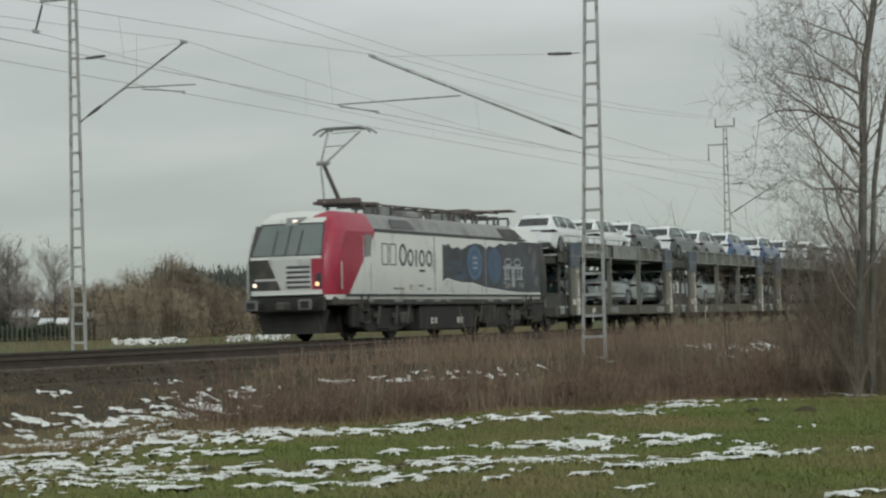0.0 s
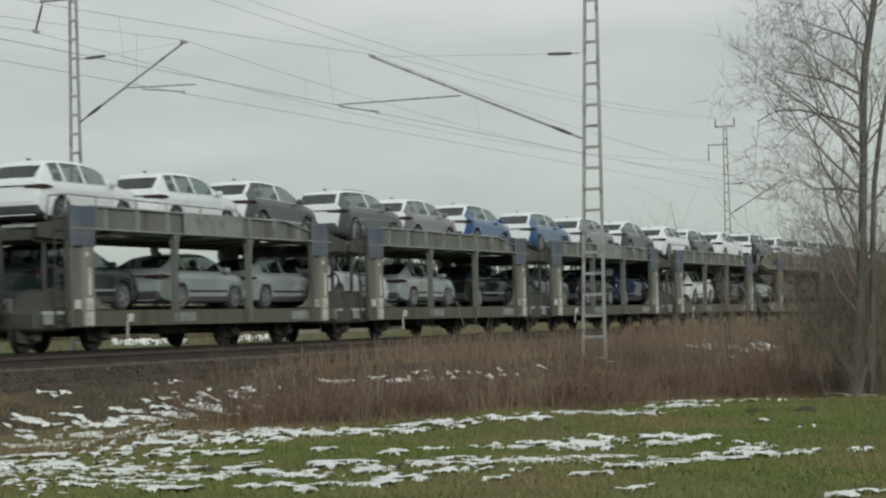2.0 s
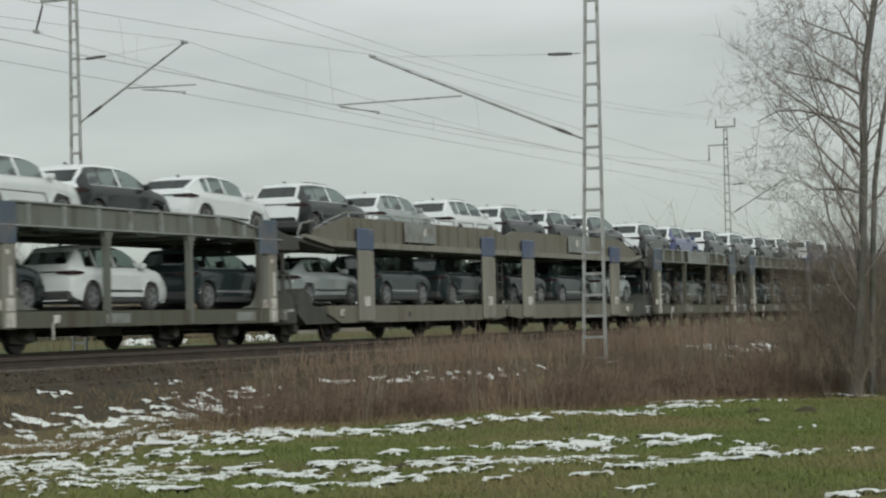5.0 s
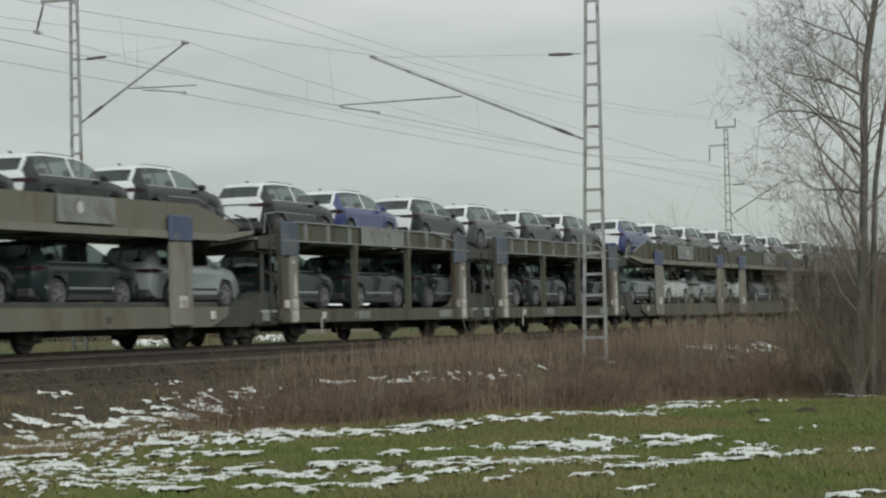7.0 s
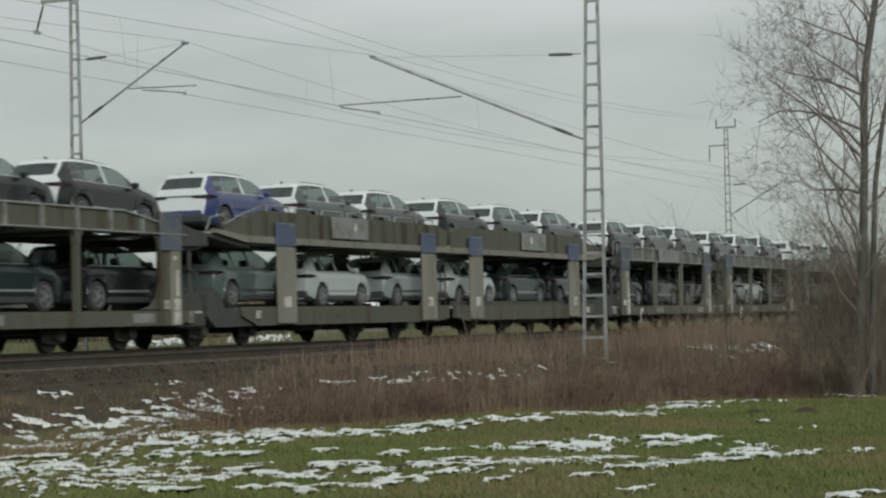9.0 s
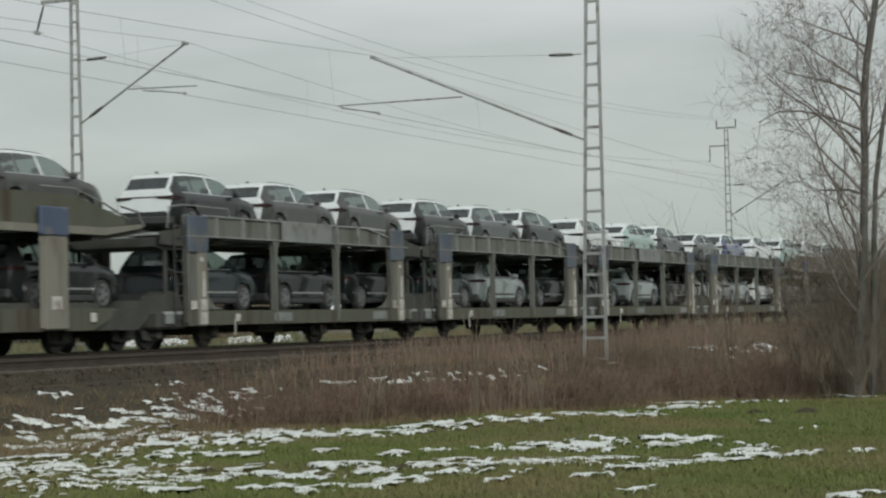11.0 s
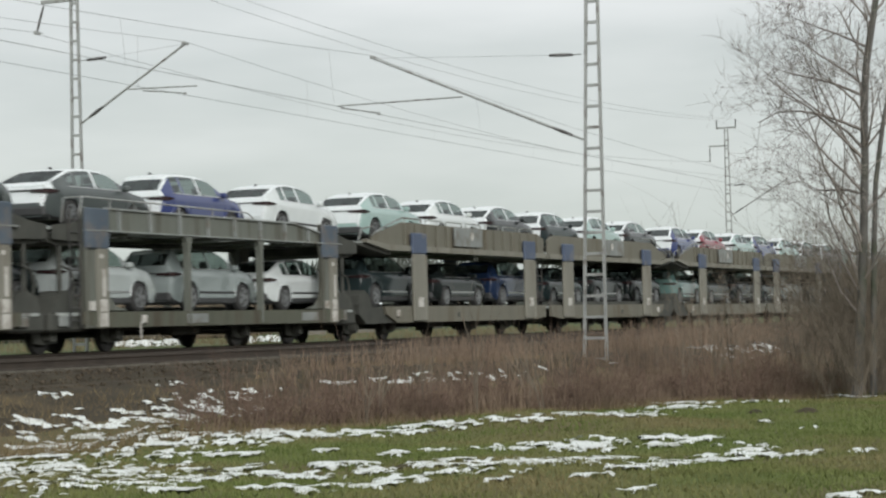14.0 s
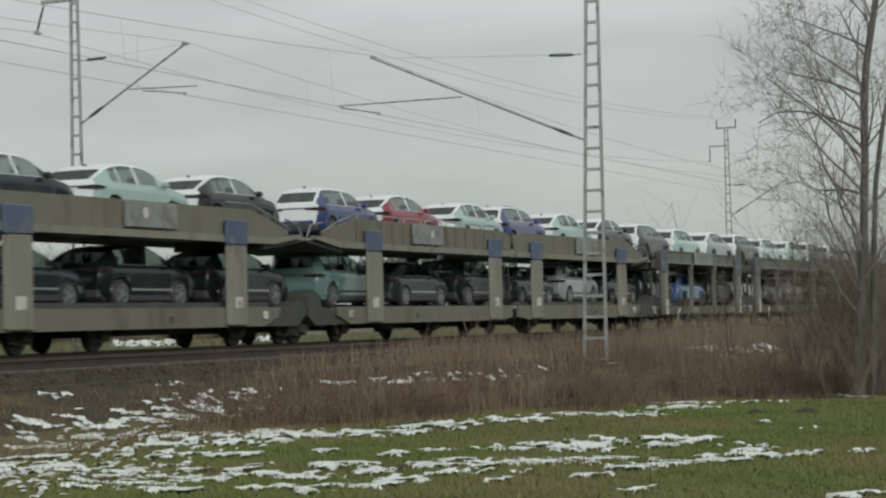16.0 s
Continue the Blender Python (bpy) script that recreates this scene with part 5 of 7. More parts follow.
        part("seats", seats.box(c["front"][1] - 0.25, c["front"][1], -0.6, 0.6, 0.7, c["belt"] - 0.06, 0.05), M["trim"], root)
        part("windscreen", screens["windscreen"], glass, root)
        if wrapped:
            part("bonnet_film", bonnet, M["film"], root, "white protective film")
            for s in (-1, 1):
                part("pillar_film", pillars[s], M["film"], root, "white protective film")
            if kind == "suv":
                for s in (-1, 1):
                    pts = [Vector((x, s * (rings[i][8][1] - 0.03), rings[i][8][2] + (0.018 if 0.9 < x < c["front"][0] - 0.25 else 0.0))) for i, x in enumerate(xs) if 0.7 <= x <= c["front"][0] - 0.1]
                    part("roof_rail", Mesh().line(pts, 0.013, 5), M["trim"], root, "dark roof rail")
        for m in side_glass:
            part("side_window", m, glass, root)
    else:
        part("windscreen", screens["windscreen"], glass, root)
        for m in side_glass:
            part("side_window", m, glass, root)
    L, W = c["L"], c["W"]
    part("underbody", Mesh().box(0.25, L - 0.3, -W + 0.14, W - 0.14, 0.2, 0.7, 0.05).box(c["wheels"][0] + c["r"] * 1.2, c["wheels"][1] - c["r"] * 1.2, -W + 0.005, W - 0.005, 0.2, 0.36, 0.03), M["trim"], root)
    if full:
        part("rear_bumper", Mesh().box(-0.035, 0.3, -W + 0.13, W - 0.13, 0.26, 0.50, 0.05), M["trim"], root, "black plastic rear bumper")
    for s in (-1, 1):
        if full:
            e = c["wheels"][0] + c["r"] * 1.3, c["wheels"][1] - c["r"] * 1.3
            part("sill_trim", Mesh().box(e[0], e[1], min(s * (W - 0.04), s * (W + 0.002)), max(s * (W - 0.04), s * (W + 0.002)), 0.46, 0.515, 0.008), M["chrome"], root, "sill strip along the doors")
        if full:
            part("tail_light", lights[s], M["tail"], root, "dark red tail light")
        if full:
            part("mirror", Mesh().box(c["front"][1] - 0.42, c["front"][1] - 0.25, s * (W + 0.04) - 0.10, s * (W + 0.04) + 0.08, c["belt"] - 0.02, c["belt"] + 0.13, 0.04), PAINTS[colour], root)
    r = c["r"]
    tyre = Mesh().disc(0, -0.11, 0.11, 0, [(0.3, r * 0.60), (0, r * 0.66), (0.02, r * 0.9), (0.2, r), (0.8, r), (0.98, r * 0.9), (1, r * 0.66)], 20).data("wheel", M["tyre"], False)
    ring = Mesh().disc(0, -0.118, -0.05, 0, [(0, r * 0.10), (0, r * 0.20), (0.9, r * 0.22)], 10)
    ring.disc(0, -0.118, -0.06, 0, [(1, r * 0.60), (0, r * 0.63), (0, r * 0.72), (1, r * 0.74)], 20)
    ring.f = ring.f[:-2]
    for i in range(5):
        for a in (-0.16, 0.16):
            q = 2 * math.pi * i / 5 + a
            u, v = Vector((math.cos(q), 0, math.sin(q))), Vector((-math.sin(q), 0, math.cos(q)))
            ring.add([u * r * 0.14 + v * r * k + Vector((0, -0.116, 0)) for k in (-0.06, 0.06)] + [u * r * 0.66 + v * r * k + Vector((0, -0.110, 0)) for k in (0.045, -0.045)]
                     + [u * r * 0.14 + v * r * k + Vector((0, -0.07, 0)) for k in (-0.06, 0.06)] + [u * r * 0.66 + v * r * k + Vector((0, -0.07, 0)) for k in (0.045, -0.045)],
                     [(0, 1, 2, 3), (0, 3, 7, 4), (1, 5, 6, 2)])
    rim = ring.data("rim", M["rim"], False)
    for x in c["wheels"]:
        for s in (-1, 1):
            w = part("wheel", None, None, root, data=tyre)
            w.location = (x, s * (W - 0.12), r)
            if s > 0:
                w.rotation_euler = (0, 0, math.pi)
            if full:
                part("rim", None, None, w, "bright alloy rim", data=rim)
    return root


def recolour(car, colour):
    for o in car.children_recursive:
        if o.name.split(".")[0] in ("body", "mirror"):
            o.material_slots[0].link = "OBJECT"
            o.material_slots[0].material = PAINTS[colour]
        elif o.name.split(".")[0] == "sill_trim":
            o.material_slots[0].link = "OBJECT"
            o.material_slots[0].material = M["trim"] if colour in ("white", "silver", "mint", "green", "teal", "ash") else M["chrome"]


WORDS = dict(suv="SUV", crossover="compact SUV", fastback="fastback saloon", coupe_suv="sloping-backed SUV")
TINTS = dict(pearl="pale pearl-grey", white="white", silver="silver", mint="pale mint", grey="grey", brown="brown-grey", dark="dark grey", slate="dark slate-green", ash="ash-grey", black="black", blue="blue", navy="dark blue", teal="dull teal", violet="violet-blue", red="red", green="grey-green")
RUNNING = []     # every vehicle and load of the train with its place at the start


def run_with(ob, x, z=0.0, dip=0.0):
    ob.matrix_basis = pose(x, D, z, 0, dip)
    RUNNING.append((ob, x, z))


loco = locomotive()
run_with(loco, 53.02)
MASTERS = {}
# kind of wagon and where it begins; "a": without side board, "r": turned end for end
UNITS = [("A", 72.78), ("a", 88.82), ("A", 104.86), ("a", 120.9), ("B", 136.8), ("r", 152.75), ("A", 168.8), ("a", 184.85), ("B", 200.75), ("r", 216.85),
         ("A", 233.4), ("a", 249.5), ("A", 265.6), ("a", 281.75), ("B", 297.85), ("r", 314.05), ("B", 330.2), ("r", 346.4)]
UNITS += [(("A", "a", "B", "r")[i % 4], 362.55 + i * 16.1) for i in range(6)]
for kind, x in UNITS:
    near = x < 360
    key = "B" if kind == "r" else kind, near, x in (72.78, 265.6, 281.75)
    m = pose(x, D, 0) if kind != "r" else pose(x + UNIT, D, 0, 0, 0, 180)
    if key in MASTERS:
        ob = copy_thing(MASTERS[key], m)
    else:
        ob = MASTERS[key] = frame_wagon(near, kind == "A", key[2]) if kind in "Aa" else post_wagon(near)
    ob.matrix_basis = m
    if 160 < x < 232:
        for o in ob.children_recursive:
            if o.data.materials[0] in (M["wagon"], M["ochre"]):
                o.material_slots[0].link = "OBJECT"
                o.material_slots[0].material = M["grimy"]
    RUNNING.append((ob, x if kind != "r" else x + UNIT, 0.0))

K = dict(s="suv", x="crossover", f="fastback", c="coupe_suv")
UPPER = [(73.9, "white", "x"), (79.1, "white", "x"), (83.8, "grey", "x"), (89.6, "grey", "s"), (94.4, "ash", "x"), (99.5, "blue", "x"), (105.8, "blue", "x"), (111.4, "ash", "x"),
         (116.6, "brown", "c"), (122.3, "white", "c"), (126.7, "dark", "x"), (131.8, "white", "c"), (138.2, "dark", "s"), (143.6, "silver", "x"), (149.1, "white", "s"), (154.1, "dark", "s"),
         (158.9, "dark", "s"), (163.6, "dark", "s"), (170.3, "dark", "s"), (174.9, "violet", "s"), (180.5, "dark", "s"), (185.3, "grey", "s"), (190.3, "dark", "s"), (195.0, "dark", "s"),
         (201.9, "violet", "s"), (207.1, "grey", "s"), (211.8, "brown", "s"), (217.4, "dark", "s"), (222.4, "grey", "s"), (227.3, "brown", "s"), (235.1, "dark", "s"), (240.0, "brown", "s"),
         (244.8, "brown", "s"), (250.5, "dark", "s"), (255.4, "grey", "s"), (260.2, "dark", "s"), (266.5, "white", "x"), (272.1, "mint", "c"), (276.9, "grey", "x"), (282.5, "grey", "f"),
         (287.7, "violet", "x"), (293.2, "white", "c"), (299.4, "mint", "c"), (304.6, "white", "c"), (309.7, "dark", "c"), (315.2, "slate", "x"), (320.2, "mint", "c"), (325.2, "dark", "c"),
         (332.2, "violet", "x"), (336.7, "red", "c"), (342.5, "mint", "c"), (346.9, "violet", "s"), (352.2, "mint", "c"), (357.5, "dark", "c")]
LOWER = [(73.8, "slate", "x"), (79.1, "silver", "f"), (83.7, "silver", "f"), (88.4, "white", "s"), (93.8, "silver", "f"), (99.4, "black", "f"), (105.3, "green", "f"), (110.9, "black", "f"),
         (115.8, "navy", "s"), (121.0, "slate", "x"), (126.4, "white", "x"), (131.8, "slate", "s"), (137.6, "silver", "f"), (143.0, "slate", "s"), (148.3, "slate", "s"), (154.0, "black", "s"),
         (159.2, "slate", "s"), (164.3, "silver", "s"), (170.2, "slate", "s"), (175.4, "slate", "s"), (180.7, "slate", "s"), (185.8, "black", "s"), (190.6, "slate", "s"), (195.6, "black", "s"),
         (202.2, "green", "s"), (207.7, "pearl", "x"), (213.0, "silver", "x"), (218.1, "pearl", "x"), (223.0, "slate", "s"), (228.0, "dark", "s"), (235.0, "slate", "s"), (240.2, "black", "s"),
         (245.2, "black", "s"), (250.6, "slate", "s"), (255.8, "silver", "s"), (260.8, "black", "s"), (266.6, "slate", "s"), (272.2, "silver", "s"), (277.6, "black", "s"), (282.7, "pearl", "s"),
         (288.0, "silver", "s"), (293.2, "white", "f"), (299.3, "slate", "s"), (304.8, "black", "f"), (310.0, "navy", "s"), (315.2, "slate", "f"), (320.4, "black", "c"), (325.6, "black", "c"),
         (332.0, "teal", "s"), (337.2, "slate", "f"), (342.5, "black", "s"), (347.6, "slate", "f"), (352.8, "silver", "s"), (357.9, "slate", "f")]
pick = random.Random(11)
tail = pick.choices(["white", "grey", "dark", "brown", "mint", "black", "blue", "silver"], k=60)
for i in range(17):
    x = 362.9 + i * 5.35
    UPPER.append((x, tail[i], "sxc"[i % 3]))
    LOWER.append((x + 0.2, tail[59 - i], "sfx"[i % 3]))
masters = {}
for deck, cars in (("upper", UPPER), ("lower", LOWER)):
    for x, colour, code in cars:
        kind = K[code]
        full = x < 362
        wrapped = deck == "upper"
        key = kind, full, wrapped
        if key not in masters:
            car = masters[key] = build_car(kind, colour, full, wrapped)
        else:
            car = copy_thing(masters[key], pose(x, D, 0))
        recolour(car, colour)
        tagged(car, "%s %s on the %s deck of a wagon" % (TINTS[colour], WORDS[kind], deck), "car", "new cars on the train")
        khaki = any(a < x < b for a, b in ((136, 168), (200, 232), (297, 362)))
        start = max(u for _, u in UNITS if u < x + 1.5)
        if deck == "lower":
            run_with(car, x, 1.01 if khaki else 0.95)
        elif khaki:
            run_with(car, x, 3.0)
        elif x - start > 9.5 and x < 362:
            run_with(car, x, 2.98, 1.6)      # the deck dips towards the end of a framed wagon
        else:
            run_with(car, x, 2.91)


def grow(m, rnd, p, way, length, r, depth, sides, spread, split, rise=0.10, wobble=0.16, fine=0.0035):
    """A limb as a bent row of tapering tubes, and the limbs that leave it."""
    steps = 5 if depth > 1 else 3
    pts = [p]
    q, d = p.copy(), way.normalized()
    for i in range(steps):
        d = (d + Vector((rnd.gauss(0, wobble), rnd.gauss(0, wobble), rnd.gauss(0, wobble) + rise))).normalized()
        q = q + d * (length / steps)
        pts.append(q.copy())
    for i in range(steps):
        ra, rb = r * (1 - 0.75 * i / steps), r * (1 - 0.75 * (i + 1) / steps)
        m.tube(pts[i], pts[i + 1], ra, rb, sides, False)
    if depth <= 0:
        return
    for k in range(split):
        t = rnd.uniform(0.22, 1.0)
        i = min(steps - 1, int(t * steps))
        at = pts[i].lerp(pts[i + 1], t * steps - i)
        axis = (pts[i + 1] - pts[i]).normalized()
        out = axis.orthogonal()
        out.rotate(Matrix.Rotation(rnd.uniform(0, 2 * math.pi), 3, axis))
        nd = (axis * (1 - spread) + out * spread + Vector((0, 0, 0.12))).normalized()
        grow(m, rnd, at, nd, length * rnd.uniform(0.42, 0.68), max(fine, r * (1 - 0.75 * t) * 0.62), depth - 1, max(3, sides - 1), spread, split, rise, wobble, fine)


# ---- field: grass, snow, weeds ----
def height_at(x, y):
    return ground_z(x, y) + (0.025 * noise.noise((x * 0.9, y * 0.9, 0)) if 0 < x < 70 and 0 < y < 40 else 0)


# streaks of old snow: from, to, half breadth, strength
VERGE_SNOW = [((28.3, 14.7), (28.9, 13.9), 0.74, 0.60), ((28.5, 14.0), (29.8, 14.1), 0.31, 0.60), ((28.9, 13.7), (30.0, 13.4), 0.47, 0.70), ((30.4, 13.8), (30.9, 13.0), 0.64, 0.70), ((30.8, 13.0), (31.5, 12.2), 0.50, 0.70),
    ((31.6, 12.2), (31.8, 11.8), 0.67, 0.60), ((34.0, 12.0), (33.8, 11.2), 0.98, 0.55), ((32.7, 10.7), (34.6, 10.7), 0.37, 0.55), ((35.8, 11.1), (36.4, 10.6), 0.64, 0.65), ((37.4, 10.7), (37.8, 10.6), 1.31, 0.60),
    ((43.0, 9.7), (41.6, 8.5), 0.21, 0.40), ((32.1, 8.2), (32.2, 8.1), 0.27, 0.60), ((30.9, 7.2), (31.2, 7.1), 0.12, 0.50)]
FIELD_SNOW = [((27.3, 9.9), (27.4, 9.0), 0.69, 0.70), ((27.6, 9.2), (28.5, 8.6), 0.30, 0.65), ((27.1, 8.5), (28.2, 7.9), 0.24, 0.60), ((26.6, 10.5), (27.2, 10.1), 0.29, 0.60), ((27.3, 10.3), (27.9, 10.1), 0.27, 0.50),
    ((21.2, 7.0), (23.8, 7.1), 0.23, 0.65), ((24.1, 7.2), (25.1, 6.8), 0.35, 0.70), ((25.4, 6.9), (25.2, 6.1), 0.27, 0.65), ((26.0, 7.0), (26.0, 6.5), 0.17, 0.50), ((25.7, 6.2), (25.4, 5.6), 0.20, 0.55),
    ((23.6, 8.3), (24.7, 8.1), 0.36, 0.50), ((22.6, 8.9), (23.2, 8.5), 0.57, 0.65), ((25.4, 5.5), (25.5, 5.2), 0.19, 0.50), ((27.0, 7.5), (26.7, 6.7), 0.21, 0.32), ((18.6, 6.2), (18.8, 5.9), 0.15, 0.50),
    ((18.1, 4.0), (18.5, 3.6), 0.15, 0.50)]
NEAR_SNOW = [((22.8, 10.1), (22.6, 9.4), 0.54, 0.62), ((22.5, 9.3), (22.2, 8.8), 0.36, 0.50), ((22.9, 11.4), (23.1, 11.1), 0.39, 0.60), ((21.8, 10.7), (22.0, 10.1), 0.65, 0.60), ((21.2, 11.1), (21.8, 10.8), 0.60, 0.60),
    ((21.1, 8.9), (21.2, 8.6), 0.26, 0.60), ((20.5, 9.4), (20.7, 9.1), 0.41, 0.55), ((19.5, 9.4), (20.1, 9.2), 0.24, 0.60), ((24.5, 11.2), (25.4, 11.3), 0.19, 0.50), ((25.8, 11.1), (26.2, 11.1), 0.18, 0.60),
    ((26.7, 10.9), (27.3, 10.8), 0.14, 0.50), ((19.5, 10.2), (18.3, 9.2), 0.15, 0.50), ((20.0, 7.9), (20.2, 7.9), 0.15, 0.50), ((20.3, 7.1), (20.4, 7.0), 0.14, 0.60), ((25.4, 12.6), (25.4, 12.5), 0.19, 0.60),
    ((21.0, 8.0), (21.4, 8.0), 0.13, 0.50)]
BANK_SNOW = [((38.0, 18.9), (39.1, 18.5), 0.12, 0.40), ((39.5, 18.4), (40.3, 18.0), 0.14, 0.55), ((40.5, 18.0), (42.5, 17.5), 0.19, 0.27), ((42.7, 17.2), (44.9, 16.6), 0.18, 0.24), ((57.6, 16.6), (60.5, 16.2), 0.33, 0.42),
    ((60.3, 16.3), (65.0, 16.1), 0.36, 0.42), ((57.5, 15.8), (58.8, 15.8), 0.13, 0.40)]
BAND_SNOW = [((24.5, 17.3), (25.0, 16.5), 0.44, 0.74), ((23.3, 16.5), (21.6, 15.0), 0.90, 0.74), ((22.8, 15.8), (23.6, 15.5), 0.52, 0.74), ((25.1, 16.3), (25.2, 15.2), 0.27, 0.74), ((26.3, 17.2), (26.8, 17.0), 0.75, 0.74),
    ((27.7, 18.0), (27.7, 17.0), 0.64, 0.74), ((25.9, 16.4), (26.4, 16.1), 0.44, 0.74), ((26.2, 16.0), (27.3, 16.2), 0.71, 0.74), ((27.1, 16.1), (28.2, 16.3), 0.52, 0.74), ((27.0, 15.4), (27.6, 15.3), 0.90, 0.74),
    ((26.4, 14.6), (27.8, 14.6), 0.74, 0.74), ((28.5, 15.7), (28.4, 15.2), 0.57, 0.74), ((24.6, 15.1), (25.0, 15.0), 0.31, 0.74), ((25.6, 15.3), (25.2, 14.4), 0.42, 0.74), ((24.9, 14.1), (24.8, 13.4), 0.25, 0.74)]
CORNER_SNOW = [((25.9, 14.1), (26.0, 14.0), 0.27, 0.74), ((27.5, 14.3), (28.8, 14.8), 0.85, 0.74), ((25.7, 17.8), (26.1, 17.6), 0.31, 0.74), ((26.5, 17.8), (26.6, 17.5), 0.33, 0.74), ((26.4, 18.2), (26.9, 18.4), 0.20, 0.74),
    ((26.8, 18.9), (26.9, 18.8), 0.10, 0.74), ((27.3, 19.0), (27.7, 19.0), 0.14, 0.74), ((27.6, 18.7), (27.9, 18.4), 0.15, 0.74), ((28.5, 18.9), (28.8, 18.8), 0.13, 0.74), ((28.9, 19.1), (29.3, 19.1), 0.10, 0.74),
    ((28.3, 18.4), (29.0, 18.2), 0.19, 0.74), ((29.0, 18.4), (29.5, 18.3), 0.15, 0.74), ((30.1, 18.8), (30.3, 18.8), 0.20, 0.74), ((30.3, 18.7), (31.0, 18.6), 0.16, 0.74), ((29.8, 18.2), (30.4, 18.3), 0.32, 0.74)]
WEED_SNOW = [((29.1, 17.6), (29.1, 17.4), 0.42, 0.74), ((32.1, 19.2), (33.3, 19.2), 0.12, 0.50), ((31.0, 18.5), (31.6, 18.2), 0.58, 0.74), ((32.6, 18.7), (33.2, 18.8), 0.45, 0.74), ((33.5, 19.2), (34.5, 19.2), 0.20, 0.50),
    ((34.4, 19.2), (36.0, 19.3), 0.31, 0.50), ((33.1, 18.7), (33.4, 18.6), 0.24, 0.74), ((34.0, 18.6), (34.7, 18.5), 0.23, 0.74), ((36.2, 19.2), (37.0, 19.0), 0.14, 0.50), ((29.5, 19.9), (29.7, 19.9), 0.16, 0.50),
    ((30.0, 19.8), (30.1, 19.8), 0.15, 0.50), ((33.4, 20.0), (33.7, 19.9), 0.13, 0.50), ((34.0, 19.9), (34.2, 19.9), 0.18, 0.50), ((22.2, 13.9), (22.4, 13.7), 0.73, 0.74), ((21.1, 13.6), (21.2, 13.6), 0.74, 0.74)]
GRASS_SNOW = [((24.1, 15.4), (24.1, 15.3), 0.31, 0.74), ((23.4, 15.2), (23.4, 15.1), 0.49, 0.74), ((19.5, 12.1), (20.2, 12.1), 0.47, 0.74), ((21.2, 12.7), (21.5, 12.5), 0.90, 0.74), ((20.7, 12.0), (21.3, 11.6), 0.46, 0.74),
    ((22.8, 13.1), (23.0, 13.0), 0.47, 0.74), ((22.6, 12.6), (22.6, 12.4), 0.43, 0.74), ((21.7, 11.8), (22.1, 11.7), 0.56, 0.74), ((23.4, 12.6), (23.5, 12.5), 0.28, 0.74), ((17.9, 10.7), (18.5, 10.8), 0.41, 0.74),
    ((19.3, 10.1), (19.1, 9.8), 0.49, 0.74), ((19.9, 13.1), (19.9, 13.0), 0.36, 0.74), ((17.1, 11.5), (17.1, 11.4), 0.15, 0.74)]
SNOW_STEP = 0.06


def snow_cover():
    """How strongly the streaks cover each spot of a fine grid over the field."""
    gx, gy = np.meshgrid(np.arange(17.0, 70.0, SNOW_STEP), np.arange(3.0, 20.5, SNOW_STEP), indexing="ij")
    best = np.zeros(gx.shape)
    for (ax, ay), (bx, by), w, k in VERGE_SNOW + [(a, b, w * 1.2, k * 1.15) for a, b, w, k in FIELD_SNOW + NEAR_SNOW] + [(a, b, w * 0.9, k * 0.86) for a, b, w, k in BAND_SNOW + GRASS_SNOW] + CORNER_SNOW + WEED_SNOW + [(a, b, w * 1.35, k * 1.10) for a, b, w, k in BANK_SNOW]:
        long = math.hypot(bx - ax, by - ay)
        ux, uy = (bx - ax) / long, (by - ay) / long
        t = (gx - ax) * ux + (gy - ay) * uy
        over = np.maximum(np.maximum(-t, t - long), 0)
        side = (gx - ax) * -uy + (gy - ay) * ux
        best = np.maximum(best, k * np.exp(-0.75 * (side / w) ** 2 - (over / 0.16) ** 2))
    # loose fragments all over the rough corner by the bank
    corner = np.clip((1.86 - gx / np.maximum(gy, 1)) / 0.25, 0, 1) * np.clip((gy - 10.8) / 1.5, 0, 1) * np.clip((18.2 - gy) / 1.2, 0, 1)
    return np.maximum(best, 0.20 * corner)


COVER = snow_cover()


def snow_depth(x, y):
    i, j = int((x - 17.0) / SNOW_STEP + 0.5), int((y - 3.0) / SNOW_STEP + 0.5)
    if not (0 <= i < COVER.shape[0] and 0 <= j < COVER.shape[1]) or COVER[i, j] < 0.10:
        return -1
    u, v = -0.39 * x + 0.92 * y, 0.92 * x + 0.39 * y
    n = noise.noise((u * 1.3, v * 0.8, 5)) * 0.16 + noise.noise((u * 3.6, v * 1.7, 9)) * 0.42 + noise.noise((u * 7.5, v * 3.6, 2)) * 0.46 + noise.noise((u * 13, v * 7, 3)) * 0.22
    n += noise.noise((u * 4.5, v * 2.6, 31)) * 0.30
    if y > 17.2:
        n = noise.noise((x * 1.5, y * 4.0, 9)) * 0.4 + noise.noise((x * 3.4, y * 8.0, 2)) * 0.42 + noise.noise((x * 8, y * 12, 3)) * 0.22
    return COVER[i, j] - 0.40 + n * 1.9


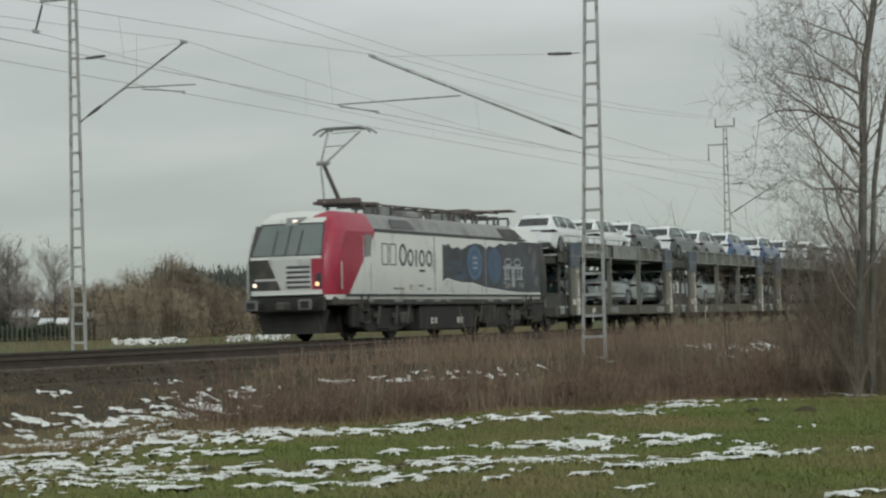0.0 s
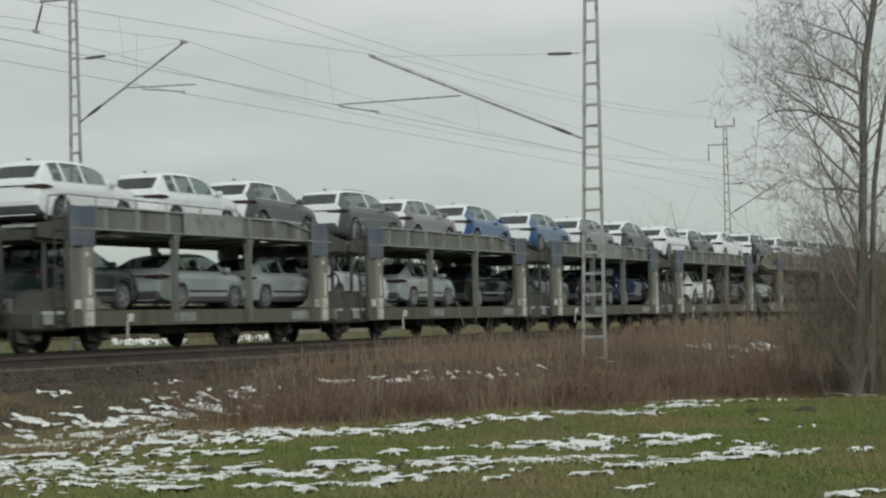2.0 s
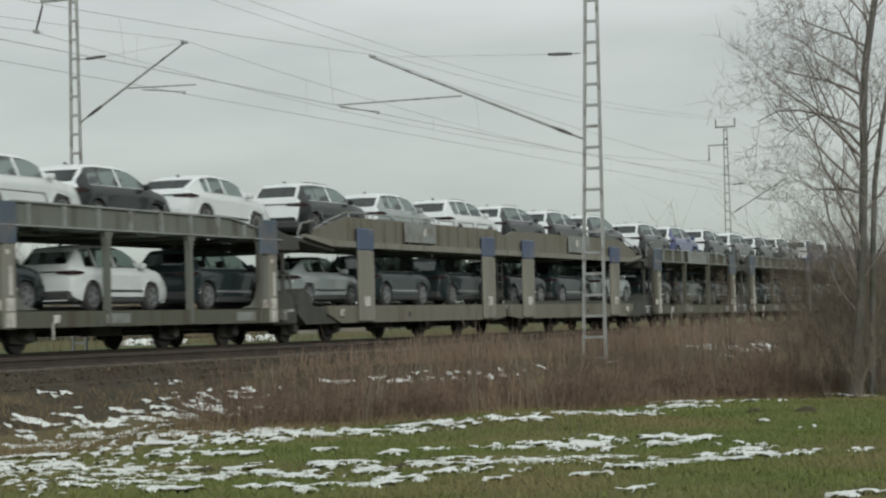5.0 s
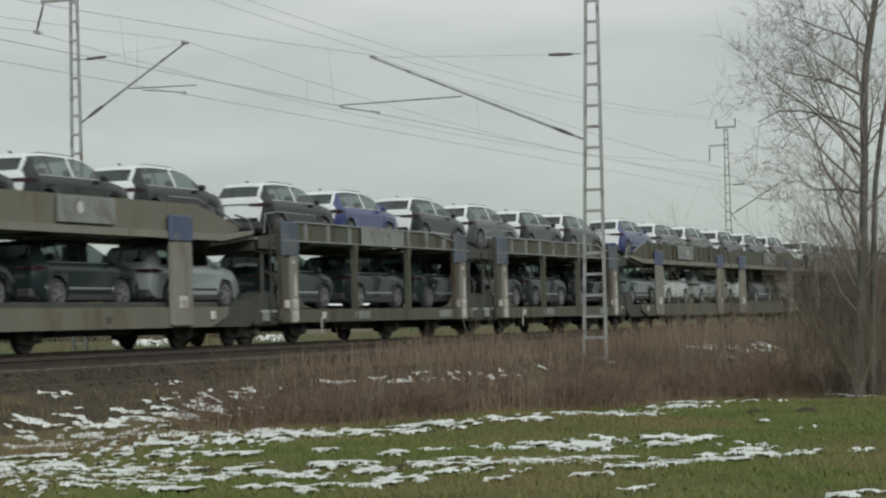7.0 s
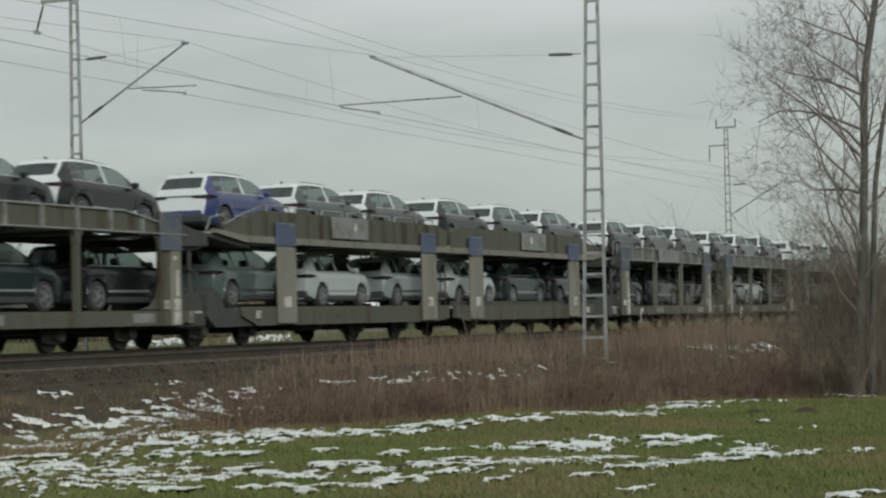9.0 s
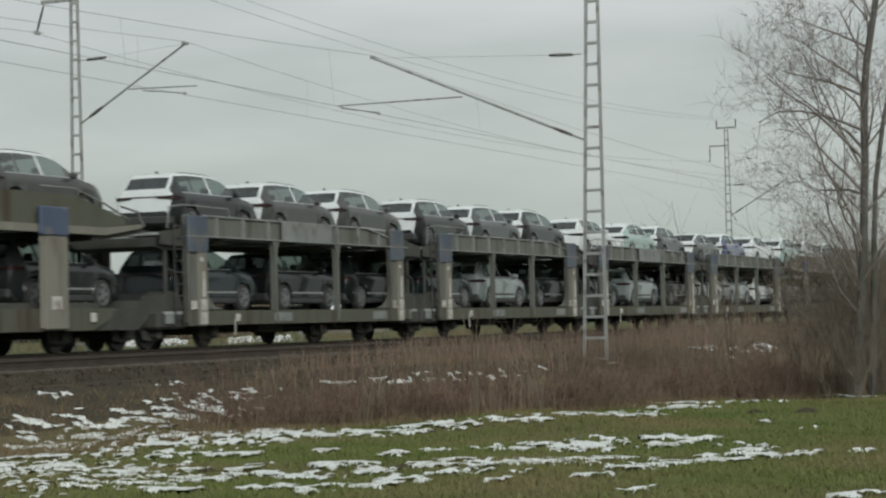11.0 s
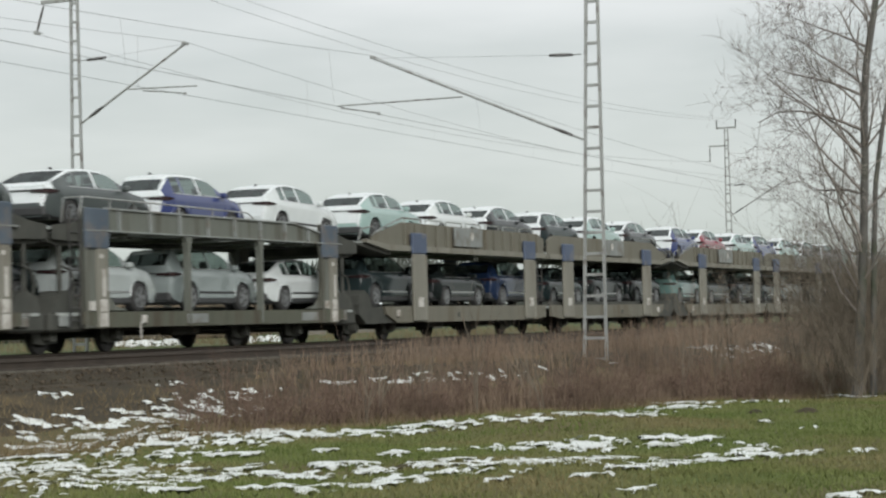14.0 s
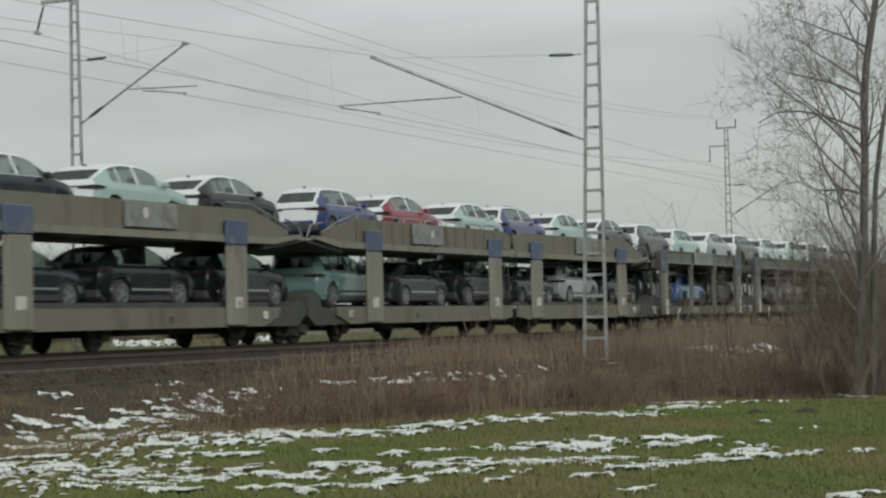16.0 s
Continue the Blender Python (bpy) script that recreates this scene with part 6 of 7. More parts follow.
def snow_sheet(name, label, x0, x1, y0, y1, step, depth, inside):
    m, ids = Mesh(), {}
    nx, ny = int((x1 - x0) / step), int((y1 - y0) / step)
    val = {}
    for i in range(nx + 1):
        for j in range(ny + 1):
            x, y = x0 + i * step, y0 + j * step
            if inside(x, y):
                d = depth(x, y)
                if d > -0.06:
                    val[i, j] = d

    def vid(i, j):
        if (i, j) not in ids:
            x, y = x0 + i * step, y0 + j * step
            d = val[i, j]
            ids[i, j] = len(m.v)
            jx, jy = 0.4 * step * noise.noise((x * 7, y * 7, 1)), 0.4 * step * noise.noise((x * 7, y * 7, 4))
            m.v.append((x + jx, y + jy, height_at(x, y) + (min((0.043 if y < 17 else 0.028) if y < 25 else 0.26, 0.008 + d * (0.13 if y < 25 else 0.6) + 0.02 * abs(noise.noise((x * 6, y * 6, 8)))) if d > 0 else -0.02)))
        return ids[i, j]

    for i, j in val:
        if all(k in val for k in ((i + 1, j), (i, j + 1), (i + 1, j + 1))):
            m.f.append((vid(i, j), vid(i + 1, j), vid(i + 1, j + 1), vid(i, j + 1)))
    return thing(name, label, "snow", kind="stuff", mesh=m, mat=M["snow"], smooth=80)


def wedge(x, y, a0=0.18, a1=0.76):
    return a0 < y / x < a1


snow_sheet("snow_patches", "patches of old snow lying on the grass", 17.0, 44.0, 3.0, 20.4, 0.06, snow_depth, wedge)
snow_sheet("snow_patches", "specks of old snow among the dry weeds", 44.0, 69.0, 12.0, 19.0, 0.09, snow_depth, wedge)
snow_sheet("snow_patches", "lumps of snow on the far side of the track", 66.0, 82.0, 38.5, 49.0, 0.12,
           lambda x, y: 0.3 * noise.noise((x * 0.4, y * 0.5, 7)) + 0.8 * noise.noise((x * 2.1, y * 2.1, 3)) - 0.14, lambda x, y: 0.580 < y / x < 0.630 or 0.515 < y / x < 0.556)


def blades(name, label, mat, count, place, tall, wide, lean=0.5, seed=1):
    """Thin upright blades as single triangles."""
    rnd = np.random.RandomState(seed)
    v, f = [], []
    while len(f) < count:
        p = place(rnd)
        if p is None:
            continue
        x, y, k = p
        z = height_at(x, y)
        h = tall * k * rnd.uniform(0.55, 1.25)
        a = rnd.uniform(0, math.pi)
        w = wide * rnd.uniform(0.6, 1.3)
        dx, dy = math.cos(a) * w, math.sin(a) * w
        lx, ly = rnd.normal(0, lean * h), rnd.normal(0, lean * h)
        n = len(v)
        v += [(x - dx, y - dy, z - 0.01), (x + dx, y + dy, z - 0.01), (x + lx, y + ly, z + h)]
        f.append((n, n + 1, n + 2))
    m = Mesh()
    m.v, m.f = v, f
    return thing(name, label, "grass", kind="stuff", mesh=m, mat=mat)


def in_field(rnd):
    u = rnd.rand() ** 0.8
    x = 16.5 + 28 * u
    y = x * rnd.uniform(0.18, 0.74)
    if y > verge(x) - 0.1 or (snow_depth(x, y) > 0.03 and rnd.rand() < 0.5):
        return None
    return x, y, 1.0


def in_dry(rnd):
    x = rnd.uniform(20, 48)
    y = verge(x) - 0.5 + (20.4 - verge(x)) * rnd.rand() ** 1.6
    if not 0.18 < y / x < 0.78 or (snow_depth(x, y) > 0.05 and y < 17.0 and rnd.rand() < 0.75):
        return None
    return x, y, 0.6 + 0.6 * noise.noise((x * 0.5, y * 0.5, 2)) + 0.2


blades("grass", "short green winter grass with yellowed tufts", M["blade"], 70000, in_field, 0.055, 0.010)
blades("dry_grass", "matted straw-coloured grass along the railway bank", M["straw"], 17000, in_dry, 0.16, 0.008, 0.6, 2)


def weeds(name, label, count, place, seed, mat):
    """Dry branching stalks of last summer."""
    rnd = np.random.RandomState(seed)
    m = Mesh()
    done = 0
    while done < count:
        p = place(rnd)
        if p is None:
            continue
        done += 1
        x, y, h = p
        z = height_at(x, y)
        a = rnd.uniform(0, math.pi)
        w = 0.0065
        dx, dy = math.cos(a) * w, math.sin(a) * w
        k = 0.12 if rnd.rand() < 0.6 else 0.45
        lx, ly = rnd.normal(0, k * h), rnd.normal(0, k * h)
        h *= 1.0 if k < 0.2 else 0.8
        n = len(m.v)
        m.v += [(x - dx, y - dy, z - 0.02), (x + dx, y + dy, z - 0.02), (x + lx + dx * 0.4, y + ly + dy * 0.4, z + h), (x + lx - dx * 0.4, y + ly - dy * 0.4, z + h)]
        m.f.append((n, n + 1, n + 2, n + 3))
        for _ in range(4):
            t = rnd.uniform(0.3, 0.95)
            bx, by, bz = x + lx * t, y + ly * t, z + h * t
            q = rnd.uniform(0, 2 * math.pi)
            s = h * rnd.uniform(0.12, 0.32)
            n = len(m.v)
            m.v += [(bx - 0.004, by, bz), (bx + 0.004, by, bz), (bx + math.cos(q) * s * 0.6, by + math.sin(q) * s * 0.6, bz + s)]
            m.f.append((n, n + 1, n + 2))
    return thing(name, label, "weeds", kind="stuff", mesh=m, mat=mat)


def weed_place(rnd):
    x = rnd.uniform(25.5, 62)
    v = verge(x)
    d = abs(rnd.normal(0, 2.3))
    y = v + 0.05 + d
    k = min(1, max(0, (x / y - 1.68) / 0.34))
    if k <= 0 or y > 19.6 or rnd.rand() > k * (0.30 + 1.1 * noise.noise((x * 0.45, y * 0.45, 4)) + 0.35):
        return None
    return x, y, 0.62 * rnd.uniform(0.2, 0.68) * (0.45 + 0.55 * k) * (1.0 + 0.75 * noise.noise((x * 0.55, y * 0.55, 12))) * (2.0 if rnd.rand() < 0.03 else 1.0) * (1.0 + 0.05 * max(0, x - 35))


def weed_back(rnd):
    x = 33 + 60 * rnd.rand() ** 1.4
    y = rnd.uniform(12.5, 20.2)
    if not 1.74 + 0.28 * rnd.rand() < x / y < 5.4 or y < verge(x) or rnd.rand() > 0.5 + noise.noise((x * 0.3, y * 0.3, 8)):
        return None
    return x, y, (0.5 + 0.5 * min(1, max(0, (x / y - 1.75) / 0.4))) * rnd.uniform(0.22, 0.68) * (1.0 + 0.02 * max(0, x - 42))


weeds("weeds", "thicket of reddish-brown dry weed stalks along the field edge", 10500, weed_place, 3, M["stalk"])
weeds("weeds", "scattered brown dry stalks on the railway bank", 11000, weed_back, 4, M["stalk"])


def thicket():
    """Tangles of branching reddish stems that break up the weeds."""
    rnd = random.Random(61)
    m = Mesh()
    done = 0
    while done < 150:
        x = rnd.uniform(27.5, 52)
        y = verge(x) + 0.15 + abs(rnd.gauss(0, 1.5))
        if not 1.72 < x / y < 4.2 or y > 18.5:
            continue
        done += 1
        h = rnd.uniform(0.35, 0.75) * (1.0 + 0.02 * max(0, x - 35))
        for _ in range(rnd.randint(3, 6)):
            a = rnd.uniform(0, 2 * math.pi)
            p = Vector((x + rnd.gauss(0, 0.12), y + rnd.gauss(0, 0.12), height_at(x, y) - 0.03))
            grow(m, rnd, p, Vector((math.cos(a) * 0.45, math.sin(a) * 0.45, 1)), h * rnd.uniform(0.6, 1.1), 0.0085, 2, 3, 0.45, 4, 0.02, 0.2, 0.004)
    for _ in range(34):
        x = rnd.uniform(28, 46)
        y = verge(x) + rnd.uniform(0.1, 3.2)
        if not 1.75 < x / y < 3.6:
            continue
        grow(m, rnd, Vector((x, y, height_at(x, y) - 0.03)), Vector((rnd.gauss(0, 0.08), rnd.gauss(0, 0.08), 1)), rnd.uniform(0.8, 1.5), 0.011, 1, 4, 0.3, 5, 0.05, 0.07, 0.004)
    thing("thicket", "tangled reddish-brown bare stems among dry weeds", "weeds", kind="stuff", mesh=m, mat=M["bramble"])


def tall_brush():
    """Fine upright stems beside the railway, denser towards the tree, that veil the train behind."""
    rnd = random.Random(77)
    m = Mesh()
    done = 0
    while done < 105:
        k = 0.195 + 0.115 * rnd.random() ** 1.5
        x = rnd.uniform(44, 63)
        y = x * k
        if y < verge(x) + 0.6:
            continue
        done += 1
        h = rnd.uniform(1.0, 2.5) * (1.1 if k < 0.24 else 0.85)
        a = rnd.uniform(0, 2 * math.pi)
        grow(m, rnd, Vector((x, y, height_at(x, y) - 0.05)), Vector((math.cos(a) * 0.16, math.sin(a) * 0.16, 1)), h, 0.010, 2, 3, 0.34, 3, 0.06, 0.1, 0.0045)
    thing("thicket", "tall fine bare stems beside the railway", "brushwood", kind="stuff", mesh=m, mat=M["brush"])


thicket()
tall_brush()


def ballast_stones():
    rnd = np.random.RandomState(9)
    m = Mesh()
    for _ in range(9000):
        x = 24 + 40 * rnd.rand() ** 1.3
        y = rnd.uniform(N - 2.7, N - 0.9)
        if not 1.38 < x / y < 2.9:
            continue
        t = (y - (N - 2.55)) / 0.8
        z = (-0.62 + 0.36 * t if t < 1 else -0.25) if t > 0 else ground_z(x, y)
        s = rnd.uniform(0.018, 0.045)
        p = [Vector((rnd.normal(), rnd.normal(), rnd.normal())).normalized() * s for _ in range(4)]
        m.add([(x + q.x, y + q.y, z + 0.015 + q.z) for q in p], [(0, 1, 2), (0, 2, 3), (0, 3, 1), (1, 3, 2)])
    thing("ballast_stones", "loose brown ballast stones on the shoulder", "gravel", kind="stuff", mesh=m, mat=M["stone"])


ballast_stones()


def molehill(x, y, r):
    m = Mesh()
    n, k = 14, 5
    for j in range(k + 1):
        for i in range(n):
            a = 2 * math.pi * i / n
            q = r * (1 - j / k) * (1 + 0.25 * noise.noise((math.cos(a) * 2 + x, math.sin(a) * 2, j)))
            m.v.append((x + q * math.cos(a), y + q * math.sin(a), height_at(x, y) - 0.02 + r * 0.40 * math.sin(j / k * math.pi / 2) + 0.02 * noise.noise((i, j, x))))
    m.f = [(j * n + i, j * n + (i + 1) % n, (j + 1) * n + (i + 1) % n, (j + 1) * n + i) for j in range(k) for i in range(n)]
    thing("molehill", "low dark molehill in the grass", "molehill", "molehills in the field", mesh=m, mat=M["bank"], smooth=60)


molehill(34.2, 8.87, 0.2)
molehill(34.1, 7.96, 0.24)
molehill(22.3, 10.05, 0.17)
molehill(22.4, 12.75, 0.17)


# ---- bare trees ----
def trunk_tube(points, radii, sides=10):
    m = Mesh()
    for a, b, ra, rb in zip(points, points[1:], radii, radii[1:]):
        m.tube(a, b, ra, rb, sides, False)
    return m


def field_tree():
    """The bare tree at the field's edge: a slender leaning trunk, limbs that sweep out and up, fine twigs."""
    rnd = random.Random(21)
    tree = thing("tree", "bare deciduous tree with slender dark trunk and fine twigs", "tree")
    base = Vector((42.1, 8.7, -1.3))
    side = Vector((0.203, -0.979, 0))
    up = Vector((0, 0, 1))
    pts = [base + side * a + up * h for a, h in ((-0.10, 0), (-0.02, 0.9), (0.08, 2.2), (0.16, 3.6), (0.22, 4.9), (0.24, 5.9), (0.30, 6.8), (0.44, 7.6), (0.66, 8.8), (0.72, 10.0), (0.8, 11.0))]
    radii = [0.13, 0.105, 0.094, 0.088, 0.084, 0.08, 0.077, 0.07, 0.058, 0.036, 0.016]
    part("trunk", trunk_tube(pts, radii), M["bark"], tree, smooth=60)
    pts2 = [base + side * a + up * h for a, h in ((0.24, 0), (0.29, 1.4), (0.34, 3.0), (0.42, 4.4), (0.60, 5.6), (0.9, 7.0), (1.15, 8.6))]
    part("trunk", trunk_tube(pts2, [0.08, 0.066, 0.06, 0.054, 0.048, 0.034, 0.016]), M["bark"], tree, smooth=60)
    part("trunk", trunk_tube([base + side * 0.62, base + side * 0.9 + up * 2.5, base + side * 0.8 + up * 5.0, base + side * 1.1 + up * 8.0], [0.07, 0.06, 0.048, 0.018]), M["bark"], tree, smooth=60)
    # limbs towards the open field side, long and sweeping
    crown = Mesh()
    for h, out, rise, r in ((3.1, 2.3, 4.3, 0.05), (4.2, 2.6, 2.9, 0.045), (5.1, 2.3, 2.9, 0.045), (2.5, 2.4, 2.6, 0.04), (3.5, 1.5, 4.2, 0.045), (4.6, 1.7, 3.6, 0.045), (5.8, 2.2, 1.9, 0.04), (6.4, 1.6, 2.4, 0.04),
                            (2.1, 1.9, 2.4, 0.035), (2.9, 1.0, 3.4, 0.04), (5.4, 0.9, 3.4, 0.04), (7.0, 1.9, 1.6, 0.04), (7.6, 1.2, 2.2, 0.035), (1.7, 1.5, 2.0, 0.03), (3.8, 2.2, 1.8, 0.035), (2.3, 0.9, 2.6, 0.03),
                            (4.9, 3.2, 2.4, 0.052), (5.5, 3.3, 1.5, 0.048), (6.2, 3.0, 1.1, 0.045), (4.2, 3.1, 1.7, 0.045), (7.2, 2.8, 1.0, 0.04)):
        i = max(k for k in range(len(pts)) if pts[k].z - base.z <= h)
        at = pts[i].lerp(pts[i + 1], (h - (pts[i].z - base.z)) / (pts[i + 1].z - pts[i].z))
        way = side * -out * 0.72 + Vector((rnd.uniform(-0.9, 0.9), 0, 0)) + up * rise * 0.86
        grow(crown, rnd, at, way, way.length * 0.80, r * 0.74, 3, 5, 0.47, 5, 0.03, 0.17, 0.0046)
    for k in range(9):
        h = rnd.uniform(2.5, 9.2)
        i = max(j for j in range(len(pts) - 1) if pts[j].z - base.z <= h)
        a = rnd.uniform(0, 2 * math.pi)
        grow(crown, rnd, pts[i].copy() + up * 0.2, Vector((math.cos(a), math.sin(a) * 0.8 - 0.3, 1.1)), rnd.uniform(1.5, 2.3), 0.026, 3, 5, 0.5, 4, 0.05, 0.13, 0.0046)
    part("crown", crown, M["twig"], tree, "leafless crown of fine twigs")


field_tree()


def shrub(x, y, h, stems, seed, spread=0.3, r=0.011, split=4, depth=2, name="shrub", label="bare dark shrub of many thin stems", group="shrubs at the field edge", mat="twig", z=None):
    rnd = random.Random(seed)
    z = height_at(x, y) - 0.05 if z is None else z
    ob = thing(name, label, "shrub" if name == "shrub" else "young tree", group)
    for _ in range(stems):
        m = Mesh()
        a = rnd.uniform(0, 2 * math.pi)
        p = Vector((x + rnd.gauss(0, 0.16 * h * spread * 2), y + rnd.gauss(0, 0.16 * h * spread * 2), z))
        grow(m, rnd, p, Vector((math.cos(a) * spread, math.sin(a) * spread, 1)), h * rnd.uniform(0.6, 1.05), r, depth, 4, 0.4, split, 0.05, 0.12)
        part("stem", m, M[mat], ob)
    return ob


k = 0
for x, y, h, n in ((41.8, 9.2, 1.6, 10), (42.8, 8.9, 3.0, 20), (43.6, 8.3, 3.0, 30), (43.2, 8.8, 2.0, 22), (41.2, 8.6, 1.5, 16), (45.2, 8.8, 2.6, 30), (44.8, 9.6, 3.2, 24), (42.2, 8.1, 2.2, 22), (47.0, 9.6, 3.4, 24), (46.0, 8.4, 3.2, 26), (49.0, 10.4, 2.8, 20), (44.0, 10.3, 1.5, 8), (52.0, 11.8, 2.2, 8)):
    k += 1
    shrub(x, y, h, n, 30 + k, mat="brush", split=5)
# thin saplings that stand above the weeds
for x, y, h in ((33.0, 14.4, 2.0), (33.3, 13.65, 1.95), (32.2, 14.9, 1.3), (36.0, 13.6, 1.5), (31.6, 14.9, 1.1), (37.5, 13.4, 1.75), (35.0, 13.0, 1.6), (40.2, 11.9, 1.3), (30.4, 16.2, 0.9), (35.0, 15.2, 1.3), (43.5, 12.2, 1.8), (47.5, 12.8, 2.1)):
    k += 1
    shrub(x, y, h, 2, 60 + k, 0.08, 0.019, 4, 1, "sapling", "thin bare sapling standing among dry weeds", "saplings among the weeds", "brush")
for x, y, h in ((110.0, 34.4, 8.3), (115.0, 33.2, 8.8)):
    k += 1
    shrub(x, y, h, 1, 60 + k, 0.02, 0.035, 7, 1, "sapling", "tall thin bare sapling beyond the railway", "saplings beyond the railway")


# ---- the land beyond the railway ----
def bare_tree(x, y, h, seed, group="bare trees beyond the railway"):
    rnd = random.Random(seed)
    z = ground_z(x, y) - 0.1
    tree = thing("tree", "slender bare tree standing in gardens beyond the railway", "tree", group)
    top = Vector((x + rnd.uniform(-0.4, 0.4), y, z + h * 0.8))
    p = [Vector((x, y, z)).lerp(top, i / 5) + Vector((rnd.gauss(0, 0.08), 0, 0)) for i in range(6)]
    part("trunk", trunk_tube(p, [0.14, 0.12, 0.10, 0.08, 0.06, 0.03], 6), M["bark"], tree)
    m = Mesh()
    for _ in range(44):
        t = rnd.uniform(0.22, 1)
        a = rnd.uniform(0, 2 * math.pi)
        grow(m, rnd, p[0].lerp(p[5], t), Vector((math.cos(a), math.sin(a), 1.0)), h * rnd.uniform(0.18, 0.36), 0.035, 2, 4, 0.45, 6, 0.10, 0.16, 0.010)
    part("crown", m, M["twig"], tree)


for x, y, h, sd in ((147.7, 102.9, 8.6, 1), (149.7, 99.9, 7.6, 2), (140.0, 101.0, 5.5, 3), (152.0, 107.5, 6.0, 4), (150.6, 105.2, 7.4, 5), (146.0, 100.2, 5.2, 6)):
    bare_tree(x, y, h, sd)


def bush(x, y, w, h, seed, mat, label, spray=2600, thick=1.0, name="bush", group="bushes beyond the railway"):
    """A dense leafless bush: stems and sprays of fine twigs in uneven clumps."""
    rnd = random.Random(seed)
    z = ground_z(x, y)
    ob = thing(name, label, "bush", group)
    stems = Mesh()
    clumps = []
    for _ in range(30):
        a, q = rnd.uniform(0, 2 * math.pi), rnd.uniform(0, 0.5) ** 0.7
        top = Vector((x + math.cos(a) * w * q, y + math.sin(a) * w * q, z + h * rnd.uniform(0.6, 1.05) * (1 - 0.5 * q)))
        foot = Vector((x + math.cos(a) * w * q * 0.5, y + math.sin(a) * w * q * 0.5, z - 0.1))
        stems.tube(foot, top, 0.06, 0.02, 4, False)
        clumps.append((top - Vector((0, 0, 0.1 * h)), rnd.uniform(0.11, 0.19) * h))
    part("stem", stems, M["bark"], ob)
    m = Mesh()
    for _ in range(spray):
        c, r = rnd.choice(clumps)
        u = Vector((rnd.gauss(0, 1), rnd.gauss(0, 1), rnd.gauss(0, 1))).normalized() * r * rnd.random() ** 0.7
        p = c + Vector((u.x * 1.15, u.y * 1.15, u.z))
        if rnd.random() < 0.5:
            p.z = z + (p.z - z) * rnd.uniform(0.05, 0.9)
        d = (u.normalized() * 0.6 + Vector((rnd.gauss(0, 0.5), rnd.gauss(0, 0.5), 0.6 + rnd.gauss(0, 0.4)))).normalized()
        l = rnd.uniform(0.12, 0.34) * thick ** 0.5
        s = d.orthogonal().normalized() * rnd.uniform(0.010, 0.022) * thick
        n = len(m.v)
        m.v += [p - s, p + s, p + d * l]
        m.f.append((n, n + 1, n + 2))
    part("crown", m, M[mat], ob)


OLIVE = "dense olive-brown leafless bush beyond the railway"
for x, y, w, h, sd in ((129.0, 79.7, 5.0, 5.5, 1), (129.5, 76.9, 5.2, 6.6, 2), (131.0, 75.7, 4.6, 5.5, 3), (128.0, 81.2, 3.4, 4.2, 4), (133.0, 75.0, 4.2, 4.0, 5), (126.0, 74.3, 4.2, 3.6, 6), (125.0, 76.6, 4.6, 4.2, 7)):
    bush(x, y, w, h, sd, "hedge", OLIVE, 26000)
for i, (x, y, h) in enumerate(((172.0, 118.0, 4.2), (174.0, 113.0, 4.4), (176.0, 107.0, 4.2), (169.0, 121.5, 3.8), (178.0, 102.0, 4.0), (180.0, 97.0, 3.8))):
    bush(x, y, 7.0, h + 0.9, 20 + i, "hedge", "low brown leafless hedge beside garden sheds", 12000, 3.5)

for i, (x, y, h) in enumerate(((140.0, 98.6, 1.7), (140.0, 95.6, 1.4), (139.5, 92.6, 1.5), (139.0, 89.6, 1.3), (138.5, 86.8, 1.5))):
    bush(x, y, 4.4, h, 40 + i, "evergreen", "low dark evergreen garden bush before sheds", 7000, 2.0)


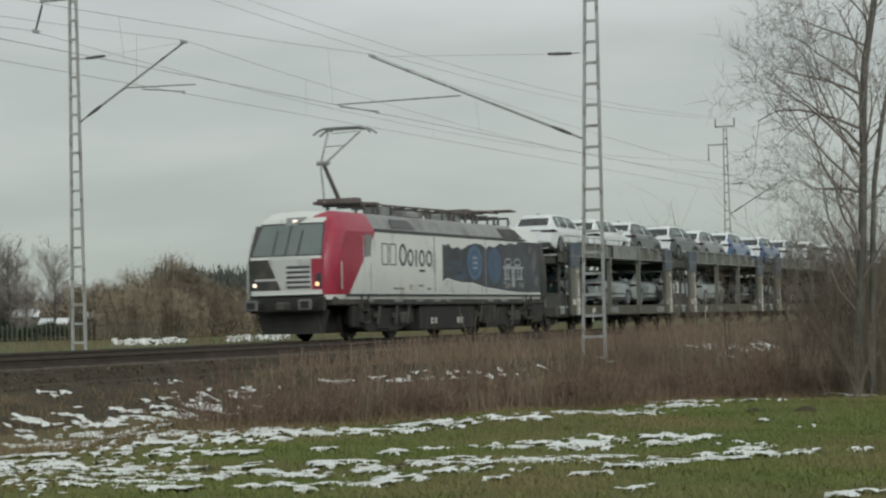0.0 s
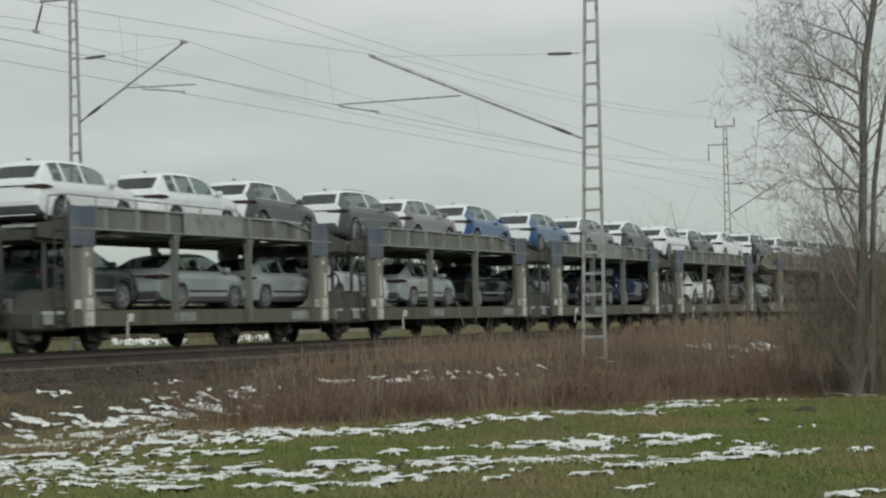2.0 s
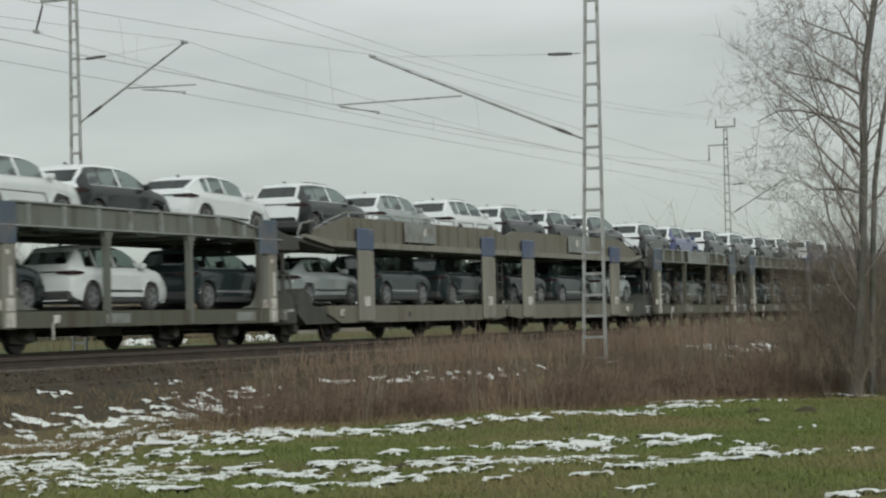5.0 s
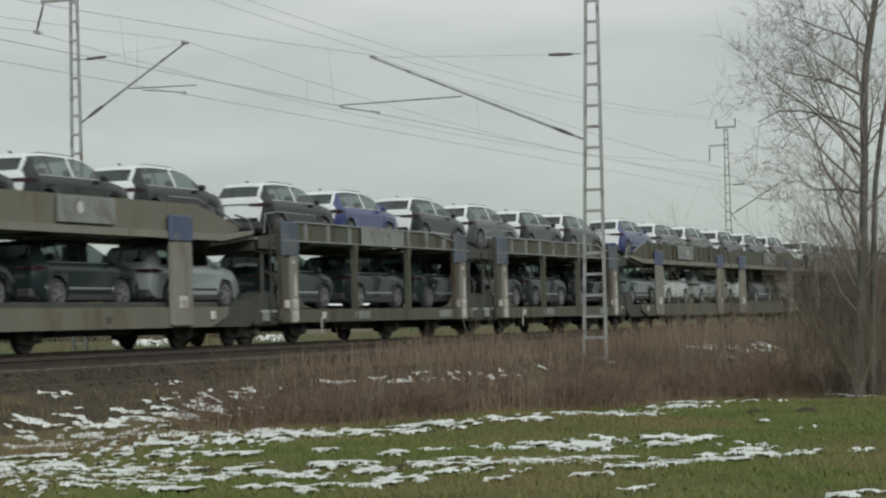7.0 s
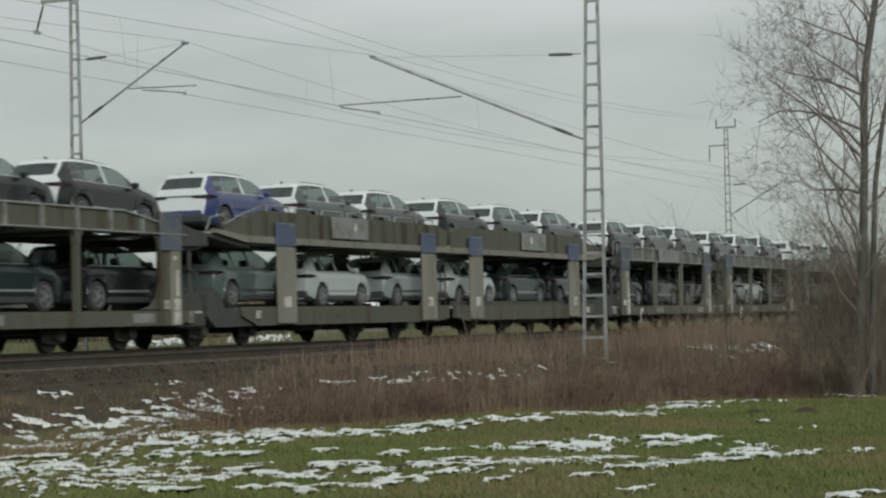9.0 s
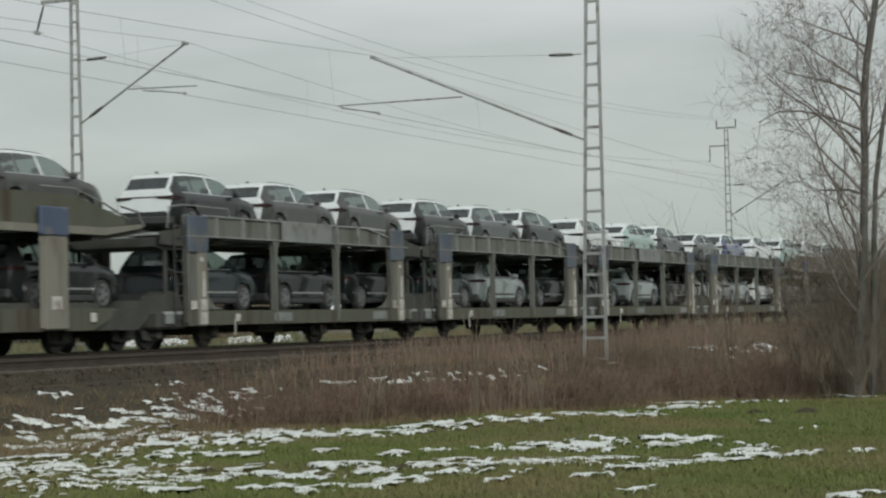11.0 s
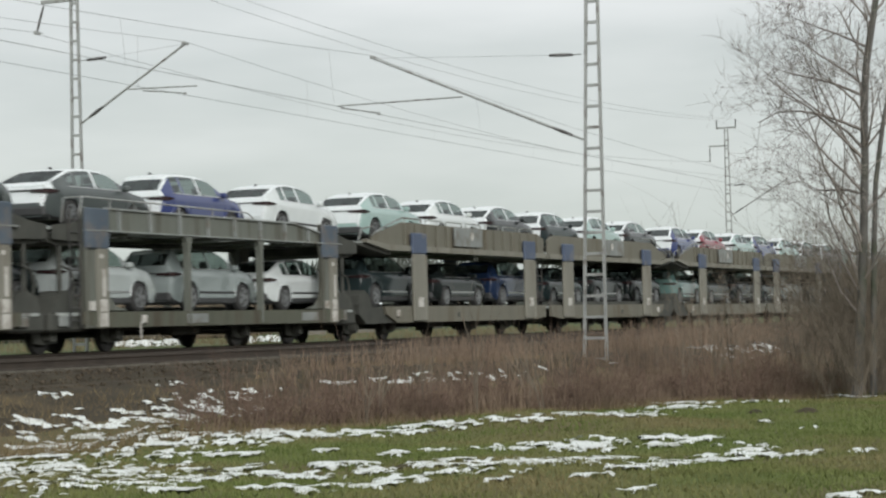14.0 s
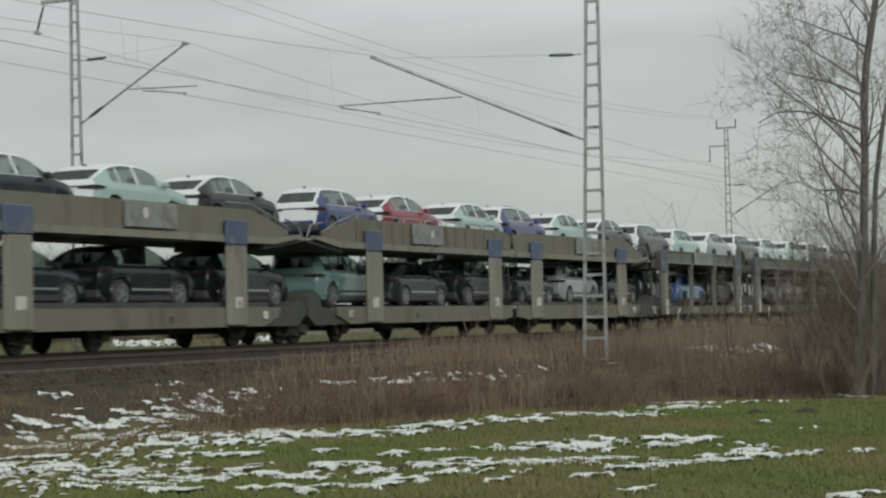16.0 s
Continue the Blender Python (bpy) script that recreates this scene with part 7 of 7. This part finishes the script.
def far_wood():
    """The wood on the skyline: rows of ragged conifers and bare crowns."""
    rnd = random.Random(77)
    m = Mesh()
    for i in range(760):
        a = radians(rnd.uniform(46, 86) if i < 420 else rnd.uniform(58.6, 66))
        dist = rnd.uniform(250, 420)
        x, y = dist * math.sin(a), dist * math.cos(a)
        if y < 70:
            continue
        h = ((8.0 if a > radians(59) else 4.6) + 2.0 * noise.noise((a * 9, 3, 1)) + rnd.uniform(-0.8, 1.4)) * dist / 260
        w = h * rnd.uniform(0.16, 0.24)
        z = -0.5
        m.tube((x, y, z), (x, y, z + h), 0.14, 0.03, 3, False)
        for _ in range(46):
            t = rnd.random() ** 0.8
            b = rnd.uniform(0, 2 * math.pi)
            q = w * (1 - t) ** 0.7 * rnd.uniform(0.3, 1.1)
            p = Vector((x + math.cos(b) * q * 0.4, y + math.sin(b) * q * 0.4, z + h * (0.06 + 0.92 * t)))
            e = Vector((x + math.cos(b) * q * 1.4, y + math.sin(b) * q * 1.4, p.z - rnd.uniform(-0.2, 0.5)))
            n = len(m.v)
            m.v += [p + Vector((0, 0, 0.45)), p - Vector((0, 0, 0.45)), e]
            m.f.append((n, n + 1, n + 2))
    thing("far_wood", "dark ragged wood of conifers on the skyline", "wood", kind="stuff", mesh=m, mat=M["pine"])
    # unseen ring of trees added behind the eye, to darken reflections in car sides
    m = Mesh()
    for i in range(520):
        a = radians(rnd.uniform(96, 262))
        dist = rnd.uniform(85, 120)
        x, y, h = dist * math.sin(a), dist * math.cos(a), rnd.uniform(9, 14)
        m.tube((x, y, -1.6), (x, y, h), 0.16, 0.04, 3, False)
        for _ in range(40):
            t, b = rnd.random() ** 0.8, rnd.uniform(0, 2 * math.pi)
            q = h * 0.24 * (1 - t) ** 0.7 * rnd.uniform(0.4, 1.1)
            p = Vector((x + math.cos(b) * q * 0.3, y + math.sin(b) * q * 0.3, -1.2 + h * (0.03 + 0.95 * t)))
            n = len(m.v)
            m.v += [p + Vector((0, 0, 0.8)), p - Vector((0, 0, 0.8)), (x + math.cos(b) * q * 1.5, y + math.sin(b) * q * 1.5, p.z - 0.2)]
            m.f.append((n, n + 1, n + 2))
    thing("far_wood", "unseen added wood that darkens reflections in the cars", "wood", kind="stuff", mesh=m, mat=M["pine"])


far_wood()


def shed(x, y, w, l, h, turn, label):
    ob = thing("garden_shed", label, "shed", "garden sheds beyond the railway")
    ob.matrix_basis = pose(x, y, ground_z(x, y) - 0.05, 0, 0, turn)
    part("wall", Mesh().prism([(-w / 2, 0), (w / 2, 0), (w / 2, h), (0, h + w * 0.2), (-w / 2, h)], -l / 2, l / 2), M["plaster"], ob)
    for s in (-1, 1):
        part("roof", Mesh().prism([(0, h + w * 0.22), (s * (w / 2 + 0.25), h - 0.05), (s * (w / 2 + 0.25), h + 0.10), (0, h + w * 0.22 + 0.16)], -l / 2 - 0.2, l / 2 + 0.2), M["roofsnow"], ob, "snow-covered pitched roof")
    part("door", Mesh().box(-0.4, 0.4, -l / 2 - 0.04, -l / 2 - 0.002, 0, min(1.9, h), 0.01), M["wood"], ob)
    part("window", Mesh().box(w / 2 + 0.002, w / 2 + 0.03, -0.5, 0.5, h * 0.45, h * 0.85, 0.01), glass, ob)


SHED = "grey garden shed with a snow-covered roof"
for x, y, w, l, h, tn in ((156.6, 107.4, 2.4, 2.0, 2.2, 30), (154.0, 102.6, 1.6, 2.2, 1.5, 20), (157.0, 100.5, 2.0, 2.4, 1.9, 40), (160.0, 98.0, 2.4, 3.4, 0.9, 25), (150.0, 75.5, 1.8, 2.2, 1.2, 30), (172.0, 82.0, 3.2, 4.6, 1.9, 15), (168.0, 79.0, 3.0, 3.4, 0.8, 15)):
    shed(x, y, w, l, h, tn, SHED)


def fence(x0, y0, x1, y1, n, h=1.1):
    ob = thing("fence", "weathered grey post and rail garden fence", "fence", "fences beyond the railway")
    p, q = Vector((x0, y0, 0)), Vector((x1, y1, 0))
    for i in range(n + 1):
        c = p.lerp(q, i / n)
        z = ground_z(c.x, c.y)
        part("post", Mesh().tube((c.x, c.y, z - 0.1), (c.x, c.y, z + h * (1.0 if i % 3 else 1.08)), 0.03, 0.028, 5), M["wood"], ob)
    for k in (0.3, 0.85):
        z = ground_z(x0, y0)
        part("rail", Mesh().tube((x0, y0, z + h * k), (x1, y1, ground_z(x1, y1) + h * k), 0.016, 0.016, 5), M["wood"], ob)


fence(98.0, 66.5, 100.0, 60.0, 26)
fence(98.0, 66.5, 96.5, 69.5, 12)


def reeds(rnd):
    x = rnd.uniform(46, 120)
    y = rnd.uniform(31.5, 46)
    if rnd.rand() > 0.45 + noise.noise((x * 0.2, y * 0.4, 6)):
        return None
    return x, y, rnd.uniform(0.12, 0.45)


weeds("dry_grass", "low dry grass and stalks beyond the railway", 6000, reeds, 8, M["straw"])


# ---- what moves: the train rolls past at a steady pace that grows a little ----
def rolled(t):
    return 17.08 * t + (0.036 * (t - 4.2) ** 2 if t > 4.2 else 0.0)


def motions():
    times = (0.0, 2.1, 4.2, 6.2, 8.2, 10.2, 12.2, 14.2, 16.0)
    for ob, x, z in RUNNING:
        turn = ob.matrix_basis.to_euler()
        walk(ob, [(t, Matrix.Translation((x - rolled(t), D, z)) @ turn.to_matrix().to_4x4()) for t in times])


motions()
